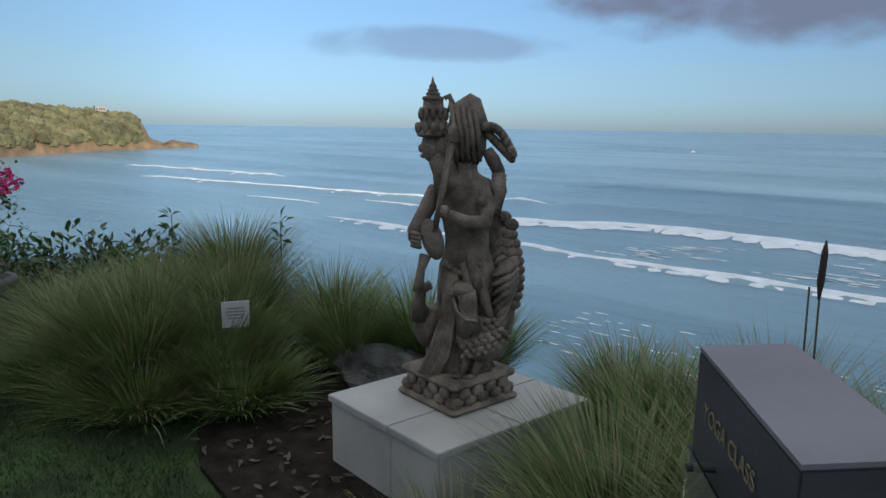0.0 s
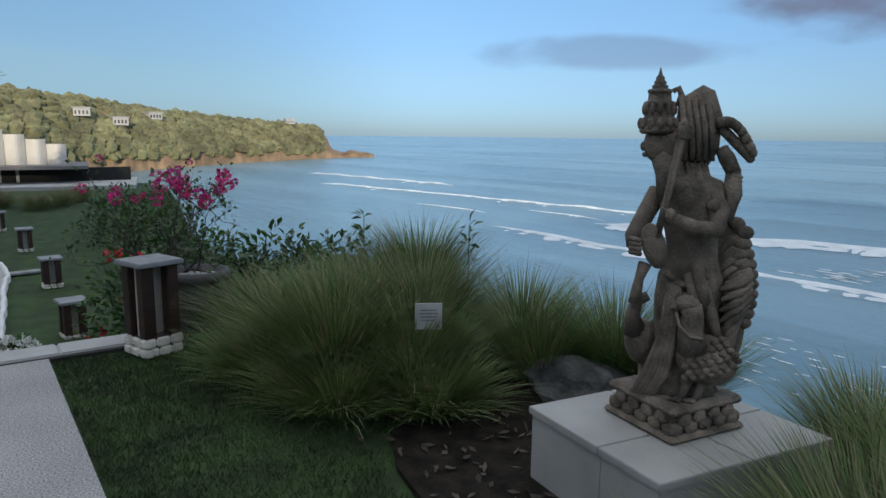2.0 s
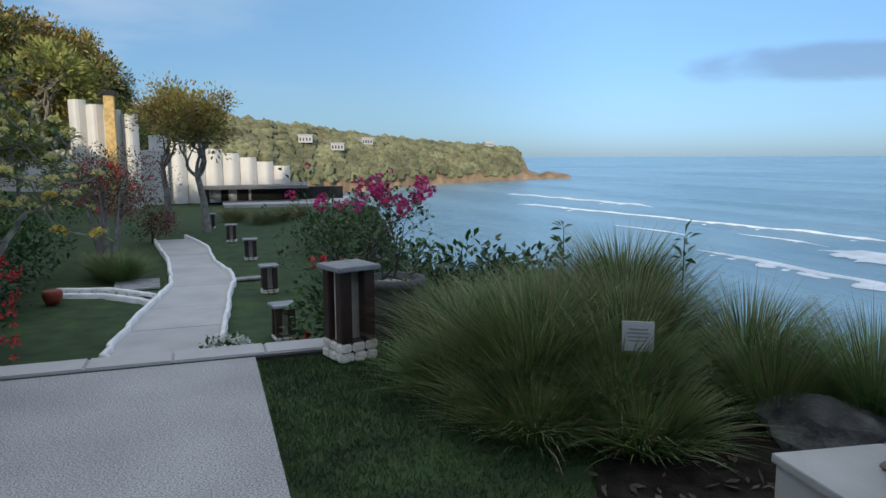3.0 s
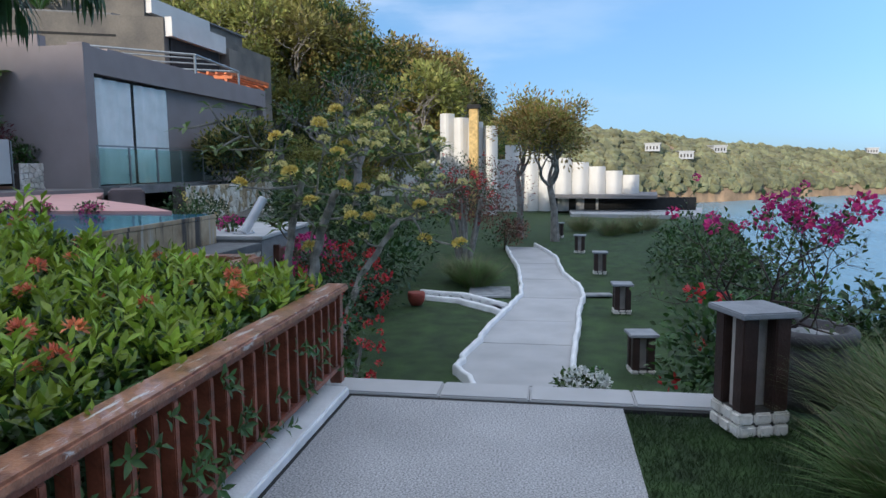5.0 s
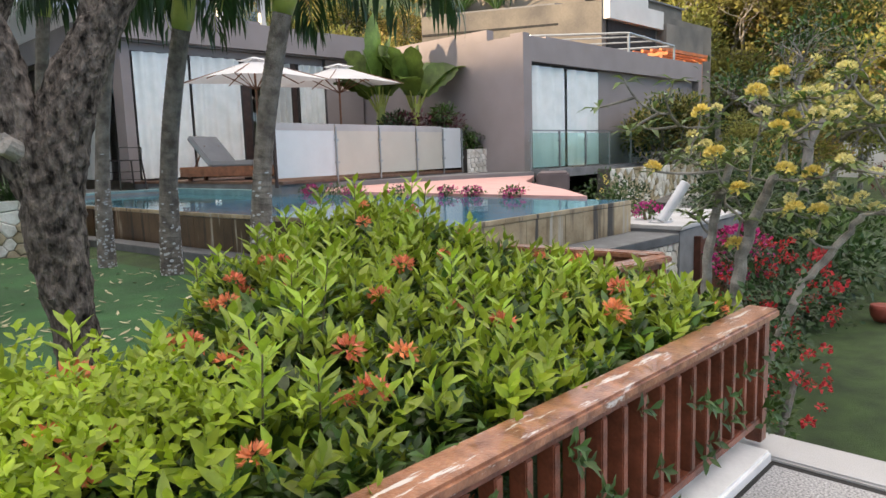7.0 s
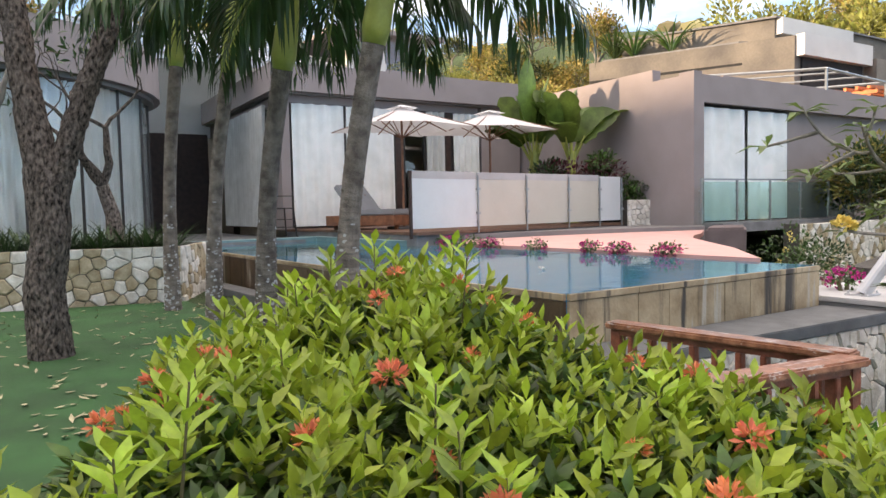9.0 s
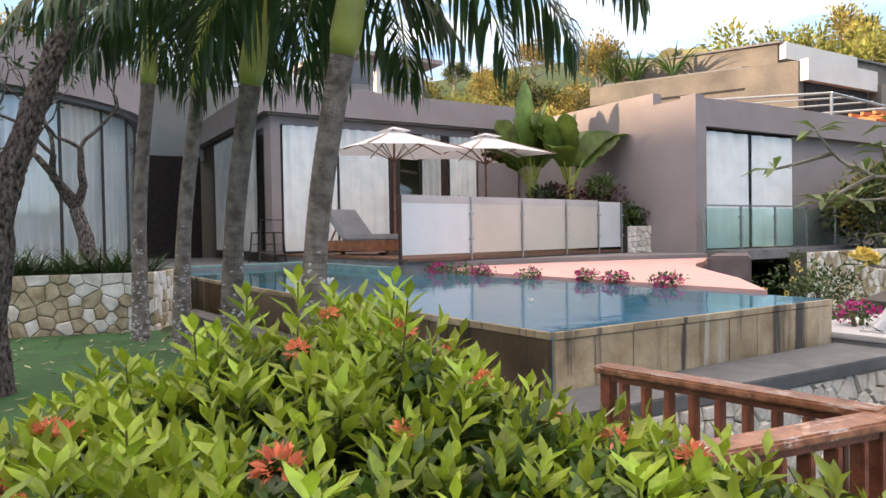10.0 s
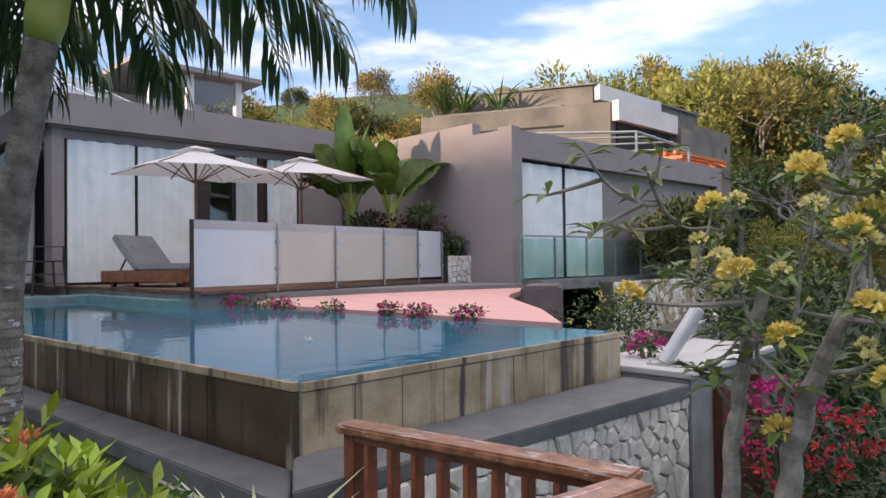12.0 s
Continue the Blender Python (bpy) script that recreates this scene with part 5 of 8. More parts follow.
    ell((-0.180, 0.0, 1.805), (0.016, 0.015, 0.024), 8)
    ell((-0.168, 0.0, 1.765), (0.018, 0.02, 0.014), 8)
    turned(-0.11, 0, [(0.078, 1.865), (0.092, 1.875), (0.092, 1.90), (0.075, 1.905), (0.070, 1.96), (0.066, 2.0), (0.074, 2.005), (0.074, 2.02), (0.056, 2.025), (0.052, 2.06), (0.058, 2.065), (0.056, 2.078), (0.034, 2.085), (0.040, 2.095), (0.026, 2.105), (0.031, 2.115), (0.018, 2.125), (0.022, 2.133), (0.010, 2.15), (0.002, 2.185)], 16)
    for i in range(12):
        a = 2 * math.pi * i / 12
        ell((-0.11 + 0.086 * math.cos(a), 0.086 * math.sin(a), 1.915), (0.018, 0.018, 0.03), 6)
        ell((-0.11 + 0.07 * math.cos(a), 0.07 * math.sin(a), 1.985), (0.014, 0.014, 0.03), 6)
    tub([(-0.05, 0, 2.07), (-0.025, 0.0, 2.085), (-0.01, 0, 2.05), (-0.03, 0, 2.0)], [0.014, 0.016, 0.016, 0.012], 8)
    # hair knot
    tub([(0.05, -0.02, 1.72), (0.07, -0.02, 1.80), (0.075, -0.02, 1.95), (0.06, -0.02, 2.05), (0.045, -0.02, 2.075)], [0.07, 0.10, 0.105, 0.085, 0.05], 14)
    for i in range(5):
        tub([(-0.02 + 0.03 * i, 0.075, 2.05 - 0.01 * i), (0.0 + 0.03 * i, 0.085, 1.9), (0.01 + 0.03 * i, 0.07, 1.74)], [0.012, 0.016, 0.012], 6)
    tub([(0.0, 0.0, 1.80), (-0.03, 0.06, 1.70), (-0.02, 0.09, 1.58), (-0.0, 0.09, 1.5)], [0.03, 0.03, 0.025, 0.015], 8)
    for i in range(6):
        tub([(0.02 + 0.016 * i, 0.05, 1.74), (0.03 + 0.018 * i, 0.10, 1.62), (0.03 + 0.02 * i, 0.115, 1.52)], [0.012, 0.013, 0.008], 6)
    # collar
    for i in range(14):
        a = math.pi * i / 13
        ell((0.04 + 0.13 * math.cos(a), 0.10 * math.sin(a), 1.63 - 0.03 * math.sin(a)), (0.022, 0.02, 0.022), 6)
    # lute: neck, small finial, bowl, tail
    tub([(-0.01, 0.13, 1.92), (-0.012, 0.13, 1.87), (-0.03, 0.14, 1.78), (-0.07, 0.15, 1.58), (-0.11, 0.16, 1.40)], [0.022, 0.026, 0.02, 0.017, 0.017], 10)
    turned(-0.008, 0.13, [(0.030, 1.84), (0.038, 1.85), (0.028, 1.87), (0.034, 1.88), (0.022, 1.90), (0.026, 1.91), (0.006, 1.945)], 10)
    ell((-0.125, 0.15, 1.33), (0.058, 0.055, 0.115), 14, -0.25)
    tub([(-0.165, 0.15, 1.24), (-0.19, 0.14, 1.16), (-0.20, 0.13, 1.10), (-0.205, 0.13, 1.04)], [0.032, 0.022, 0.026, 0.034], 10)
    for i in range(4):
        tub([(-0.02 + 0.004 * i, 0.155, 1.84), (-0.12 + 0.006 * i, 0.205, 1.38)], 0.003, 5)
    # arms
    tub([(0.13, 0.04, 1.60), (0.165, 0.10, 1.50), (0.15, 0.14, 1.42), (0.05, 0.19, 1.43), (-0.04, 0.18, 1.47)], [0.05, 0.048, 0.043, 0.037, 0.028], 12)
    ell((-0.06, 0.18, 1.48), (0.03, 0.03, 0.04), 8)
    for i in range(4):
        tub([(-0.06, 0.19, 1.50 - 0.015 * i), (-0.10, 0.18, 1.52 - 0.018 * i)], 0.010, 6)
    tub([(0.09, -0.03, 1.63), (0.17, 0.0, 1.56), (0.222, 0.02, 1.49), (0.232, 0.03, 1.58), (0.230, 0.03, 1.70)], [0.06, 0.055, 0.052, 0.044, 0.034], 12)
    for z in (1.645, 1.665):
        turned(0.238, 0.03, [(0.032, z - 0.008), (0.038, z), (0.032, z + 0.008)], 12)
    tub([(0.235, 0.03, 1.68), (0.20, 0.04, 1.75), (0.17, 0.05, 1.80)], [0.034, 0.038, 0.03], 10)
    for i in range(15):
        t = i / 14
        ell((0.155 + 0.15 * t, 0.06 + 0.01 * (i % 2), 1.92 - 0.14 * t * t + 0.02 * math.sin(t * 3)), (0.024, 0.026, 0.026), 7)
        ell((0.175 + 0.125 * t, 0.04, 1.89 - 0.13 * t), (0.024, 0.028, 0.028), 7)
    tub([(-0.10, -0.06, 1.58), (-0.17, 0.0, 1.45), (-0.225, 0.06, 1.36), (-0.22, 0.12, 1.33)], [0.05, 0.045, 0.038, 0.035], 10)
    for i in range(4):
        tub([(-0.235, 0.13, 1.36 - 0.022 * i), (-0.19, 0.19, 1.36 - 0.022 * i)], 0.013, 6)
    ell((0.135, 0.14, 1.535), (0.03, 0.02, 0.03), 8)
    # goose in front: body, neck, head, bill, wing scales, legs, feet
    ell((0.13, 0.15, 0.78), (0.145, 0.095, 0.125), 20, 0.35)
    tub([(0.065, 0.18, 0.84), (0.045, 0.20, 0.93), (0.055, 0.20, 1.01), (0.045, 0.20, 1.055)], [0.075, 0.058, 0.05, 0.052], 14)
    ell((0.03, 0.20, 1.065), (0.058, 0.045, 0.043), 12)
    tub([(-0.01, 0.20, 1.06), (-0.045, 0.20, 1.035)], [0.026, 0.010], 8)
    tub([(-0.02, 0.205, 1.02), (-0.005, 0.24, 0.96), (0.04, 0.26, 0.92), (0.10, 0.25, 0.91)], [0.008, 0.010, 0.011, 0.008], 6)
    for row in range(7):
        for i in range(7):
            u = 0.03 + 0.036 * i + 0.018 * (row % 2)
            z = 0.70 + 0.030 * row + 0.012 * i
            d = ((u - 0.13) / 0.15) ** 2 + ((z - 0.78 - 0.3 * (u - 0.13)) / 0.125) ** 2
            if d < 0.9:
                ell((u, 0.15 + 0.095 * math.sqrt(max(0.0, 1 - d)), z), (0.021, 0.010, 0.018), 6)
    for u in (0.03, 0.095):
        tub([(u + 0.02, 0.16, 0.68), (u, 0.18, 0.62), (u - 0.015, 0.19, 0.585)], [0.03, 0.018, 0.018], 8)
        for k in (-1, 0, 1):
            tub([(u - 0.015, 0.19, 0.585), (u - 0.05 + 0.02 * k, 0.215 + 0.01 * k, 0.580)], [0.014, 0.008], 6)
    # tail feathers, row over row
    for row in range(3):
        for i in range(8):
            t = i / 7
            ang = 0.35 + 0.85 * (1 - t)
            L = 0.20 - 0.03 * row
            u0, z0 = 0.19 + 0.02 * row, 0.74 + 0.055 * i + 0.02 * row
            tub([(u0, 0.10 - 0.03 * row, z0), (u0 + L * 0.5 * math.cos(ang), 0.09 - 0.03 * row, z0 + L * 0.5 * math.sin(ang)), (min(0.335, u0 + L * math.cos(ang)), 0.07 - 0.03 * row, z0 + L * math.sin(ang))], [0.012, 0.026, 0.010], 7)
    for i in range(6):
        ell((0.29 + 0.012 * math.sin(i * 1.5), -0.02, 1.13 + 0.052 * i), (0.045, 0.03, 0.038), 9)
        tub([(0.18, -0.02, 1.02 + 0.05 * i), (0.24, -0.02, 1.10 + 0.05 * i), (0.285, -0.02, 1.12 + 0.05 * i)], [0.02, 0.028, 0.02], 7)
    # wing behind the gown, scalloped along its edge
    ell((0.215, -0.05, 1.08), (0.115, 0.05, 0.40), 18, -0.08)
    for i in range(11):
        t = i / 10
        ell((0.265 + 0.075 * math.sin(t * 2.4), -0.045, 1.43 - 0.50 * t), (0.045, 0.035, 0.036), 9)
    # second goose behind
    ell((-0.165, -0.02, 0.80), (0.085, 0.11, 0.12), 16)
    tub([(-0.195, 0.02, 0.86), (-0.212, 0.04, 0.95), (-0.195, 0.05, 1.03), (-0.14, 0.05, 1.06)], [0.06, 0.036, 0.032, 0.024], 12)
    tub([(-0.15, 0, 0.70), (-0.155, 0.02, 0.62), (-0.19, 0.03, 0.585)], [0.03, 0.025, 0.03], 8)
    bmesh.ops.recalc_face_normals(bm, faces=bm.faces[:])
    return tagged(part("stone_statue", bm, M_STATUE, smooth=True), "carved grey stone figure with lute and goose", "statue")


statue()
pl = empty("statue_plinth", label="low square plinth of pale limestone slabs", category="plinth")
PLN = [(-2.60, 3.87), (-1.70, 3.76), (-1.52, 4.79), (-2.44, 4.90)]
part("plinth_core", prism(inset(PLN, 0.02), -0.1, 0.36), M_MORTAR, pl)


def quad_at(u0, u1, v0, v1):
    a, b, c, d = (Vector(q) for q in PLN)
    return [tuple((a * (1 - u) + b * u) * (1 - v) + (d * (1 - u) + c * u) * v) for u, v in ((u0, v0), (u1, v0), (u1, v1), (u0, v1))]


for u0, u1 in ((-0.02, 0.585), (0.592, 1.02)):
    for v0, v1 in ((-0.02, 0.5), (0.506, 1.02)):
        part("top_slab", prism(quad_at(u0, u1, v0, v1), 0.36, 0.40, bevel=0.004), M_PLINTH, pl)
for i in range(4):
    a, b = Vector(PLN[i]), Vector(PLN[(i + 1) % 4])
    d = (b - a).normalized()
    o = Vector((d.y, -d.x))
    L = (b - a).length
    for s0, s1 in ((0.0, 0.6 * L - 0.003), (0.6 * L + 0.003, L)):
        q0, q1 = a + d * s0, a + d * s1
        part("side_slab", prism([tuple(q0 - o * 0.02), tuple(q1 - o * 0.02), tuple(q1 + o * 0.006), tuple(q0 + o * 0.006)], -0.1, 0.358), M_PLINTH, pl)

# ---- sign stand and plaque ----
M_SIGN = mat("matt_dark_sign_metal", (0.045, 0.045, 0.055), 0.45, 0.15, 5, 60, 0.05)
# The top plate has a paler grey than the box.
M_SIGNTOP = mat("paler_grey_sign_top", (0.16, 0.15, 0.17), 0.5, 0.12, 3, 60, 0.05)
M_GOLD = mat("dull_gold_lettering", (0.20, 0.165, 0.10), 0.5, 0.1)
M_ACRYL = glass_mat("clear_acrylic", (0.95, 0.97, 0.97), 0.02)
sg = empty("sign_stand", label="dark sign stand lettered YOGA CLASS with leaflet holder", category="sign")
SA, SD, SB = Vector((-0.305, 3.13)), Vector((0.045, 2.64)), Vector((-0.14, 3.31))
SC = SB + (SD - SA)
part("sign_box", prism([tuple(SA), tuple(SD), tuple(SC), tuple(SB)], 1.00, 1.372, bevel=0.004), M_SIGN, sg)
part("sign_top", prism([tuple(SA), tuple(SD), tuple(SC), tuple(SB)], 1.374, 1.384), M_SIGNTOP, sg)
mid = (SA + SC) / 2
part("sign_leg", box(mid.x - 0.05, mid.x + 0.05, mid.y - 0.05, mid.y + 0.05, -0.05, 1.0), M_SIGN, sg)


def lettering(text, size, m, material, parent):
    cu = bpy.data.curves.new("lettering", "FONT")
    cu.body, cu.size, cu.extrude = text, size, 0.001
    tmp = new("lettering_curve", cu)
    bpy.context.view_layer.update()
    me = bpy.data.meshes.new_from_object(tmp.evaluated_get(bpy.context.evaluated_depsgraph_get()))
    bpy.data.objects.remove(tmp)
    me.materials.clear()
    me.materials.append(material)
    ob = new("lettering", me)
    ob.parent = parent
    ob.matrix_local = m
    return ob


sdv = (SD - SA).normalized()
son = Vector((sdv.y, -sdv.x))
if son.dot(Vector((0.25, 1.5)) - SA) < 0:
    son = -son
org = SA + sdv * 0.09 + son * 0.004
X, Y = Vector((sdv.x, sdv.y, 0)), Vector((0, 0, 1))
Z = X.cross(Y)
mt = Matrix(((X.x, Y.x, Z.x, org.x), (X.y, Y.y, Z.y, org.y), (X.z, Y.z, Z.z, 1.235), (0, 0, 0, 1)))
lettering("YOGA CLASS", 0.058, mt, M_GOLD, sg)
q0, q1 = SA + sdv * 0.16 + son * 0.05, SD + son * 0.05
g = part("leaflet_holder", prism([tuple(q0), tuple(q1), tuple(q1 + son * 0.006), tuple(q0 + son * 0.006)], 0.95, 1.20), M_ACRYL, sg, "clear acrylic sheet on standoffs")
for q in (q0 + sdv * 0.03, q1 - sdv * 0.05):
    part("standoff", tube([(q.x - son.x * 0.05, q.y - son.y * 0.05, 1.16), (q.x + son.x * 0.012, q.y + son.y * 0.012, 1.16)], 0.010, 8), M_DARKFRAME, sg)
pq = empty("garden_plaque", label="small pale grey plaque on a stake in the grass", category="plaque")
QA, QB = Vector((-4.115, 4.09)), Vector((-4.015, 4.26))
qd = (QB - QA).normalized()
qo = Vector((qd.y, -qd.x))
part("plate", prism([tuple(QA), tuple(QB), tuple(QB - qo * 0.012), tuple(QA - qo * 0.012)], 0.42, 0.615), M_SLAB, pq)
for i, (w, z) in enumerate(((0.62, 0.56), (0.7, 0.535), (0.66, 0.51), (0.55, 0.485))):
    a = QA + qd * 0.197 * (1 - w) / 2
    b = a + qd * 0.197 * w
    part("text_bar", prism([tuple(a + qo * 0.001), tuple(b + qo * 0.001), tuple(b + qo * 0.003), tuple(a + qo * 0.003)], z, z + 0.010), M_GREYTILE, pq)
q = (QA + QB) / 2 - qo * 0.03
part("stake", box(q.x - 0.012, q.x + 0.012, q.y - 0.012, q.y + 0.012, -0.1, 0.55), M_STEEL, pq)

# ---- bollard lamps ----
M_CAP = mat("grey_timber_cap", (0.26, 0.27, 0.29), 0.7, 0.2, 5, 60, 0.15)
M_PALEPOST = mat("pale_weathered_post", (0.42, 0.38, 0.34), 0.8, 0.2, 8, 60, 0.2)


def bollard(w, h, base):
    b = empty("bollard_lamp", label="dark timber bollard lamp on a rubble stone base", category="bollard lamp", group="bollard lamps along the path")
    rnd = random.Random(5)
    n = 3
    for row in range(2):
        for s in range(4):
            x = -w / 2
            for i in range(n):
                e = w / n * (1 + 0.25 * (rnd.random() - 0.5)) if i < n - 1 else w / 2 - x
                bm = box(x + 0.004, x + e - 0.004, -w / 2 - 0.012 * rnd.random(), -w / 2 + 0.07, base * row / 2 + 0.003, base * (row + 1) / 2 - 0.003, 0.012)
                bmesh.ops.rotate(bm, verts=bm.verts[:], cent=(0, 0, 0), matrix=Matrix.Rotation(s * math.pi / 2, 3, "Z"))
                part("base_stone", bm, M_RUBBLE, b)
                x += e
    part("base_core", box(-w / 2 + 0.02, w / 2 - 0.02, -w / 2 + 0.02, w / 2 - 0.02, 0, base - 0.002), M_MORTAR, b)
    t = w * 0.30
    for sx in (-1, 1):
        for sy in (-1, 1):
            cx, cy = sx * (w / 2 - t / 2 - 0.01), sy * (w / 2 - t / 2 - 0.01)
            part("timber_post", box(cx - t / 2, cx + t / 2, cy - t / 2, cy + t / 2, base, h - 0.04, 0.008), M_DARKWOOD, b)
    part("lamp_post", box(-w * 0.08, w * 0.08, -w * 0.36, w * 0.36, base, h - 0.041), M_PALEPOST, b, "pale centre post")
    part("cap", box(-w / 2 - 0.03, w / 2 + 0.03, -w / 2 - 0.03, w / 2 + 0.03, h - 0.04, h, 0.008), M_CAP, b)
    return b


big = bollard(0.34, 0.80, 0.16)
big.matrix_world = pose(-6.05, 2.70, -0.02, 0, 0, 18)
big["label"] = "large dark timber bollard lamp on stone base"
small = bollard(0.30, 0.54, 0.08)
small.matrix_world = pose(-10.25, 2.56, -0.95, 0, 0, 8)
for x, y, a in ((-13.75, 2.66, 3), (-18.2, 2.58, 0), (-22.2, 2.26, -5), (-26.5, 1.7, -8)):
    copy_thing(small, pose(x, y, -0.92, 0, 0, a))

# ---- pots ----
M_POT = mat("dark_grey_stone_pot", (0.085, 0.08, 0.085), 0.75, 0.25, 6, 50, 0.3)
pot = empty("stone_pot", pose(-6.55, 3.22, -0.03), label="dark grey stone urn with a thick rim", category="pot")
part("urn", lathe([(0.16, 0), (0.20, 0.06), (0.255, 0.25), (0.26, 0.36), (0.235, 0.45), (0.225, 0.47), (0.30, 0.50), (0.31, 0.55), (0.29, 0.58), (0.24, 0.58), (0.22, 0.52)], 24), M_POT, pot, smooth=True)
part("gravel_fill", lathe([(0.22, 0.50), (0.21, 0.525), (0.1, 0.535)], 16), M_SLAB, pot)
tp = empty("terracotta_pot", pose(-13.9, -1.05, -0.9), label="small red terracotta pot on the lawn", category="pot")
part("pot_body", lathe([(0.10, 0), (0.15, 0.08), (0.17, 0.18), (0.16, 0.24), (0.13, 0.24)], 16), mat("terracotta", (0.30, 0.06, 0.04), 0.7), tp, smooth=True)

# ---- deck furniture ----
M_CANVAS = mat("white_canvas", (0.70, 0.69, 0.70), 0.9, 0.05, 2, 40, 0.05, trans=0.25)
M_TEAK = mat("teak_wood", (0.20, 0.085, 0.045), 0.5, 0.3, 8, 60, 0.15)
M_CUSHION = mat("grey_cushion_fabric", (0.27, 0.27, 0.28), 0.95, 0.08, 3, 90, 0.15)


def umbrella(x, y, top):
    u = empty("parasol", pose(x, y, 1.22), label="open white square parasol on a timber pole", category="parasol", group="parasols on the deck")
    h = top - 1.22
    part("pole", tube([(0, 0, 0), (0, 0, h - 0.02)], 0.028, 10), M_TEAK, u)
    part("finial", lathe([(0.03, h - 0.03), (0.035, h), (0.01, h + 0.06)], 8), M_TEAK, u)
    half, drop = 1.25, 0.48
    bm = bmesh.new()
    n = 8
    apex = bm.verts.new((0, 0, h))
    prev = None
    rim = []
    for i in range(n * 4):
        t = i / n
        s = int(t) % 4
        k = t - int(t)
        c = [(-1, -1), (1, -1), (1, 1), (-1, 1), (-1, -1)]
        rim.append((c[s][0] + (c[s + 1][0] - c[s][0]) * k, c[s][1] + (c[s + 1][1] - c[s][1]) * k))
    rows = [[apex]]
    for f in (0.3, 0.65, 1.0):
        row = []
        for i, (a, b) in enumerate(rim):
            m = max(abs(a), abs(b))
            sag = 0.06 * f * (1 - abs(abs(a) - abs(b)) / m) * -1
            row.append(bm.verts.new((a * half * f, b * half * f, h - drop * f ** 0.9 + sag)))
        rows.append(row)
    for i in range(len(rim)):
        j = (i + 1) % len(rim)
        bm.faces.new((apex, rows[1][i], rows[1][j]))
        for r0, r1 in ((rows[1], rows[2]), (rows[2], rows[3])):
            bm.faces.new((r0[i], r1[i], r1[j], r0[j]))
    can = part("canopy", bm, M_CANVAS, u, smooth=True)
    vb2 = bmesh.new()
    for i in range(4):
        a, b = rim[i * n], rim[(i + 1) % 4 * n]
        vb2.faces.new([vb2.verts.new(v) for v in ((a[0] * 0.3, a[1] * 0.3, h - 0.05), (b[0] * 0.3, b[1] * 0.3, h - 0.05), (0, 0, h + 0.05))])
    part("vent_cap", vb2, M_CANVAS, can)
    for i in range(8):
        a, b = rim[i * n // 2]
        part("rib", tube([(0, 0, h - 0.04), (a * half, b * half, h - drop - 0.05)], 0.014, 6), M_TEAK, u)
        part("strut", tube([(0, 0, h - 0.75), (a * half * 0.5, b * half * 0.5, h - drop * 0.5 - 0.06)], 0.012, 6), M_TEAK, u)
    part("base_plate", box(-0.3, 0.3, -0.3, 0.3, 0, 0.06, 0.01), M_POT, u)
    return u


umbrella(-11.72, -13.85, 4.10)
umbrella(-14.45, -14.1, 4.16)

lo_ = empty("sun_lounger", pose(-11.25, -14.55, 1.22, 0, 0, 118), label="teak sun lounger with grey cushion, back raised", category="sun lounger")
part("frame", box(-1.0, 1.0, -0.58, 0.58, 0.10, 0.34, 0.01), M_TEAK, lo_)
for x in (-0.9, 0.9):
    for y in (-0.32, 0.32):
        part("leg", box(x - 0.04, x + 0.04, y - 0.04, y + 0.04, 0, 0.12), M_TEAK, lo_)
part("mattress", box(-0.15, 1.0, -0.55, 0.55, 0.34, 0.48, 0.03), M_CUSHION, lo_)
bm = box(0, 0.92, -0.55, 0.55, 0, 0.14, 0.03)
bmesh.ops.rotate(bm, verts=bm.verts[:], cent=(0, 0, 0), matrix=Matrix.Rotation(radians(130) * 1, 3, "Y").inverted())
bmesh.ops.translate(bm, verts=bm.verts[:], vec=(-0.08, 0, 0.40))
part("back_cushion", bm, M_CUSHION, lo_)
part("back_support", tube([(-0.75, -0.3, 0.34), (-0.45, -0.3, 0.85)], 0.022, 6), M_TEAK, lo_)
part("back_support", tube([(-0.75, 0.3, 0.34), (-0.45, 0.3, 0.85)], 0.022, 6), M_TEAK, lo_)
stb = empty("side_table", pose(-12.6, -14.2, 1.22), label="small teak side table beside the lounger", category="side table")
part("tabletop", box(-0.25, 0.25, -0.25, 0.25, 0.44, 0.47, 0.006), M_TEAK, stb)
for x in (-0.21, 0.21):
    for y in (-0.21, 0.21):
        part("leg", box(x - 0.02, x + 0.02, y - 0.02, y + 0.02, 0, 0.44), M_TEAK, stb)
stool = empty("towel_stand", pose(-9.62, -16.75, 1.04, 0, 0, 12), label="black metal towel stand by the villa wall", category="towel stand")
stool.scale = (1.7, 1.2, 1.0)
part("shelf", box(-0.2, 0.2, -0.2, 0.2, 0.72, 0.75, 0.01), M_DARKFRAME, stool)
for x in (-0.18, 0.18):
    for y in (-0.18, 0.18):
        part("leg", tube([(x * 1.2, y * 1.2, 0), (x, y, 0.72)], 0.014, 6), M_DARKFRAME, stool)
for x in (-0.18, 0.18):
    part("back_post", tube([(x, 0.18, 0.75), (x, 0.2, 1.05)], 0.012, 6), M_DARKFRAME, stool)
part("back_rail", tube([(-0.18, 0.2, 1.05), (0.18, 0.2, 1.05)], 0.014, 6), M_DARKFRAME, stool)
for z in (0.25, 0.45):
    part("stretcher", tube([(-0.2, -0.2, z), (0.2, -0.2, z)], 0.010, 6), M_DARKFRAME, stool)
    part("stretcher", tube([(-0.2, 0.2, z), (0.2, 0.2, z)], 0.010, 6), M_DARKFRAME, stool)

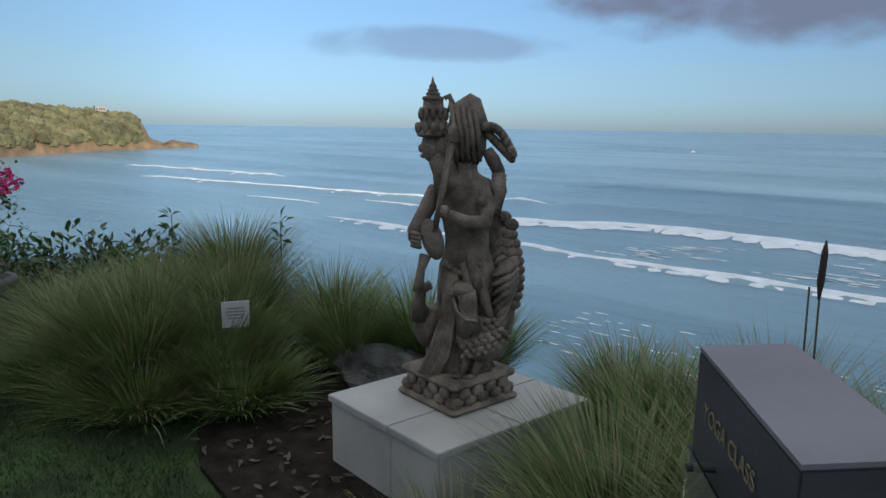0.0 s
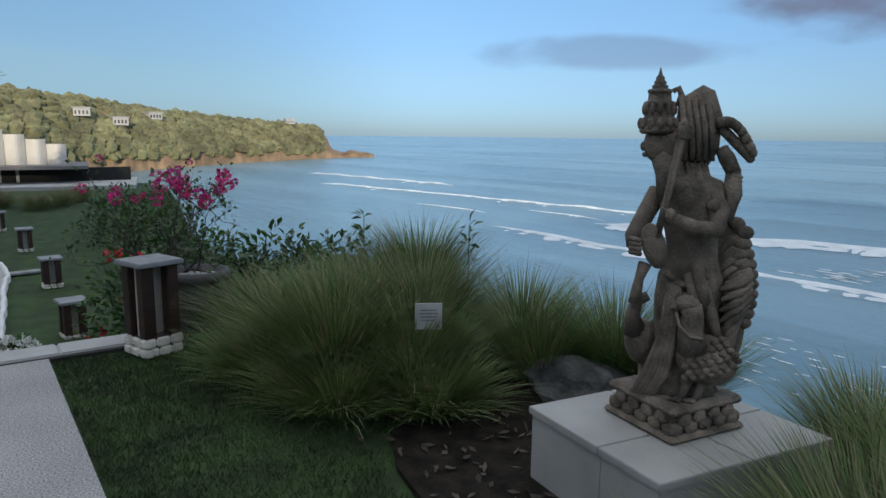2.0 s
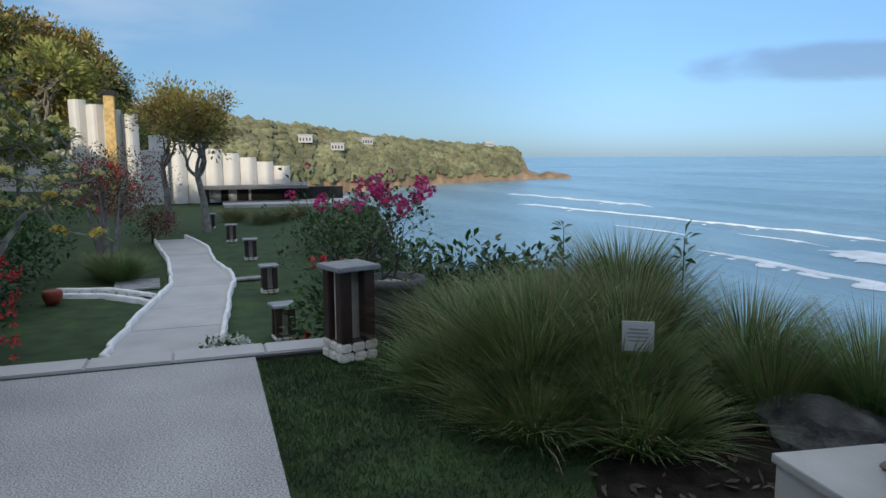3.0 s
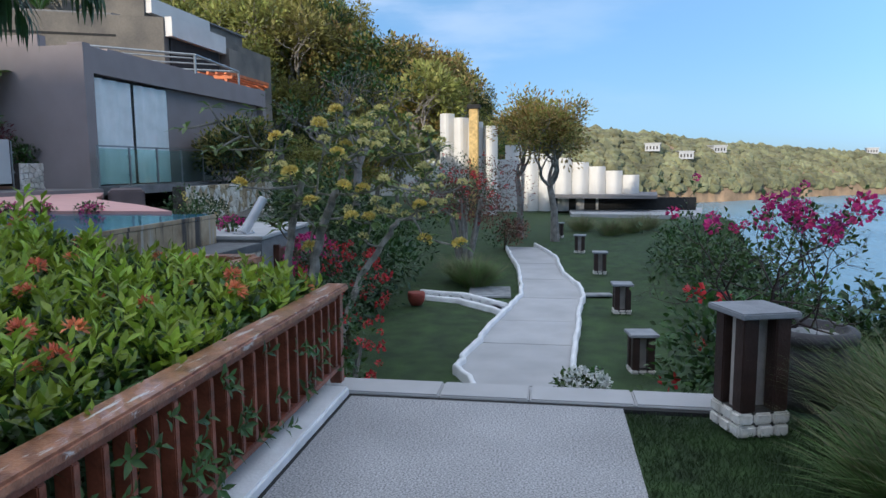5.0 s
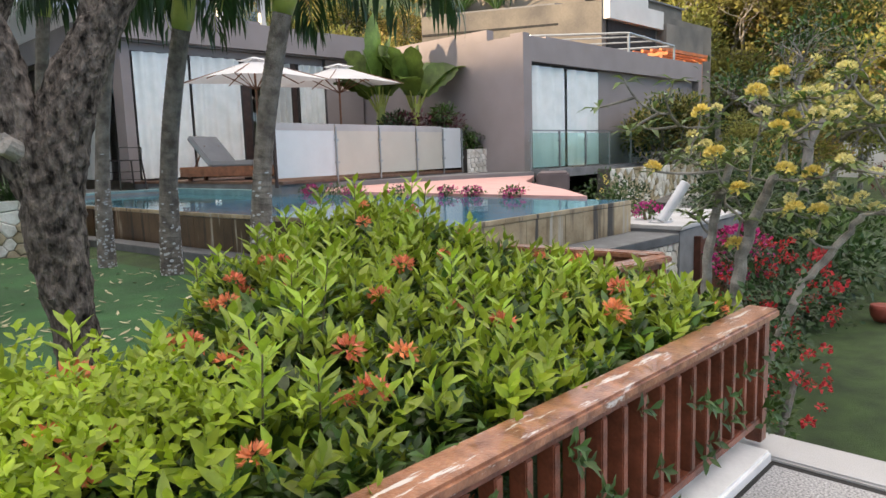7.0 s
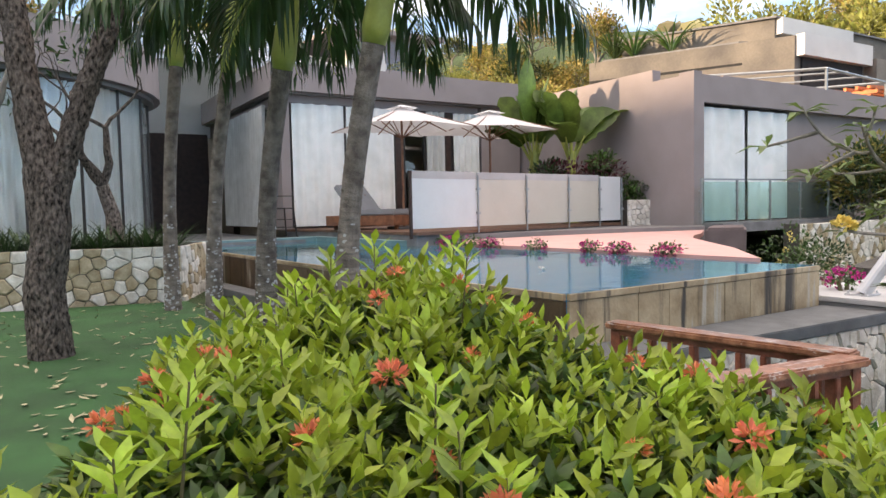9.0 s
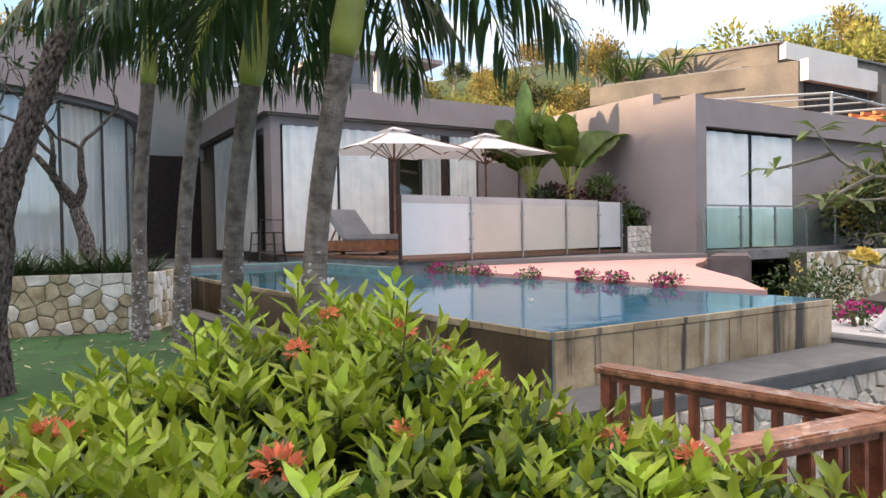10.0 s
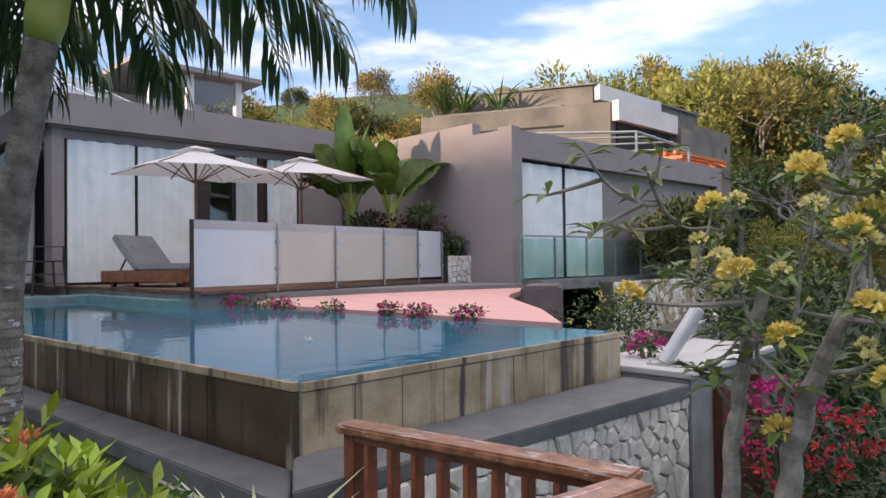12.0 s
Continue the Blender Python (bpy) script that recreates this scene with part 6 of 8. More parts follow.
# ---- plant materials ----
M_LEAF_Y = mat("young_yellow_green_leaf", (0.27, 0.37, 0.035), 0.38, 0.4, 5, 40, 0.05, hue=0.02, trans=0.3)
M_HEDGE_SHADE = mat("hedge_inner_shade", (0.025, 0.05, 0.012), 0.7, 0.4, 6, 40, 0.3)
M_LIME = mat("lime_leaf", (0.34, 0.46, 0.03), 0.4, 0.3, 5, 40, 0.05, trans=0.3)
M_ORANGE_F = mat("orange_red_petal", (0.85, 0.27, 0.13), 0.6, 0.25, 6, 40, 0.05, hue=0.015, trans=0.2)
M_YELLOW_F = mat("yellow_petal", (0.90, 0.70, 0.20), 0.6, 0.2, 6, 40, 0.05, trans=0.25)
M_MAGENTA = mat("magenta_petal", (0.55, 0.03, 0.22), 0.6, 0.3, 6, 40, 0.05, hue=0.03, trans=0.25)
M_RED_F = mat("red_petal", (0.60, 0.04, 0.05), 0.6, 0.3, 6, 40, 0.05, trans=0.25)
M_WHITE_F = mat("white_petal", (0.75, 0.76, 0.72), 0.6, 0.1, 6, 40, 0.05, trans=0.2)
M_GREY_BARK = mat("pale_grey_bark", (0.24, 0.22, 0.20), 0.9, 0.35, 7, 50, 0.6)
M_STEM = mat("green_brown_stem", (0.09, 0.08, 0.04), 0.8, 0.3)
M_PALMTRUNK = mat("ringed_palm_trunk", (0.13, 0.105, 0.09), 0.9, 0.35, 9, 60, 0.6, second=(0.22, 0.19, 0.165))
M_SHAFT = mat("yellow_green_crownshaft", (0.31, 0.35, 0.08), 0.4, 0.2, 3, 40, 0.05)
M_FROND = mat("palm_leaflet", (0.035, 0.075, 0.022), 0.38, 0.4, 4, 40, 0.05, hue=0.02, trans=0.2)
M_GRASS = mat("fountain_grass_green", (0.125, 0.19, 0.055), 0.6, 0.5, 3, 30, 0.0, hue=0.03, trans=0.25)
M_STRAW = mat("fountain_grass_straw", (0.24, 0.22, 0.12), 0.7, 0.4, 3, 30, 0.0, trans=0.25)
M_SHRUB = mat("mid_green_shrub_leaf", (0.055, 0.11, 0.022), 0.45, 0.45, 4, 40, 0.05, hue=0.03, trans=0.25)
M_SHRUB_D = mat("deep_green_shrub_leaf", (0.030, 0.065, 0.018), 0.45, 0.45, 4, 40, 0.05, hue=0.02, trans=0.2)
M_RUSSET = mat("russet_leaf", (0.17, 0.06, 0.045), 0.5, 0.45, 4, 40, 0.05, hue=0.03, trans=0.25)
# Hill leaf colours are brightened and yellowed to carry some of the low sunlight.
M_HILL_A = mat("hill_tree_leaf", (0.23, 0.225, 0.06), 0.6, 0.55, 1.5, 10, 0.05, hue=0.03, trans=0.38)
M_HILL_B = mat("sunlit_hill_tree_leaf", (0.40, 0.30, 0.10), 0.6, 0.5, 1.5, 10, 0.05, hue=0.04, trans=0.38)
M_MUSA = mat("broad_banana_leaf", (0.10, 0.16, 0.03), 0.4, 0.45, 3, 25, 0.1, hue=0.02, trans=0.3)
M_MAROON = mat("maroon_leaf", (0.10, 0.025, 0.035), 0.45, 0.4, 4, 40, 0.05, trans=0.2)


def ball(k, c, r, squash=1.0, shell=0.35):
    """Random places in a round body, more of them towards its skin."""
    d = sphere_dirs(k)
    rr = (RNG.rand(k) ** shell)[:, None]
    return np.array(c) + d * rr * np.array([r, r, r * squash]), d


def leafy(name, c, r, k, L, W, material, parent, squash=0.8, up=0.5, label="", droop=0.3):
    P, d = ball(k, c, r, squash)
    D = d + RNG.normal(size=(k, 3)) * 0.5
    D[:, 2] += up
    N = RNG.normal(size=(k, 3)) * 0.5 + [0, 0, 1]
    s = 0.7 + 0.6 * RNG.rand(k)
    return tagged(blades(name, P, D, N, L * s, W * s, material, parent, label, droop), kind="stuff")


def petal_ball(name, k, r, L, W, material, squash=0.8, half=True):
    d = sphere_dirs(k)
    if half:
        d[:, 2] = np.abs(d[:, 2]) - 0.15
    P = d * r * np.array([1, 1, squash]) * 0.55
    return blades(name, P, d + RNG.normal(size=(k, 3)) * 0.3, RNG.normal(size=(k, 3)), np.full(k, L), np.full(k, W), material, None, "", 0.2, 0.55)


def scatter_flowers(proto, root, places, smin=0.8, smax=1.2, name="flower_head"):
    """Flower heads on a plant, each a part that shares one mesh."""
    for i, p in enumerate(places):
        ob = proto if i == 0 else new(name, proto.data)
        ob.name = name
        ob.parent = root
        ob.location = p
        s = random.uniform(smin, smax)
        ob.scale = (s, s, s)
        ob.rotation_euler = (random.uniform(-0.4, 0.4), random.uniform(-0.4, 0.4), random.uniform(0, 6.28))


# ---- clipped flowering hedge behind the railing ----
HX0, HX1 = -6.50, -1.7


def hedge_top(x, y):
    t = -0.32 - y
    z = 0.77 + 0.22 * min(1, t / 1.1) + 0.27 * math.exp(-((x + 5.4) / 0.65) ** 2 - ((y + 2.4) / 0.75) ** 2) - 0.30 * smooth_step(-5.7, -6.5, x) * smooth_step(-0.9, -1.8, y) + 0.06 * noise.noise((x * 1.7, y * 1.7, 3)) + 0.05 * noise.noise((x * 5, y * 5, 8))
    back = -2.75 + 0.3 * noise.noise((x * 0.8, 1, 1)) + 1.1 * smooth_step(-4.45, -3.9, x)
    z -= 0.75 * max(0, back + 0.5 - y) ** 1.5
    return z - 0.35 * max(0, HX0 + 0.35 - x), back


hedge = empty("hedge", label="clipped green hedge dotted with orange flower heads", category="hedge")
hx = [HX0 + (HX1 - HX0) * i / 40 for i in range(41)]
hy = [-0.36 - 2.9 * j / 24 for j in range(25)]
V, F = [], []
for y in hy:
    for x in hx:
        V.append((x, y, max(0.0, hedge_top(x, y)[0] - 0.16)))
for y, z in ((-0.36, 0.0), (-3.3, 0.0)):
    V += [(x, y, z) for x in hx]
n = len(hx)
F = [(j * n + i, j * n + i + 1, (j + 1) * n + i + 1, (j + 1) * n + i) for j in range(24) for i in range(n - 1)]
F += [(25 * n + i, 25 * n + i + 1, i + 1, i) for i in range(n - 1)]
# Plain sheet below the leaves; its dark green paints the shade between them.
limb_mesh("inner_foliage", V, F, M_HEDGE_SHADE, hedge, "dark green sheet for the shaded inside of the hedge")


def shoots(count, place, leaf, wid, per, rise, spread_):
    P, D, N, L, W = [], [], [], [], []
    for _ in range(count):
        p, ax = place()
        ax = ax / np.linalg.norm(ax)
        h = rise * (0.6 + 0.8 * random.random())
        a0 = random.uniform(0, 6.28)
        e1 = np.cross(ax, [0.3, 0.9, 0.1]); e1 /= np.linalg.norm(e1)
        e2 = np.cross(ax, e1)
        for k in range(per):
            f = k / per
            a = a0 + k * 2.4
            out = e1 * math.cos(a) + e2 * math.sin(a)
            tilt = spread_ * (1 - 0.55 * f)
            d = out * tilt + ax * (1 - 0.45 * tilt)
            P.append(p + ax * h * f); D.append(d); N.append(ax - out * 0.4)
            s = (1 - 0.35 * f) * random.uniform(0.75, 1.2)
            L.append(leaf * s); W.append(wid * s)
    return P, D, N, L, W


def top_place():
    while True:
        x, y = random.uniform(HX0 - 0.05, HX1), random.uniform(-3.45, -0.30)
        z, back = hedge_top(x, y)
        if z > 0.25:
            break
    return np.array([x, y, z - random.uniform(0.03, 0.2)]), np.array([random.gauss(0, 0.35), random.gauss(0.12, 0.35), 1.0])


def side_place():
    x, z = random.uniform(HX0, HX1), random.uniform(0.12, 0.72)
    return np.array([x, -0.36 - 0.04 * random.random(), z]), np.array([random.gauss(0, 0.4), 0.7, random.gauss(0.4, 0.3)])


def west_place():
    y, z = random.uniform(-2.9, -0.35), random.uniform(-0.2, 0.8)
    return np.array([HX0 + 0.05, y, z]), np.array([-0.8, random.gauss(0, 0.4), 0.5])


random.seed(21)
a = shoots(3000, top_place, 0.128, 0.050, 8, 0.10, 0.95)
tagged(blades("leaves", *a, M_LEAF, hedge, "", 0.22, 0.5), kind="stuff")


def young_place():
    """Young shoots are fewer along the walk's near stretch."""
    while True:
        q = top_place()
        if q[0][0] < -4.4 or random.random() < 0.45:
            return q


a = shoots(1150, young_place, 0.122, 0.047, 8, 0.16, 0.7)
a = ([p + np.array([0, 0, 0.06]) for p in a[0]], *a[1:])
tagged(blades("young_leaves", *a, M_LEAF_Y, hedge, "bright yellow-green young leaves", 0.15, 0.5), kind="stuff")
a = shoots(420, side_place, 0.085, 0.032, 6, 0.08, 0.9)
tagged(blades("side_leaves", *a, M_SHRUB, hedge, "", 0.25, 0.5), kind="stuff")
a = shoots(420, west_place, 0.095, 0.035, 7, 0.08, 0.9)
tagged(blades("side_leaves", *a, M_LEAF, hedge, "", 0.25, 0.5), kind="stuff")
# a few shoots that stand up above the rest
tall = [(-4.62, -1.55), (-4.95, -2.55), (-5.25, -2.2), (-4.45, -2.75), (-3.9, -2.3), (-5.75, -2.6), (-4.2, -1.2), (-5.5, -1.9), (-6.0, -2.1), (-3.6, -1.6)]
tall += [(random.uniform(-6.2, -4.5), random.uniform(-3.0, -1.9)) for _ in range(26)] + [(random.uniform(-6.3, -3.2), random.uniform(-1.6, -0.6)) for _ in range(14)]
P, D, N, L, W = [], [], [], [], []
for x, y in tall:
    z = hedge_top(x, y)[0]
    h = random.uniform(0.14, 0.32)
    lean = np.array([random.gauss(0, 0.12), random.gauss(0, 0.12), 1.0])
    part("shoot", tube([(x, y, z - 0.2), tuple(np.array([x, y, z]) + lean * h)], [0.006, 0.003], 5), M_STEM, hedge)
    for k in range(12):
        f = 0.25 + 0.75 * k / 11
        a_ = k * 2.4
        P.append(np.array([x, y, z]) + lean * h * f); D.append([math.cos(a_) * 0.8, math.sin(a_) * 0.8, 0.35 + 0.7 * f]); N.append([0, 0, 1])
        L.append(0.15 * (1.1 - 0.4 * f)); W.append(0.056 * (1.1 - 0.4 * f))
tagged(blades("shoot_leaves", P, D, N, L, W, M_LEAF_Y, hedge, "", 0.1, 0.5), kind="stuff")
ixora = petal_ball("flower_head", 46, 0.045, 0.042, 0.014, M_ORANGE_F)
spots = []
while len(spots) < 62:
    x, y = random.uniform(HX0, HX1), random.uniform(-3.1, -0.35)
    z = hedge_top(x, y)[0]
    if z > 0.5:
        spots.append((x, y, z + random.uniform(0.04, 0.13)))
for i in range(9):
    spots.append((random.uniform(-6.3, -3.2), -0.33, random.uniform(0.25, 0.68)))
scatter_flowers(ixora, hedge, spots, 0.7, 1.25)
# vine leaves that poke through the slats
a = shoots(46, lambda: (np.array([random.uniform(-6.4, -3.4), -0.10, random.uniform(0.15, 0.7)]), np.array([random.gauss(0, 0.3), 0.8, 0.3])), 0.085, 0.034, 6, 0.07, 0.9)
tagged(blades("vine_leaves", *a, M_SHRUB, hedge, "", 0.3, 0.5), kind="stuff")

lime = empty("lime_shrub", label="small lime-green leaved shrub in the hedge", category="shrub")
for cx, cy in ((-3.35, -0.75), (-2.9, -0.6), (-3.05, -1.0)):
    def lime_place(cx=cx, cy=cy):
        q = np.random.normal(size=3) * [0.16, 0.14, 0.06]
        return np.array([cx, cy, 0.98]) + q, np.array([random.gauss(0, 0.4), random.gauss(0.2, 0.4), 1.0])
    a = shoots(95, lime_place, 0.055, 0.03, 7, 0.10, 0.9)
    tagged(blades("foliage", *a, M_LIME, lime, "", 0.15, 0.5), kind="stuff")
    part("stem", tube([(cx, cy, 0.0), (cx, cy, 0.95)], [0.012, 0.006], 6), M_STEM, lime)

# ---- fountain grass ----
def grass_clump(x, y, z, k, h, spread_, straw=0.17, label="tall clump of arching fountain grass"):
    root = empty("grass_clump", pose(x, y, z), label=label, category="grass clump", group="fountain grass")
    for nm, kk, m, hh in (("blade_mass", int(k * (1 - straw)), M_GRASS, h), ("dry_blade_mass", int(k * straw), M_STRAW, h * 1.12)):
        a = RNG.rand(kk) * 2 * math.pi
        r = RNG.rand(kk) ** 0.7 * spread_ * 0.30
        P = np.stack([r * np.cos(a), r * np.sin(a), np.zeros(kk) - 0.03], 1)
        out = 0.10 + 0.75 * RNG.rand(kk) ** 1.3 * (spread_ / h)
        D = np.stack([np.cos(a) * out, np.sin(a) * out, np.ones(kk)], 1) + RNG.normal(size=(kk, 3)) * 0.10
        N = np.stack([-np.cos(a), -np.sin(a), np.full(kk, 0.2)], 1)
        L = hh * (0.55 + 0.55 * RNG.rand(kk)) * np.sqrt(1 + out ** 2) * 0.95
        tagged(blades(nm, P, D, -N * -1, L, np.full(kk, 0.0075), m, root, "", 0.34 * 1.0, 0.4), kind="stuff")
    return root


for x, y, k, h, s in ((-4.75, 3.75, 3600, 0.85, 0.95), (-5.35, 4.15, 3000, 0.85, 0.9), (-4.25, 4.15, 2400, 0.72, 0.75), (-5.0, 4.75, 2600, 0.95, 0.85), (-5.9, 4.75, 2200, 0.85, 0.8),
                      (-5.75, 3.65, 2400, 0.75, 0.8), (-6.0, 5.35, 1700, 1.10, 0.6), (-3.75, 5.0, 1200, 0.75, 0.6), (-3.4, 5.45, 1200, 0.80, 0.6), (-2.9, 5.6, 1100, 0.65, 0.6), (-4.3, 5.3, 1200, 0.8, 0.6), (-4.05, 3.45, 2000, 0.55, 0.75), (-3.7, 3.95, 1700, 0.5, 0.7), (-4.9, 3.25, 2000, 0.55, 0.7)):
    grass_clump(x, y, -0.03, k, h, s)
for x, y, k, h, s in ((-1.05, 4.25, 1500, 0.70, 0.6), (-0.75, 3.80, 1700, 0.72, 0.65), (-0.45, 4.5, 1500, 0.85, 0.6), (-1.15, 5.1, 1400, 0.75, 0.6), (-0.15, 4.0, 1400, 0.85, 0.6), (0.15, 4.6, 1400, 0.95, 0.6), (-0.65, 5.3, 1300, 0.85, 0.6), (0.5, 4.1, 1200, 0.95, 0.6), (-1.6, 5.5, 1200, 0.62, 0.6), (0.7, 4.9, 1100, 0.9, 0.6), (-1.25, 3.35, 1000, 0.5, 0.5)):
    grass_clump(x, y, -0.03, k, h, s, 0.2)
spk = empty("grass_spike", pose(-0.36, 4.58, 0.0), label="dark seed spike standing above the grass", category="grass spike")
part("stalk", tube([(0, 0, 0), (0.01, 0, 0.8), (0.0, 0.0, 1.3)], [0.006, 0.005, 0.004], 5), M_STEM, spk)
part("seed_head", tube([(0, 0, 1.22), (0.0, 0, 1.3), (0.003, 0, 1.42), (0.004, 0, 1.47)], [0.005, 0.015, 0.013, 0.003], 7), M_DARKWOOD, spk)
part("side_stalk", tube([(0, 0, 0.2), (-0.03, -0.01, 0.9), (-0.04, 0, 1.27)], [0.006, 0.005, 0.004], 5), M_STEM, spk)

# bed of mulch round the plinth, dead leaves on it
bed = tagged(part("mulch_bed", prism([(-3.55, 3.55), (-3.1, 3.32), (-2.5, 3.2), (-1.3, 3.25), (-0.2, 3.6), (0.8, 3.8), (0.8, 5.6), (-4.2, 5.7), (-4.0, 4.4)], -0.1, 0.0), M_SAND), "dark mulch bed strewn with dead leaves", "garden bed", kind="structure")
k = 260
P = np.stack([-3.5 + 1.9 * RNG.rand(k), 3.3 + 2.1 * RNG.rand(k), np.full(k, 0.012)], 1)
litter = blades("leaf_litter", P, np.stack([RNG.normal(size=k), RNG.normal(size=k), 0.15 * RNG.rand(k)], 1), np.tile([0, 0, 1.0], (k, 1)) + RNG.normal(size=(k, 3)) * 0.3, 0.05 + 0.05 * RNG.rand(k), 0.02 + 0.02 * RNG.rand(k), mat("dead_leaf", (0.07, 0.056, 0.044), 0.8, 0.6, 6, 40), None, "", -0.1, 0.5)
tagged(litter, "dry brown leaves lying on the mulch", "leaf litter", kind="stuff")
bm = bmesh.new()
for q in bmesh.ops.create_icosphere(bm, subdivisions=3, radius=1)["verts"]:
    s = 1 + 0.35 * noise.noise(q.co * 1.4)
    q.co = Vector((-3.25 + q.co.x * 0.42 * s, 4.95 + q.co.y * 0.30 * s, 0.05 + q.co.z * 0.22 * s))
tagged(part("boulder", bm, mat("dark_lichened_rock", (0.035, 0.035, 0.035), 0.9, 0.6, 5, 30, 0.8, second=(0.11, 0.11, 0.105))), "dark rock with pale lichen patches", "boulder")

# short lawn blades close to the walk
k = 44000
P = np.stack([-6.2 + 6.6 * RNG.rand(k), 1.95 + 1.9 * RNG.rand(k) ** 1.1, np.full(k, -0.035)], 1)
edge = 3.22 + 0.10 * np.sin(P[:, 0] * 5.1) + 0.06 * np.sin(P[:, 0] * 13.0) + 0.12 * RNG.rand(k) + 0.35 * np.clip(P[:, 0] + 1.2, 0, 2) ** 1.2
keep = ~((P[:, 1] > edge) & (P[:, 0] > -3.55)) & ~((P[:, 0] + 5) ** 2 + (P[:, 1] - 4) ** 2 < 0.8)
P = P[keep]; k = len(P)
tagged(blades("lawn_grass", P, np.stack([RNG.normal(size=k) * 0.5, RNG.normal(size=k) * 0.5, np.ones(k)], 1), RNG.normal(size=(k, 3)), 0.03 + 0.03 * RNG.rand(k), np.full(k, 0.006), M_LAWN, None, "", 0.3), "short mown lawn grass beside the walkway", "lawn", kind="stuff")
tagged(part("turf_lawn", prism([(-2.2, -3.3), (-6.55, -3.4), (-6.35, -7), (-6.1, -10.7), (-3.2, -11.4), (-1.0, -11.4)], 0.1, 0.318), M_TURF), "bright green turf under the palms", "lawn", kind="structure")
k = 330
P = np.stack([-3.0 - 3.2 * RNG.rand(k), -4.2 - 6.5 * RNG.rand(k) ** 1.2, np.full(k, 0.326)], 1)
tagged(blades("fallen_leaves", P, np.stack([RNG.normal(size=k), RNG.normal(size=k), 0.1 * RNG.rand(k)], 1), np.tile([0, 0, 1.0], (k, 1)), 0.07 + 0.07 * RNG.rand(k), 0.025 + 0.02 * RNG.rand(k), mat("fallen_leaf", (0.42, 0.38, 0.24), 0.8, 0.4, 6, 40), None, "", -0.15, 0.5), "pale dry leaves fallen on the turf", "fallen leaves", kind="stuff")

# ---- woody plants ----
def limbs(bm, start, direction, length, radius, depth, rnd, tips, kids=3, wander=0.25, shrink=0.68, up=0.1, seg=6, nodes=None):
    """A branch that wanders, then splits; its ends are gathered in tips."""
    p, d = Vector(start), Vector(direction).normalized()
    pts, rad = [p.copy()], [radius]
    n = 5
    for i in range(n):
        d = (d + Vector((rnd.gauss(0, wander), rnd.gauss(0, wander), rnd.gauss(up, wander)))).normalized()
        p = p + d * length / n
        pts.append(p.copy()); rad.append(radius * (1 - 0.4 * (i + 1) / n))
    tube(pts, rad, seg, bm)
    if nodes is not None:
        nodes += pts[2:]
    if depth == 0:
        tips.append((p, d))
        return
    for i in range(kids):
        s = Vector((rnd.gauss(0, 1), rnd.gauss(0, 1), rnd.gauss(0.2, 0.6))).normalized()
        limbs(bm, pts[-1 if i < 2 else rnd.choice((3, 4))], d * 0.75 + s * 0.75, length * shrink * rnd.uniform(0.8, 1.2), rad[-1] * 0.8, depth - 1, rnd, tips, kids, wander, shrink, up, max(4, seg - 1), nodes)


def tuft(tips, per, r, L, W, up=0.3):
    P, D, N = [], [], []
    for p, d in tips:
        q = sphere_dirs(per)
        P.append(np.array(p) + q * r * (RNG.rand(per, 1) ** 0.5)); D.append(q + np.array(d) * 0.6 + [0, 0, up]); N.append(RNG.normal(size=(per, 3)) * 0.5 + [0, 0, 1])
    P, D, N = np.concatenate(P), np.concatenate(D), np.concatenate(N)
    s = 0.7 + 0.6 * RNG.rand(len(P))
    return P, D, N, L * s, W * s


def tree(name, trunk_pts, trunk_r, first, length, depth, seed, bark, leafmats, per, r, L, W, label, category="tree", kids=3, wander=0.25, shrink=0.68, up=0.1):
    rnd = random.Random(seed)
    root = empty(name, label=label, category=category)
    bm = bmesh.new()
    n = len(trunk_pts)
    tube(trunk_pts, [trunk_r * (1.25 if i == 0 else 1 - 0.4 * i / n) for i in range(n)], 12, bm)
    for q in bm.verts:
        q.co += Vector((1, 1, 0)) * 0.12 * trunk_r * noise.noise(q.co * 6)
    part("trunk", bm, bark, root)
    bb = bmesh.new()
    tips = []
    for d in first:
        limbs(bb, trunk_pts[-1], d, length, trunk_r * 0.55, depth, rnd, tips, kids, wander, shrink, up)
    part("branch_work", bb, bark, root)
    if per:
        k = len(leafmats)
        for i, m in enumerate(leafmats):
            t = tips[i::k]
            if t:
                tagged(blades("crown" if i == 0 else "crown_patch", *tuft(t, per, r, L, W), m, root, "", 0.25, 0.5), kind="stuff")
    return root, tips


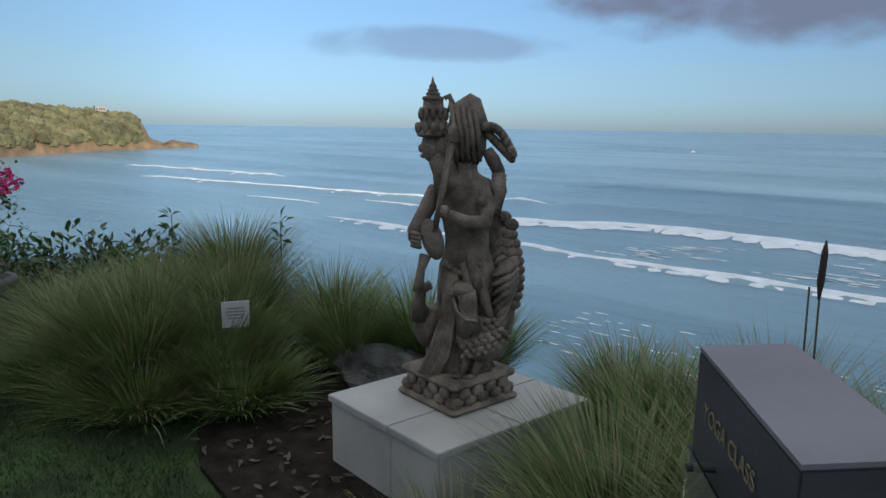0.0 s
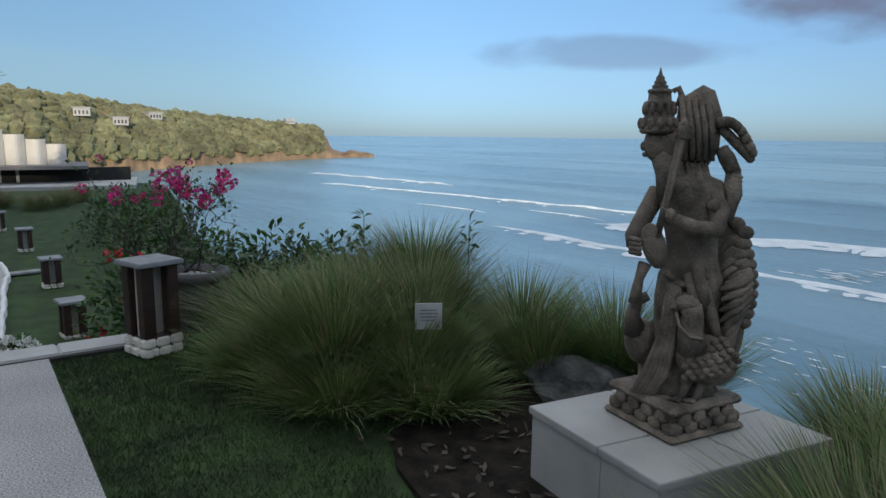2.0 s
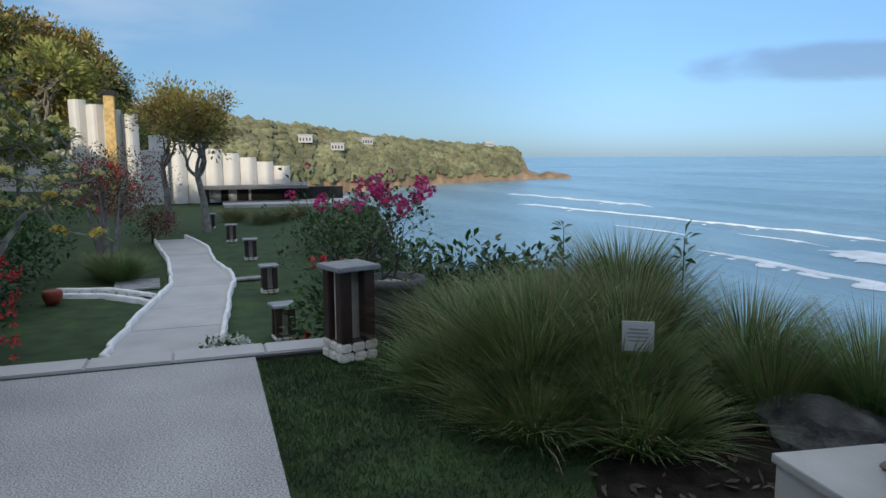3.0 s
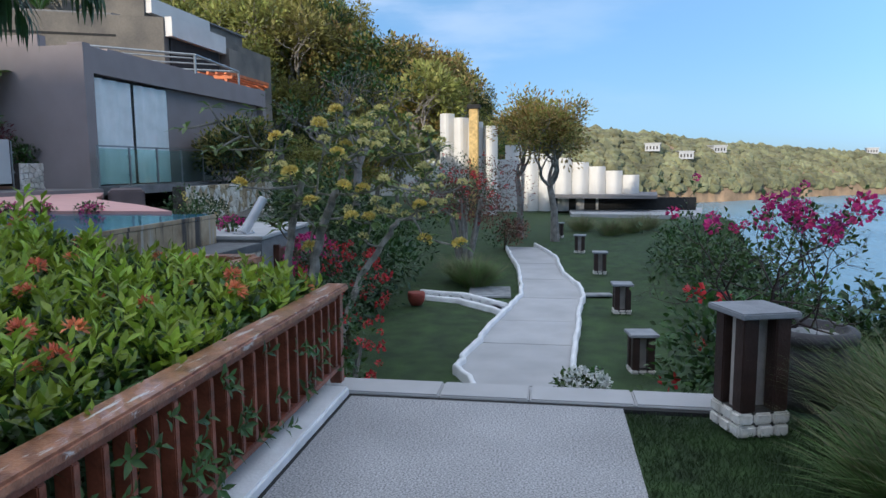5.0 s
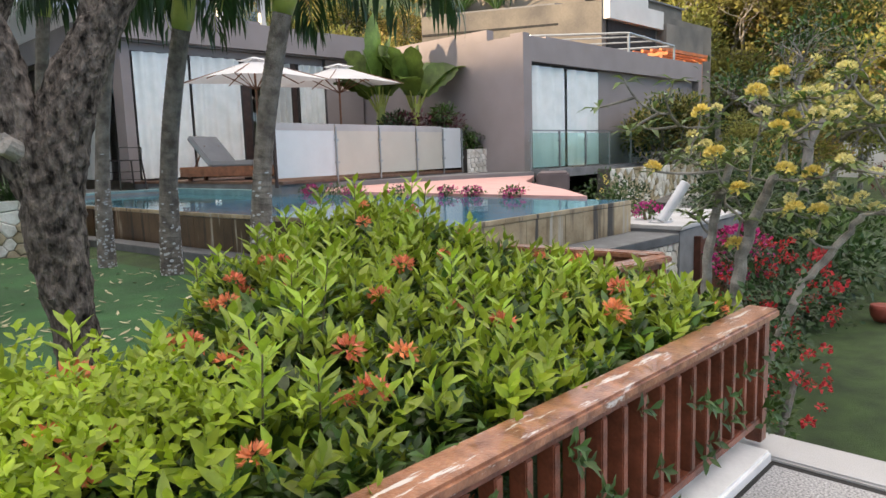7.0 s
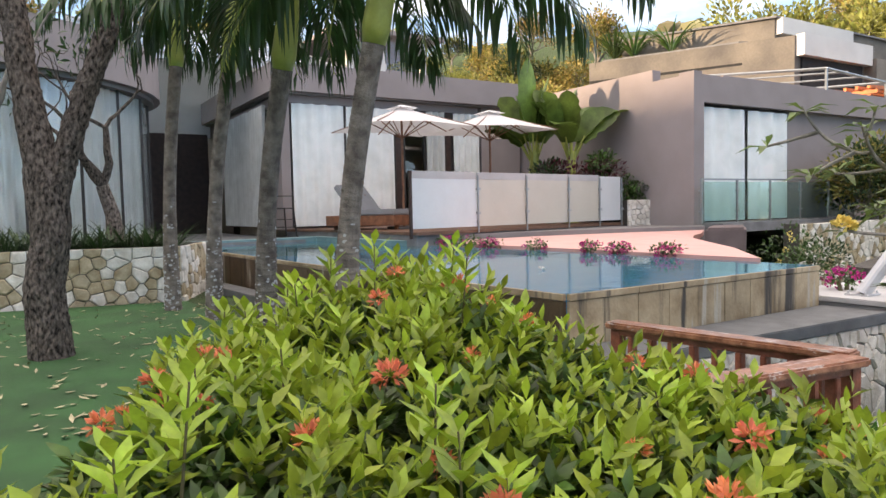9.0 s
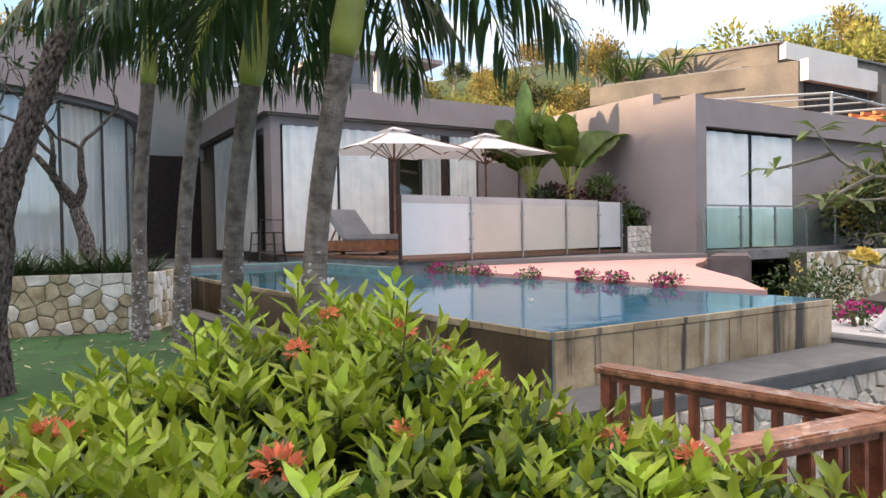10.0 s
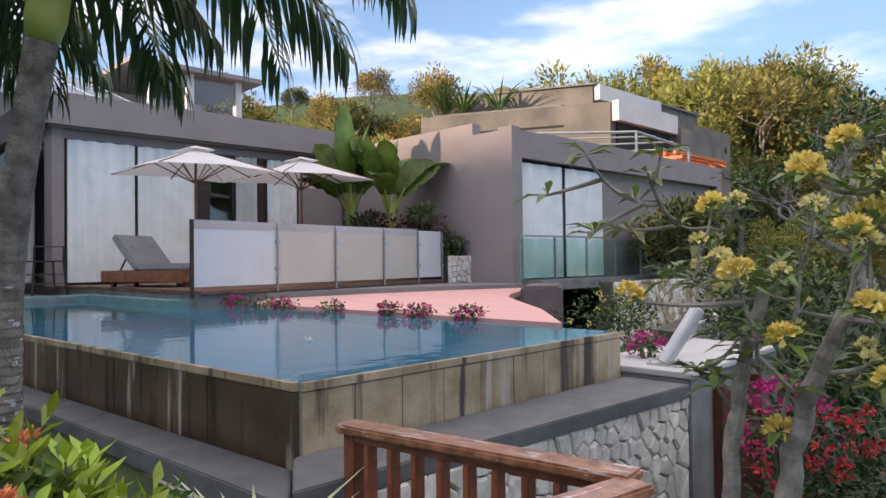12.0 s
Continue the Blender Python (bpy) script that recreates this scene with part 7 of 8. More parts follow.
# rough-barked trees on the turf
def bark_stem(name, pts, rad, root):
    """One continuous stem with ridged, plated bark."""
    P = [Vector(p) for p in pts]
    fine, fr = [], []
    for i in range(len(P) - 1):
        a, b, c, d = P[max(0, i - 1)], P[i], P[i + 1], P[min(len(P) - 1, i + 2)]
        k = max(8, int((c - b).length / 0.03))
        for j in range(k):
            t = j / k
            fine.append(0.5 * ((2 * b) + (c - a) * t + (2 * a - 5 * b + 4 * c - d) * t * t + (3 * b - a - 3 * c + d) * t ** 3))
            fr.append(rad[i] + (rad[i + 1] - rad[i]) * t * t * (3 - 2 * t))
    fine.append(P[-1]); fr.append(rad[-1])
    bm = tube(fine, fr, 56)
    bm.normal_update()
    for q in [(v, v.normal.copy()) for v in bm.verts]:
        v, nm = q
        p = v.co.copy()
        r = 0.5 * (abs(noise.noise(Vector((p.x * 20, p.y * 20, p.z * 8)))) + abs(noise.noise(Vector((p.x * 34 + 5, p.y * 34, p.z * 15)))))
        big = noise.noise(Vector((p.x * 5, p.y * 5, p.z * 2.5)))
        chip = noise.noise(Vector((p.x * 60, p.y * 60, p.z * 42)))
        v.co = p + nm * (0.040 * (r - 0.2) + 0.018 * big + 0.006 * chip)
    return part(name, bm, M_BARK, root)


def bark_tree(stem, stem_r, limb, limb_r, label, knob=None):
    root = empty("garden_tree", label=label, category="tree", group="rough-barked trees on the turf")
    bark_stem("trunk", stem, stem_r, root)
    bark_stem("limb", limb, limb_r, root)
    if knob:
        a, b = Vector(knob[0]), Vector(knob[1])
        bm = tube([a, a.lerp(b, 0.6), b, b + (b - a) * 0.05], [0.05, 0.045, 0.042, 0.02], 14)
        for v in bm.verts:
            v.co += Vector((1, 1, 1)) * 0.01 * noise.noise(v.co * 30)
        part("branch_stub", bm, M_GREY_BARK, root, "sawn pale stub of a branch")
    return root


bark_tree([(-3.53, -1.83, 0.2), (-3.48, -1.85, 1.0), (-3.45, -1.86, 1.5), (-3.52, -1.82, 1.9), (-3.71, -1.73, 2.36), (-4.06, -1.57, 3.1), (-4.36, -1.40, 4.1)], [0.095, 0.078, 0.115, 0.098, 0.085, 0.078, 0.06],
          [(-3.47, -1.86, 1.45), (-3.35, -1.90, 1.9), (-3.25, -1.95, 2.36), (-3.03, -2.10, 3.0), (-2.91, -2.20, 4.0)], [0.10, 0.092, 0.08, 0.072, 0.05], "rough dark-barked tree forking low over the turf", ((-3.41, -1.87, 1.72), (-3.29, -1.81, 1.78)))
bark_tree([(-4.13, -7.11, 0.2), (-4.10, -7.09, 1.0), (-4.17, -7.06, 1.75), (-4.00, -7.21, 3.2), (-3.90, -7.31, 5.2)], [0.21, 0.175, 0.17, 0.12, 0.08],
          [(-4.15, -7.07, 1.3), (-4.23, -7.05, 1.9), (-4.50, -7.01, 2.8), (-5.15, -6.96, 4.6)], [0.12, 0.125, 0.10, 0.07], "rough dark-barked tree standing by the planter")
tree("bare_tree", [(-5.35, -12.5, 1.0), (-5.3, -12.5, 1.7), (-5.15, -12.45, 2.2)], 0.14, ((-0.5, 0, 1.2), (0.6, 0.1, 0.9), (0.1, 0.2, 1.3)), 1.0, 3, 4, M_BARK, (M_SHRUB_D,), 5, 0.2, 0.16, 0.05, "small dark tree with bare twisting branches", kids=2, up=0.12, shrink=0.8)
tree("bare_tree", [(-3.3, -9.2, 0.3), (-3.35, -9.2, 1.8), (-3.5, -9.15, 2.6)], 0.08, ((-0.5, 0, 1.0), (0.5, 0.1, 1.0), (-0.9, 0.2, 0.8)), 1.0, 3, 6, M_GREY_BARK, (M_SHRUB_D,), 4, 0.2, 0.12, 0.04, "slim grey tree with fine bare branches", kids=2, up=0.1, shrink=0.8)


# palms
def palm(base, shaft0, shaft1, r, seed, fronds, label):
    rnd = random.Random(seed)
    root = empty("palm_tree", label=label, category="palm tree", group="palms beside the pool")
    A, B, C = Vector(base), Vector(shaft0), Vector(shaft1)
    pts, rad = [], []
    n = 46
    for i in range(n + 1):
        t = i / n
        p = A.lerp(B, t) + (Vector((0.05, -0.10, 0)) * math.sin(t * math.pi))
        for dz, k in ((0, 1.0), (0.35, 1.035)):
            if i < n or dz == 0:
                pts.append(p + (B - A) / n * dz)
                rad.append(r * (1.25 - 0.35 * min(1, t * 2.2)) * k)
    tr = part("trunk", tube(pts, rad, 16), M_PALMTRUNK, root)
    wb_ = bmesh.new()
    for i in range(190):
        t = abs(rnd.gauss(0.05, 0.17))
        if t > 0.5:
            continue
        p = A.lerp(B, t) + (Vector((0.05, -0.10, 0)) * math.sin(t * math.pi))
        a = rnd.uniform(0, 6.28)
        R = r * (1.25 - 0.35 * min(1, t * 2.2)) * 1.045
        w, h = rnd.uniform(0.01, 0.03), rnd.uniform(0.006, 0.02)
        wb_.faces.new([wb_.verts.new((p.x + R * math.cos(a + u * w / R), p.y + R * math.sin(a + u * w / R), p.z + v * h)) for u, v in ((-1, -0.6), (0.3, -1), (1, 0.2), (0.2, 1), (-0.8, 0.7))])
    tagged(part("lichen", wb_, M_SLAB, root, "flaking whitewash and lichen"), kind="stuff")
    part("crownshaft", tube([B - (C - B) * 0.02, B.lerp(C, 0.12), B.lerp(C, 0.5), B.lerp(C, 0.85), C], [r * 0.95, r * 1.18, r * 1.05, r * 0.75, r * 0.5], 16), M_SHAFT, root, "smooth yellow-green crownshaft", smooth=True)
    for az, rise, L in fronds:
        d = Vector((math.cos(radians(az)), math.sin(radians(az)), 0))
        P, D, N, LL, W = [], [], [], [], []
        mid = []
        m = 26
        for i in range(m + 1):
            t = i / m
            q = C + d * (L * (t - 0.16 * t * t)) + Vector((0, 0, L * (rise * t - (0.45 + rise * 0.75) * t * t)))
            mid.append(q)
        fr = part("frond", tube(mid[::2], [0.022 * (1 - 0.8 * i / 13) + 0.003 for i in range(14)], 5), M_SHAFT, root)
        side = Vector((-d.y, d.x, 0))
        for i in range(4, m * 2):
            t = i / (m * 2)
            if rnd.random() < 0.22:
                continue
            q = mid[min(m, i // 2)].lerp(mid[min(m, i // 2 + 1)], (i % 2) / 2)
            tn = (mid[min(m, i // 2 + 1)] - mid[max(0, i // 2 - 1)]).normalized()
            for s in (-1, 1):
                P.append(q[:]); D.append((side * s * (0.9 - 0.35 * t) + tn * 0.75 + Vector((rnd.gauss(0, 0.1), rnd.gauss(0, 0.1), -0.16 + rnd.gauss(0, 0.14))))[:])
                N.append((0, 0, 1)); LL.append(0.68 * (0.5 + 1.1 * math.sin(math.pi * min(1, t * 0.85 + 0.12))) * rnd.uniform(0.85, 1.1) * 0.75); W.append(0.052)
        tagged(blades("leaflet_mass", P, D, N, LL, W, M_FROND, fr, "", 0.5, 0.45), kind="stuff")
    return root


palm((-6.52, -5.45, 0.28), (-6.65, -4.95, 3.16), (-6.75, -4.72, 4.15), 0.108, 1, ((200, 0.55, 2.5), (172, 0.35, 2.4), (232, 0.45, 2.4), (265, 0.6, 2.3), (300, 0.4, 2.3), (340, 0.6, 2.2), (20, 0.7, 2.2), (130, 0.6, 2.5), (150, 0.8, 2.6)), "tall palm with ringed grey trunk beside the pool")
palm((-6.28, -7.15, 0.28), (-6.36, -6.55, 3.20), (-6.42, -6.3, 4.1), 0.11, 2, ((190, 0.5, 2.3), (235, 0.6, 2.2), (280, 0.4, 2.2), (320, 0.6, 2.2), (10, 0.7, 2.2), (150, 0.65, 2.3)), "slender leaning palm with ringed trunk by the pool")
palm((-6.02, -8.55, 0.28), (-6.24, -8.25, 3.45), (-6.32, -8.15, 4.4), 0.095, 3, ((180, 0.6, 2.1), (225, 0.5, 2.1), (275, 0.7, 2.0), (330, 0.6, 2.1), (15, 0.75, 2.1), (140, 0.8, 2.0)), "slender palm with pale-flecked trunk on the turf")
palm((-5.74, -9.8, 0.28), (-5.88, -9.6, 3.75), (-5.92, -9.55, 4.7), 0.095, 4, ((170, 0.5, 2.1), (215, 0.6, 2.0), (260, 0.6, 2.0), (310, 0.6, 2.0), (5, 0.75, 2.0), (140, 0.85, 1.9)), "slender palm standing before the stone planter")


# ---- yellow-flowering frangipani beyond the railing ----
M_CREAM_F = mat("cream_yellow_petal", (0.82, 0.74, 0.34), 0.6, 0.2, 6, 40, 0.05, trans=0.25)
M_FRANGI = mat("frangipani_leaf", (0.13, 0.21, 0.05), 0.45, 0.4, 4, 40, 0.05, hue=0.02, trans=0.3)
M_FRANGI_BARK = mat("pale_frangipani_bark", (0.25, 0.23, 0.20), 0.85, 0.4, 9, 50, 0.5)


def frangipani():
    rnd = random.Random(12)
    root = empty("frangipani_tree", label="frangipani tree with grey limbs and yellow flower heads", category="tree")
    base = Vector((-9.7, -1.55, -0.95))
    nodes = []

    def stem(pts, r0, r1, bm, seg=10):
        P = [Vector(p) for p in pts]
        fine = []
        for i in range(len(P) - 1):
            a, b, c, d = P[max(0, i - 1)], P[i], P[i + 1], P[min(len(P) - 1, i + 2)]
            for j in range(6):
                t = j / 6
                q = 0.5 * ((2 * b) + (c - a) * t + (2 * a - 5 * b + 4 * c - d) * t * t + (3 * b - a - 3 * c + d) * t ** 3)
                fine.append(q + Vector((rnd.gauss(0, 0.012), rnd.gauss(0, 0.012), 0)) * (1 if i + j else 0))
        fine.append(P[-1])
        k = len(fine) - 1
        tube(fine, [r0 + (r1 - r0) * i / k + 0.06 * r0 * math.sin(i * 2.3) for i in range(k + 1)], seg, bm)
        return fine

    for pts, r0, r1 in (([base + Vector((0, -0.18, 0)), (-9.62, -1.84, 0.2), (-9.6, -1.74, 1.0), (-9.65, -1.62, 1.5)], 0.06, 0.036),
                        ([base + Vector((0, 0.1, 0)), (-9.6, -1.49, 0.3), (-9.62, -1.36, 0.95), (-9.6, -1.18, 1.4)], 0.078, 0.042),
                        ([base + Vector((-0.1, 0.2, 0)), (-9.85, -1.05, 0.1), (-9.95, -0.75, 0.6), (-10.0, -0.5, 1.0)], 0.05, 0.03)):
        bm = bmesh.new()
        f = stem(pts, r0, r1, bm)
        nodes += f[len(f) // 2:]
        part("trunk", bm, M_FRANGI_BARK, root, "pale lichened trunk")
    heads = [(-8.93, -2.10, 1.46), (-9.9, -2.05, 2.02), (-9.25, -1.62, 1.58), (-9.25, -1.38, 1.24), (-9.6, -1.53, 0.66), (-9.6, -0.84, 1.37), (-9.6, -0.78, 1.02), (-9.7, -1.07, 1.90),
             (-9.8, -0.12, 0.74), (-9.8, -0.18, 1.17), (-9.8, -1.22, 2.33), (-9.9, 0.30, 0.68), (-9.3, -1.05, 1.80), (-9.2, -0.95, 1.42), (-9.4, -1.30, 2.14), (-9.3, -0.90, 1.06)]
    bare = [(-9.2, -2.91, 2.13), (-9.2, -2.53, 1.85), (-9.2, -2.58, 2.42), (-9.2, -2.03, 2.35), (-9.25, -2.15, 2.22), (-9.5, -2.4, 2.1), (-9.7, -2.6, 1.9)]
    extra = []
    while len(extra) < 108:
        q = Vector((rnd.uniform(-1, 1), rnd.uniform(-1, 1), rnd.uniform(-0.75, 1)))
        if 0.45 < q.length < 1:
            extra.append((-10.05 + q.x * 0.9, -1.05 + q.y * 1.55, 1.5 + q.z * 0.98))
    bb = bmesh.new()
    tips = []
    todo = sorted([Vector(p) for p in heads + bare + extra], key=lambda p: min((p - n).length for n in nodes))
    for t in todo:
        s = min(nodes, key=lambda n: (t - n).length + 0.35 * max(0, n.z - t.z))
        if (t - s).length < 0.12:
            s = min(nodes, key=lambda n: abs((t - n).length - 0.3))
        out = Vector((t.x - s.x, t.y - s.y, 0))
        c = s + out * 0.62 + Vector((0, 0, (t.z - s.z) * 0.28 - 0.04))
        k = 7
        pts = [s * (1 - u) ** 2 + c * 2 * u * (1 - u) + t * u * u for u in [i / k for i in range(k + 1)]]
        L = (t - s).length
        r = min(0.03, 0.011 + 0.016 * L)
        tube(pts, [r + (0.009 - r) * i / k for i in range(k + 1)], 6, bb)
        nodes += pts[2:-1]
        tips.append((t, (pts[-1] - pts[-2]).normalized()))
    part("branch_work", bb, M_FRANGI_BARK, root)
    P, D, N, L, W = [], [], [], [], []
    for p, d in tips:
        k = rnd.randint(6, 10)
        for i in range(k):
            a = 6.28 * i / k + rnd.random()
            P.append((p - d * rnd.uniform(0, 0.06))[:]); D.append((math.cos(a) + d.x * 0.5, math.sin(a) + d.y * 0.5, rnd.uniform(-0.1, 0.75))); N.append((0, 0, 1))
            s = rnd.uniform(0.15, 0.27)
            L.append(s); W.append(s * 0.26)
    tagged(blades("foliage", P, D, N, L, W, M_FRANGI, root, "", 0.3, 0.55), kind="stuff")
    fl = petal_ball("flower_head", 80, 0.10, 0.062, 0.042, M_YELLOW_F)
    scatter_flowers(fl, root, [(x, y, z + 0.03) for x, y, z in heads], 0.85, 1.05, "flower_head")
    pale = petal_ball("flower_head", 46, 0.075, 0.05, 0.034, M_CREAM_F)
    scatter_flowers(pale, root, [(x, y, z + 0.03) for x, y, z in extra if y > -1.0 or rnd.random() < 0.25], 0.7, 1.1, "flower_head")
    return root


frangipani()


def shrub(name, c, r, squash, k, L, W, material, label, flower=None, nf=0, trunks=0, base=None, category="shrub", up=0.5, fsize=(0.7, 1.2)):
    root = empty(name, label=label, category=category)
    z0 = base if base is not None else ground_z(c[0], c[1])
    bm = bmesh.new()
    for i in range(max(2, trunks)):
        a = 6.28 * i / max(2, trunks)
        s = Vector((c[0] + 0.12 * r * math.cos(a), c[1] + 0.12 * r * math.sin(a), z0 - 0.05))
        e = Vector((c[0] + 0.5 * r * math.cos(a), c[1] + 0.5 * r * math.sin(a), c[2]))
        tube([s, s.lerp(e, 0.5) + Vector((0.03, 0.02, 0)), e], [0.03 * (1 + r), 0.022 * (1 + r), 0.012 * (1 + r)], 6, bm)
    part("stem_work", bm, M_GREY_BARK if trunks else M_STEM, root)
    # a few lobes, so that the outline is uneven
    rg = np.random.RandomState(int(abs(c[0] * 97 + c[1] * 31)) % 9999)
    nl = 7
    for i in range(nl):
        o = rg.normal(size=3) * [0.42 * r, 0.42 * r, 0.30 * r * squash]
        m = material[i % len(material)] if isinstance(material, tuple) else material
        leafy("foliage", (c[0] + o[0], c[1] + o[1], c[2] + o[2]), r * rg.uniform(0.5, 0.75), k // nl, L, W, m, root, squash, up)
    if flower is not None:
        fl = petal_ball("flower", 16, 0.05, 0.045, 0.032, flower, 0.9, False)
        sp_ = []
        for i in range(nf):
            d = rg.normal(size=3)
            d /= np.linalg.norm(d)
            sp_.append((c[0] + d[0] * r * 0.9, c[1] + d[1] * r * 0.9, c[2] + d[2] * r * squash * 0.85))
        scatter_flowers(fl, root, sp_, *fsize, "flower")
    return root


# bougainvillea behind the big bollard
def bougainvillea():
    rnd = random.Random(31)
    root = empty("bougainvillea", label="loose bougainvillea bush with magenta bracts", category="shrub")
    bb = bmesh.new()
    tips, nodes = [], []
    base = (-6.95, 3.05, 0.30)
    for k in range(7):
        a = 6.28 * k / 7 + 0.3
        limbs(bb, base, (math.cos(a) * 0.75, math.sin(a) * 0.8, 0.95), 0.52, 0.016, 3, rnd, tips, 3, 0.22, 0.76, 0.05, 5, nodes)
    part("branch_work", bb, M_DARKWOOD, root)
    tagged(blades("foliage", *tuft([(p, Vector((0, 0, 1))) for p in nodes[::3]], 3, 0.07, 0.05, 0.03), M_SHRUB, root, "", 0.3, 0.5), kind="stuff")
    fl = petal_ball("bract_cluster", 26, 0.06, 0.045, 0.036, M_MAGENTA, 0.9, False)
    ch = sorted((p for p, d in tips), key=lambda q: -q.z)
    scatter_flowers(fl, root, [tuple(p) for p in ch[:80:2]], 0.45, 1.15, "bract_cluster")
    return root


bougainvillea()
hib = shrub("hibiscus", (-8.2, 3.1, -0.05), 0.75, 0.9, 1500, 0.09, 0.05, (M_SHRUB, M_SHRUB_D), "green hibiscus bush with a few red flowers", M_RED_F, 7, base=-0.92, fsize=(1.4, 2.0))
# leafy edge of the cliff
for x, y, z, r in ((-6.9, 4.4, 0.15, 0.55), (-7.7, 4.3, 0.0, 0.6), (-7.4, 5.0, 0.1, 0.6), (-6.6, 5.2, 0.2, 0.5), (-8.6, 4.6, -0.2, 0.7), (-9.6, 4.3, -0.35, 0.7), (-10.8, 4.4, -0.35, 0.75), (-12.2, 4.5, -0.35, 0.8), (-13.8, 4.5, -0.4, 0.8), (-15.5, 4.6, -0.4, 0.85), (-17.5, 4.6, -0.4, 0.85), (-20, 4.7, -0.3, 0.95), (-8.9, 3.6, -0.45, 0.55)):
    shrub("shrub", (x, y, z), r, 0.75, int(900 + 500 * r), 0.10, 0.05, (M_SHRUB, M_SHRUB_D), "leafy green shrub along the cliff edge")
sprig = empty("leafy_sprig", label="upright leafy sprig above the bushes", category="sprig")
for x, y, z0, h in ((-6.55, 5.0, 0.3, 0.65), (-5.2, 5.4, 0.3, 0.68), (-6.1, 5.1, 0.2, 0.45)):
    part("stem", tube([(x, y, z0 - 0.4), (x, y, z0 + h)], [0.008, 0.004], 5), M_STEM, sprig)
    tagged(blades("foliage", *tuft([(Vector((x, y, z0 + h * f)), Vector((0, 0, 1))) for f in (0.5, 0.75, 1.0)], 6, 0.04, 0.11, 0.045), M_SHRUB, sprig, "", 0.3, 0.5), kind="stuff")

# lower garden, left of the path
shrub("bougainvillea", (-8.15, -0.75, -0.1), 0.55, 1.15, 1700, 0.06, 0.035, (M_SHRUB, M_SHRUB_D), "dense bush with red bracts behind the railing", M_RED_F, 34, trunks=3, base=-0.92, fsize=(0.55, 0.95))
shrub("bougainvillea", (-10.9, -1.5, 0.05), 0.72, 0.9, 1500, 0.06, 0.035, (M_SHRUB_D,), "bush thick with red bracts by the stair block", M_RED_F, 62, base=-0.92, fsize=(0.8, 1.3))
shrub("bougainvillea", (-11.3, -2.1, 0.35), 0.42, 0.9, 700, 0.06, 0.035, (M_SHRUB_D,), "low bush with magenta bracts by the stair block", M_MAGENTA, 40, base=-0.92, fsize=(0.9, 1.4))
grass_clump(-15.9, -0.15, -0.92, 1600, 0.75, 0.8, 0.25, "rounded clump of ornamental grass beside the path")
grass_clump(-16.6, -0.5, -0.92, 1200, 0.7, 0.7, 0.25, "rounded clump of ornamental grass beside the path")
for x, y, z, r, m in ((-12.9, -1.9, -0.45, 0.65, M_SHRUB_D), (-14.2, -2.2, -0.3, 0.8, M_SHRUB_D), (-15.6, -2.4, 0.0, 0.9, M_SHRUB), (-17.2, -2.6, 0.1, 1.0, M_SHRUB_D), (-16.0, -4.0, 0.5, 1.1, M_SHRUB_D), (-18.5, -4.4, 0.6, 1.2, M_SHRUB)):
    shrub("shrub", (x, y, z), r, 0.9, 1500, 0.13, 0.055, m, "dark green shrub in the lower garden")
shrub("russet_tree", (-18.6, -0.75, 0.85), 0.95, 0.85, 2600, 0.07, 0.035, (M_RUSSET, M_RUSSET, M_SHRUB_D), "small tree with russet leaves and pale stems", M_RED_F, 40, trunks=6, base=-0.92, category="tree")
shrub("russet_tree", (-20.9, -1.0, 1.15), 1.3, 0.9, 3200, 0.07, 0.035, (M_RUSSET, M_SHRUB_D), "small tree with russet leaves and pale stems", M_RED_F, 30, trunks=5, base=-0.92, category="tree")
shrub("russet_shrub", (-22.8, 0.0, -0.2), 0.7, 0.8, 1200, 0.08, 0.04, (M_RUSSET, M_SHRUB_D), "russet and green shrub at the path's end", base=-0.92)
tree("grey_tree", [(-17.5, -3.2, -0.95), (-17.4, -3.2, 0.5), (-17.3, -3.1, 1.6)], 0.13, ((-0.6, 0.2, 1), (0.5, -0.1, 1), (0.1, 0.5, 1.1), (-0.2, -0.6, 0.9)), 1.1, 3, 41, M_GREY_BARK, (M_SHRUB_D, M_SHRUB), 10, 0.25, 0.12, 0.05, "grey-stemmed tree with thin foliage behind the frangipani")
wf = shrub("white_flower_bush", (-7.7, 1.75, -0.32), 0.22, 0.75, 400, 0.05, 0.03, M_SHRUB, "low bush covered with white flowers by the step", M_WHITE_F, 70, base=-0.92, fsize=(0.6, 1.0))
# low sunlit tree over the path's end
tree("sunlit_tree", [(-25.3, 1.55, -0.95), (-25.25, 1.5, 0.2), (-25.2, 1.35, 0.95)], 0.13, ((-0.5, 0.7, 0.9), (0.3, -0.9, 0.8), (0.3, 0.5, 1.2), (-0.2, -0.3, 1.4), (0, 0.1, 1.5)), 1.0, 3, 51, M_GREY_BARK, (M_HILL_B, M_HILL_A, M_HILL_B), 60, 0.5, 0.13, 0.06, "round-crowned tree with yellow sunlit leaves", shrink=0.76)
tree("sunlit_tree", [(-26.4, 0.3, -0.95), (-26.3, 0.3, 0.4), (-26.3, 0.2, 1.2)], 0.12, ((-0.5, 0.6, 1.0), (0.3, -0.8, 0.9), (0.2, 0.6, 1.2)), 1.05, 3, 52, M_GREY_BARK, (M_HILL_A, M_HILL_B), 52, 0.5, 0.13, 0.06, "tree with yellowish sunlit crown", shrink=0.76)
for x, y in ((-27.5, 3.6), (-28.5, 4.4), (-29, 2.6), (-30, 5.2)):
    grass_clump(x, y, -0.95, 900, 0.8, 1.0, 0.6, "pale tall grass before the far villas")

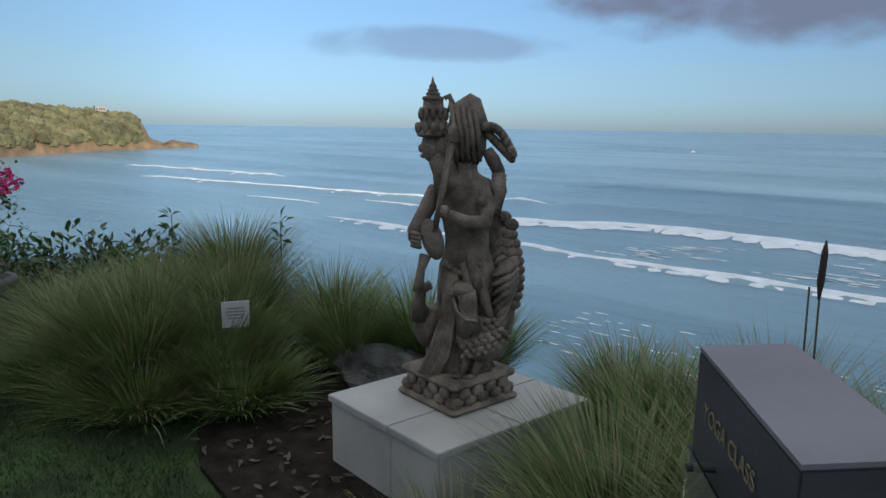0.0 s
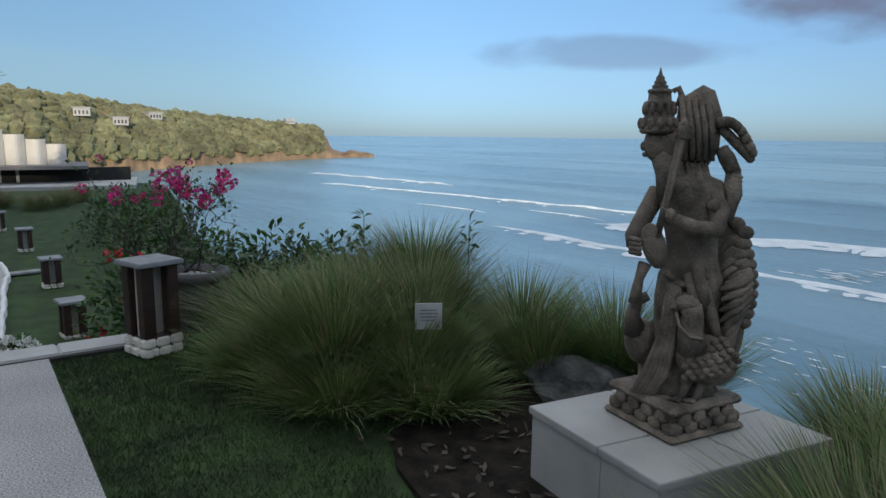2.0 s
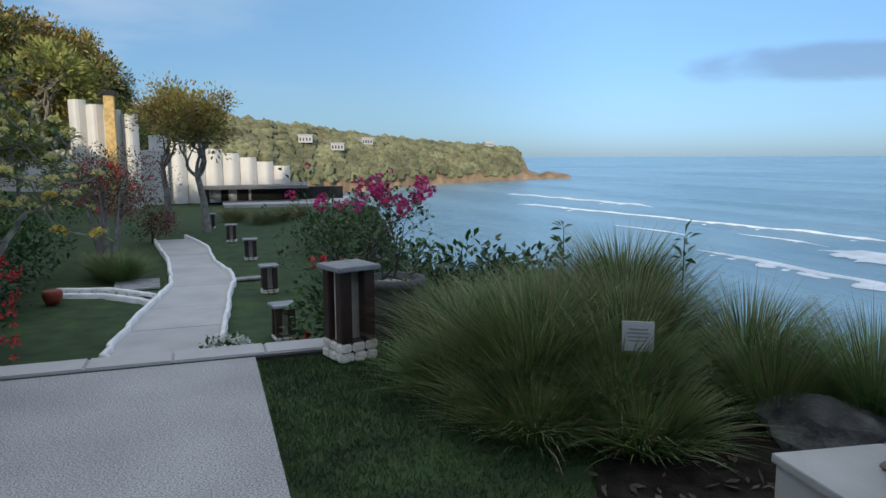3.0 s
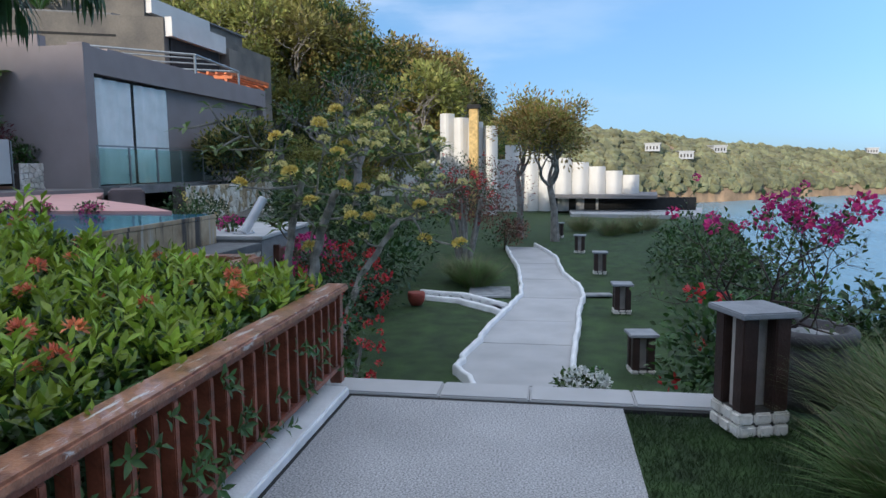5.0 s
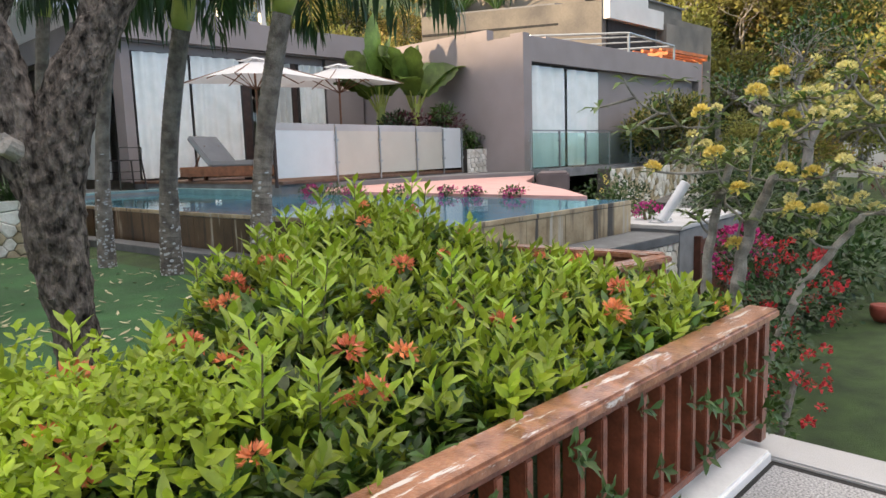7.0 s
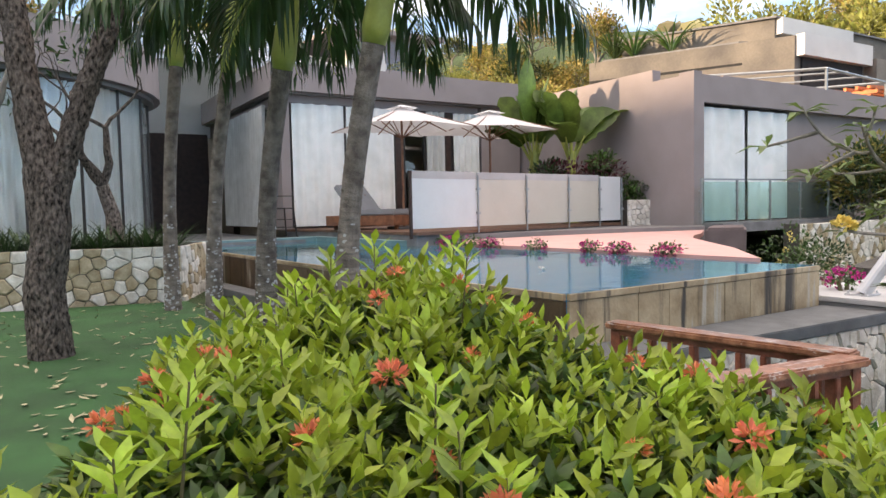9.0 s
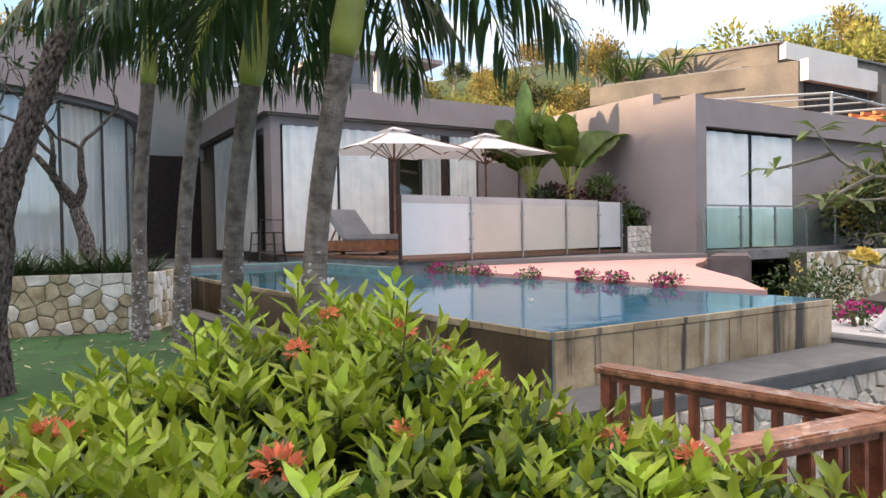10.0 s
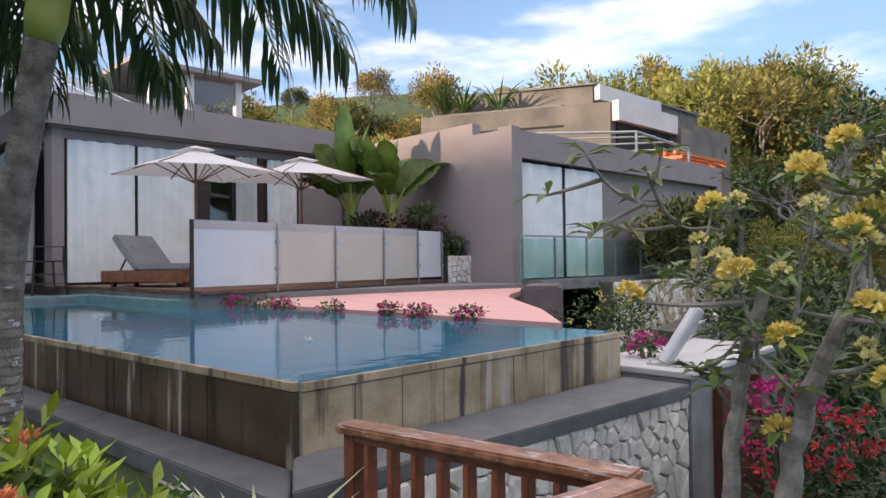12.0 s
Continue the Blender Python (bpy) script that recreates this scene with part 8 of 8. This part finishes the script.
# planting round the planter, deck and pool
def strap_plant(c, k, L, W, material, label, name="strap_leaf_plant", spread_=0.9):
    root = empty(name, pose(*c), label=label, category="plant")
    a = RNG.rand(k) * 6.28
    o = 0.25 + spread_ * RNG.rand(k)
    D = np.stack([np.cos(a) * o, np.sin(a) * o, np.ones(k)], 1)
    tagged(blades("foliage", np.stack([np.cos(a), np.sin(a), np.zeros(k)], 1) * 0.06 - [0, 0, 0.03], D, np.tile([0, 0, 1.0], (k, 1)), L * (0.7 + 0.5 * RNG.rand(k)), np.full(k, W), material, root, "", 0.45, 0.4), kind="stuff")
    return root


for i in range(13):
    strap_plant((-3.5 - 0.21 * i, -11.95 + 0.055 * i + 0.2 * math.sin(i * 2.1), 1.08), 60, 0.62, 0.028, M_SHRUB_D, "dark strap-leaved plant in the stone planter")
for x, y in ((-27.5, -22.4), (-27.9, -21.6), (-28.6, -20.1)):
    strap_plant((x, y, 8.34), 45, 1.5, 0.09, M_SHRUB, "tall grassy plant in the roof planter", "grassy_plant", 0.6)
M_VARIEG = mat("cream_edged_leaf", (0.30, 0.36, 0.20), 0.45, 0.3, 9, 40, 0.05, second=(0.55, 0.55, 0.36))
for x, y, z in ((-6.95, -2.55, 0.0), (-7.05, -2.95, 0.1), (-6.75, -2.2, -0.05)):
    strap_plant((x, y, z), 22, 0.62, 0.05, M_VARIEG, "spiky plant with cream-edged leaves by the railing", "spiky_plant", 0.5)


def musa(c, label, seed):
    rnd = random.Random(seed)
    root = empty("banana_plant", pose(*c), label=label, category="plant")
    part("stem", tube([(0, 0, -0.1), (0.03, 0, 0.8), (0, 0.02, 1.5)], [0.16, 0.13, 0.09], 10), M_SHAFT, root)
    for i in range(12):
        a = rnd.uniform(-0.9, 0.9) + (math.pi * 1.05 if i % 2 else -0.1)
        t = rnd.uniform(0.12, 0.85)
        L, W = rnd.uniform(1.2, 1.9), rnd.uniform(0.5, 0.72)
        d = Vector((math.cos(a) * t, math.sin(a) * t, 1.0)).normalized()
        s = (Matrix.Rotation(rnd.uniform(-1.2, 1.2), 3, d) @ d.cross(Vector((0, 0, 1)))).normalized()
        up = s.cross(d)
        V, F = [], []
        p0 = Vector((0, 0, 1.35)) + d * 0.4
        n = 12
        for k in range(n + 1):
            f = k / n
            w = W / 2 * (math.sin(math.pi * min(1, 0.06 + f * 0.94)) ** 0.6)
            q = p0 + d * L * f - Vector((0, 0, 1)) * L * 0.42 * t * f * f * 1.5
            tear = 1 - 0.25 * (rnd.random() if k % 2 else 0)
            V += [tuple(q + s * w * tear + up * w * 0.25), tuple(q), tuple(q - s * w * tear + up * w * 0.25)]
        for k in range(n):
            F += [(3 * k, 3 * k + 1, 3 * k + 4, 3 * k + 3), (3 * k + 1, 3 * k + 2, 3 * k + 5, 3 * k + 4)]
        lf = limb_mesh("leaf", V, F, M_MUSA, root, smooth=True)
        part("leaf_stalk", tube([(0, 0, 1.2), tuple(p0 + d * 0.15)], [0.03, 0.018], 6), M_SHAFT, lf)
    return root


mus = musa((-16.7, -13.5, 1.2), "broad-leaved banana plant beside the villa wall", 3)
mus2 = musa((-16.0, -14.2, 1.2), "broad-leaved banana plant behind the deck screen", 8)
mus.scale = mus2.scale = (1.25, 1.25, 1.3)
shrub("maroon_shrub", (-17.2, -12.75, 2.55), 0.65, 0.9, 1300, 0.12, 0.05, (M_MAROON, M_MAROON, M_SHRUB), "maroon-leaved shrub in the stone planter", base=1.7)
shrub("maroon_shrub", (-15.9, -13.4, 2.4), 0.7, 0.9, 1200, 0.12, 0.05, (M_MAROON, M_SHRUB_D), "dark maroon shrub behind the screen", base=1.2)
shrub("shrub", (-17.9, -12.45, 2.1), 0.5, 0.8, 900, 0.10, 0.05, M_SHRUB, "light green shrub spilling over the planter", base=1.7)
for i, (x, y, c_) in enumerate(((-10.95, -10.9, M_MAGENTA), (-11.1, -10.3, M_SHRUB), (-11.15, -9.8, M_MAGENTA), (-11.45, -7.4, M_MAGENTA), (-11.5, -6.9, M_MAGENTA), (-11.55, -6.0, M_MAGENTA), (-11.3, -8.6, M_SHRUB))):
    shrub("edge_plant", (x - 0.12, y, 1.02), 0.20 if c_ is M_MAGENTA else 0.24, 0.6, 170, 0.05, 0.03, (M_SHRUB, M_SHRUB_D), "small flowering plant trailing at the pool edge", M_MAGENTA, 22 if c_ is M_MAGENTA else 4, base=0.86, fsize=(0.5, 0.8))
shrub("shrub", (-15.2, -6.2, 0.75), 0.7, 0.7, 1300, 0.07, 0.03, (M_SHRUB, M_SHRUB_D), "small-leaved shrub against the rubble wall", M_YELLOW_F, 8, base=-0.3)
shrub("shrub", (-12.3, -3.9, 0.75), 0.22, 0.6, 200, 0.06, 0.03, M_SHRUB, "low plant with purple flowers beside the lamp", M_MAGENTA, 14, base=0.5)
fw = empty("floating_blossom", label="white blossoms floating on the pool", category="blossom")
fl = petal_ball("blossom", 6, 0.02, 0.05, 0.035, M_WHITE_F, 0.5, True)
scatter_flowers(fl, fw, [(-9.05, -5.6, 0.955), (-8.6, -10.2, 0.955), (-8.75, -10.5, 0.955)], 0.9, 1.2, "blossom")

# ---- far villas with scalloped white walls ----
vr = empty("villa_row", label="row of white villas with scalloped garden walls", category="villa")
vr["kind"] = "structure"
rs = random.Random(9)
for i in range(8):
    y0 = -1.2 + i * 0.93
    x0 = -40.6 - i * 0.1
    top = 2.78 - 0.24 * i
    n = 8
    pts = [(x0 + 0.42 * math.sin(math.pi * k / n), y0 + 0.92 * k / n) for k in range(n + 1)]
    back = [(x - 0.12, y) for x, y in pts[::-1]]
    part("white_panel", prism(pts + back, -0.9, top), M_WHITEWALL, vr)
part("flat_roof", prism([(-39.3, 1.4), (-39.0, 6.9), (-44.0, 7.6), (-44.5, 1.4)], -0.12, 0.05), M_PLASTER_D, vr)
part("flat_roof", prism([(-37.5, 2.4), (-36.5, 8.6), (-43.0, 10.0), (-43.0, 2.4)], -1.02, -0.82), M_SLAB, vr)
for i in range(6):
    part("column", box(-37.3 + 0.1 * i, -37.15 + 0.1 * i, 2.7 + i * 1.1, 2.85 + i * 1.1, -2.6, -1.02), M_WHITEWALL, vr)
# Near-black colour stands in for the shaded gap under the flat roofs.
part("back_wall", box(-41, -40.7, 1.5, 9.2, -2.6, -0.122), M_DARKLINE, vr)
for i in range(4):
    y0 = -4.4 + i * 0.75
    pts = [(-37.5 + 0.4 * math.sin(math.pi * k / 6), y0 + 0.75 * k / 6) for k in range(7)]
    part("white_panel", prism(pts + [(x - 0.12, y) for x, y in pts[::-1]], -0.9, 4.35 - 0.22 * i), M_WHITEWALL, vr)
part("chimney", box(-36.9, -36.4, -2.75, -2.3, -0.9, 4.5, 0.02), mat("ochre_render", (0.48, 0.34, 0.14), 0.9), vr, "ochre rendered chimney")
part("chimney_cap", box(-37.0, -36.3, -2.85, -2.2, 4.5, 4.72, 0.02), M_DARKLINE, vr)
part("terrace_block", box(-44, -40, -12, -0.3, -0.9, 2.0), M_WHITEWALL, vr)

hv = empty("headland_villa", label="small white villa on the distant wooded headland", category="villa", group="villas on the headland")
part("villa_body", box(-5, 5, -4, 4, 0, 4.2), M_SLAB, hv)
part("villa_roof", box(-5.6, 5.6, -4.6, 4.6, 4.2, 4.7), M_SLAB, hv)
for i in range(4):
    part("window_opening", box(5.0, 5.05, -3.4 + i * 1.85, -2.5 + i * 1.85, 1.0, 2.9), M_DARKFRAME, hv)


def head_at(az, k, lift=0.0):
    a, b = headland_point(az, int(k)), headland_point(az, int(k) + 1)
    f = k - int(k)
    return [a[i] + (b[i] - a[i]) * f + (lift if i == 2 else 0) for i in range(3)]


hv.matrix_world = pose(*head_at(172.0, 4.0, 2), 0, 0, -10)
for az, k, a in ((167.3, 4.4, 10), (169.6, 3.6, 0), (157.2, 5.6, -15)):
    copy_thing(hv, pose(*head_at(az, k, 1.5), 0, 0, a))

# ---- hillside trees ----
protos = []
for i, (lm, per) in enumerate((((M_HILL_A, M_HILL_B), 27), ((M_HILL_A,), 30), ((M_HILL_B, M_HILL_A), 25), ((M_SHRUB_D, M_HILL_A), 31))):
    r_, _ = tree("hill_tree", [(0, 0, -0.5), (0.1, 0, 1.2), (0.05, 0.1, 2.4)], 0.22, ((-0.7, 0.3, 0.9), (0.7, 0.2, 0.9), (0.1, 0.8, 1.0), (0, -0.7, 1.0), (0, 0, 1.4)), 1.9, 3, 60 + i, M_GREY_BARK, lm, per, 0.75, 0.30, 0.15, "leafy tree on the hillside, its crown touched by sun", shrink=0.7)
    r_["group"] = "trees on the hillside"
    protos.append(r_)
rt = random.Random(77)
spots = []
for i in range(46):
    spots.append((rt.uniform(-78, -46), rt.uniform(-30, -6), rt.uniform(0.8, 1.35)))
for i in range(44):
    spots.append((rt.uniform(-50, -4), rt.uniform(-66, -31), rt.uniform(0.6, 0.95)))
for i in range(10):
    spots.append((rt.uniform(-60, -48), rt.uniform(-9, 0), rt.uniform(0.6, 0.8)))
for i in range(14):
    spots.append((rt.uniform(-34, -23), rt.uniform(-9.5, -4.5), rt.uniform(0.35, 0.55)))
for i, (x, y, s) in enumerate(spots):
    p = protos[i % 4]
    if i < 4:
        p.matrix_world = pose(x, y, ground_z(x, y), 0, 0, rt.uniform(0, 360))
        p.scale = (s, s, s)
    else:
        q = copy_thing(p, pose(x, y, ground_z(x, y), 0, 0, rt.uniform(0, 360)))
        q.scale = (s, s, s * rt.uniform(0.85, 1.15))


def hill_scrub(rnd):
    x, y = rnd.uniform(-330, -85), rnd.uniform(-90, 14)
    if x > -50 and y > -30 or y > edge_y(x) - 1:
        return None
    return (x, y, ground_z(x, y) + 0.4)


sc = empty("hill_scrub", label="dense green scrub covering the hillside", category="scrub", kind="stuff")
far_wood("scrub_clumps", 3600, hill_scrub, (0.8, 2.2), M_FARWOOD, sc, 8)
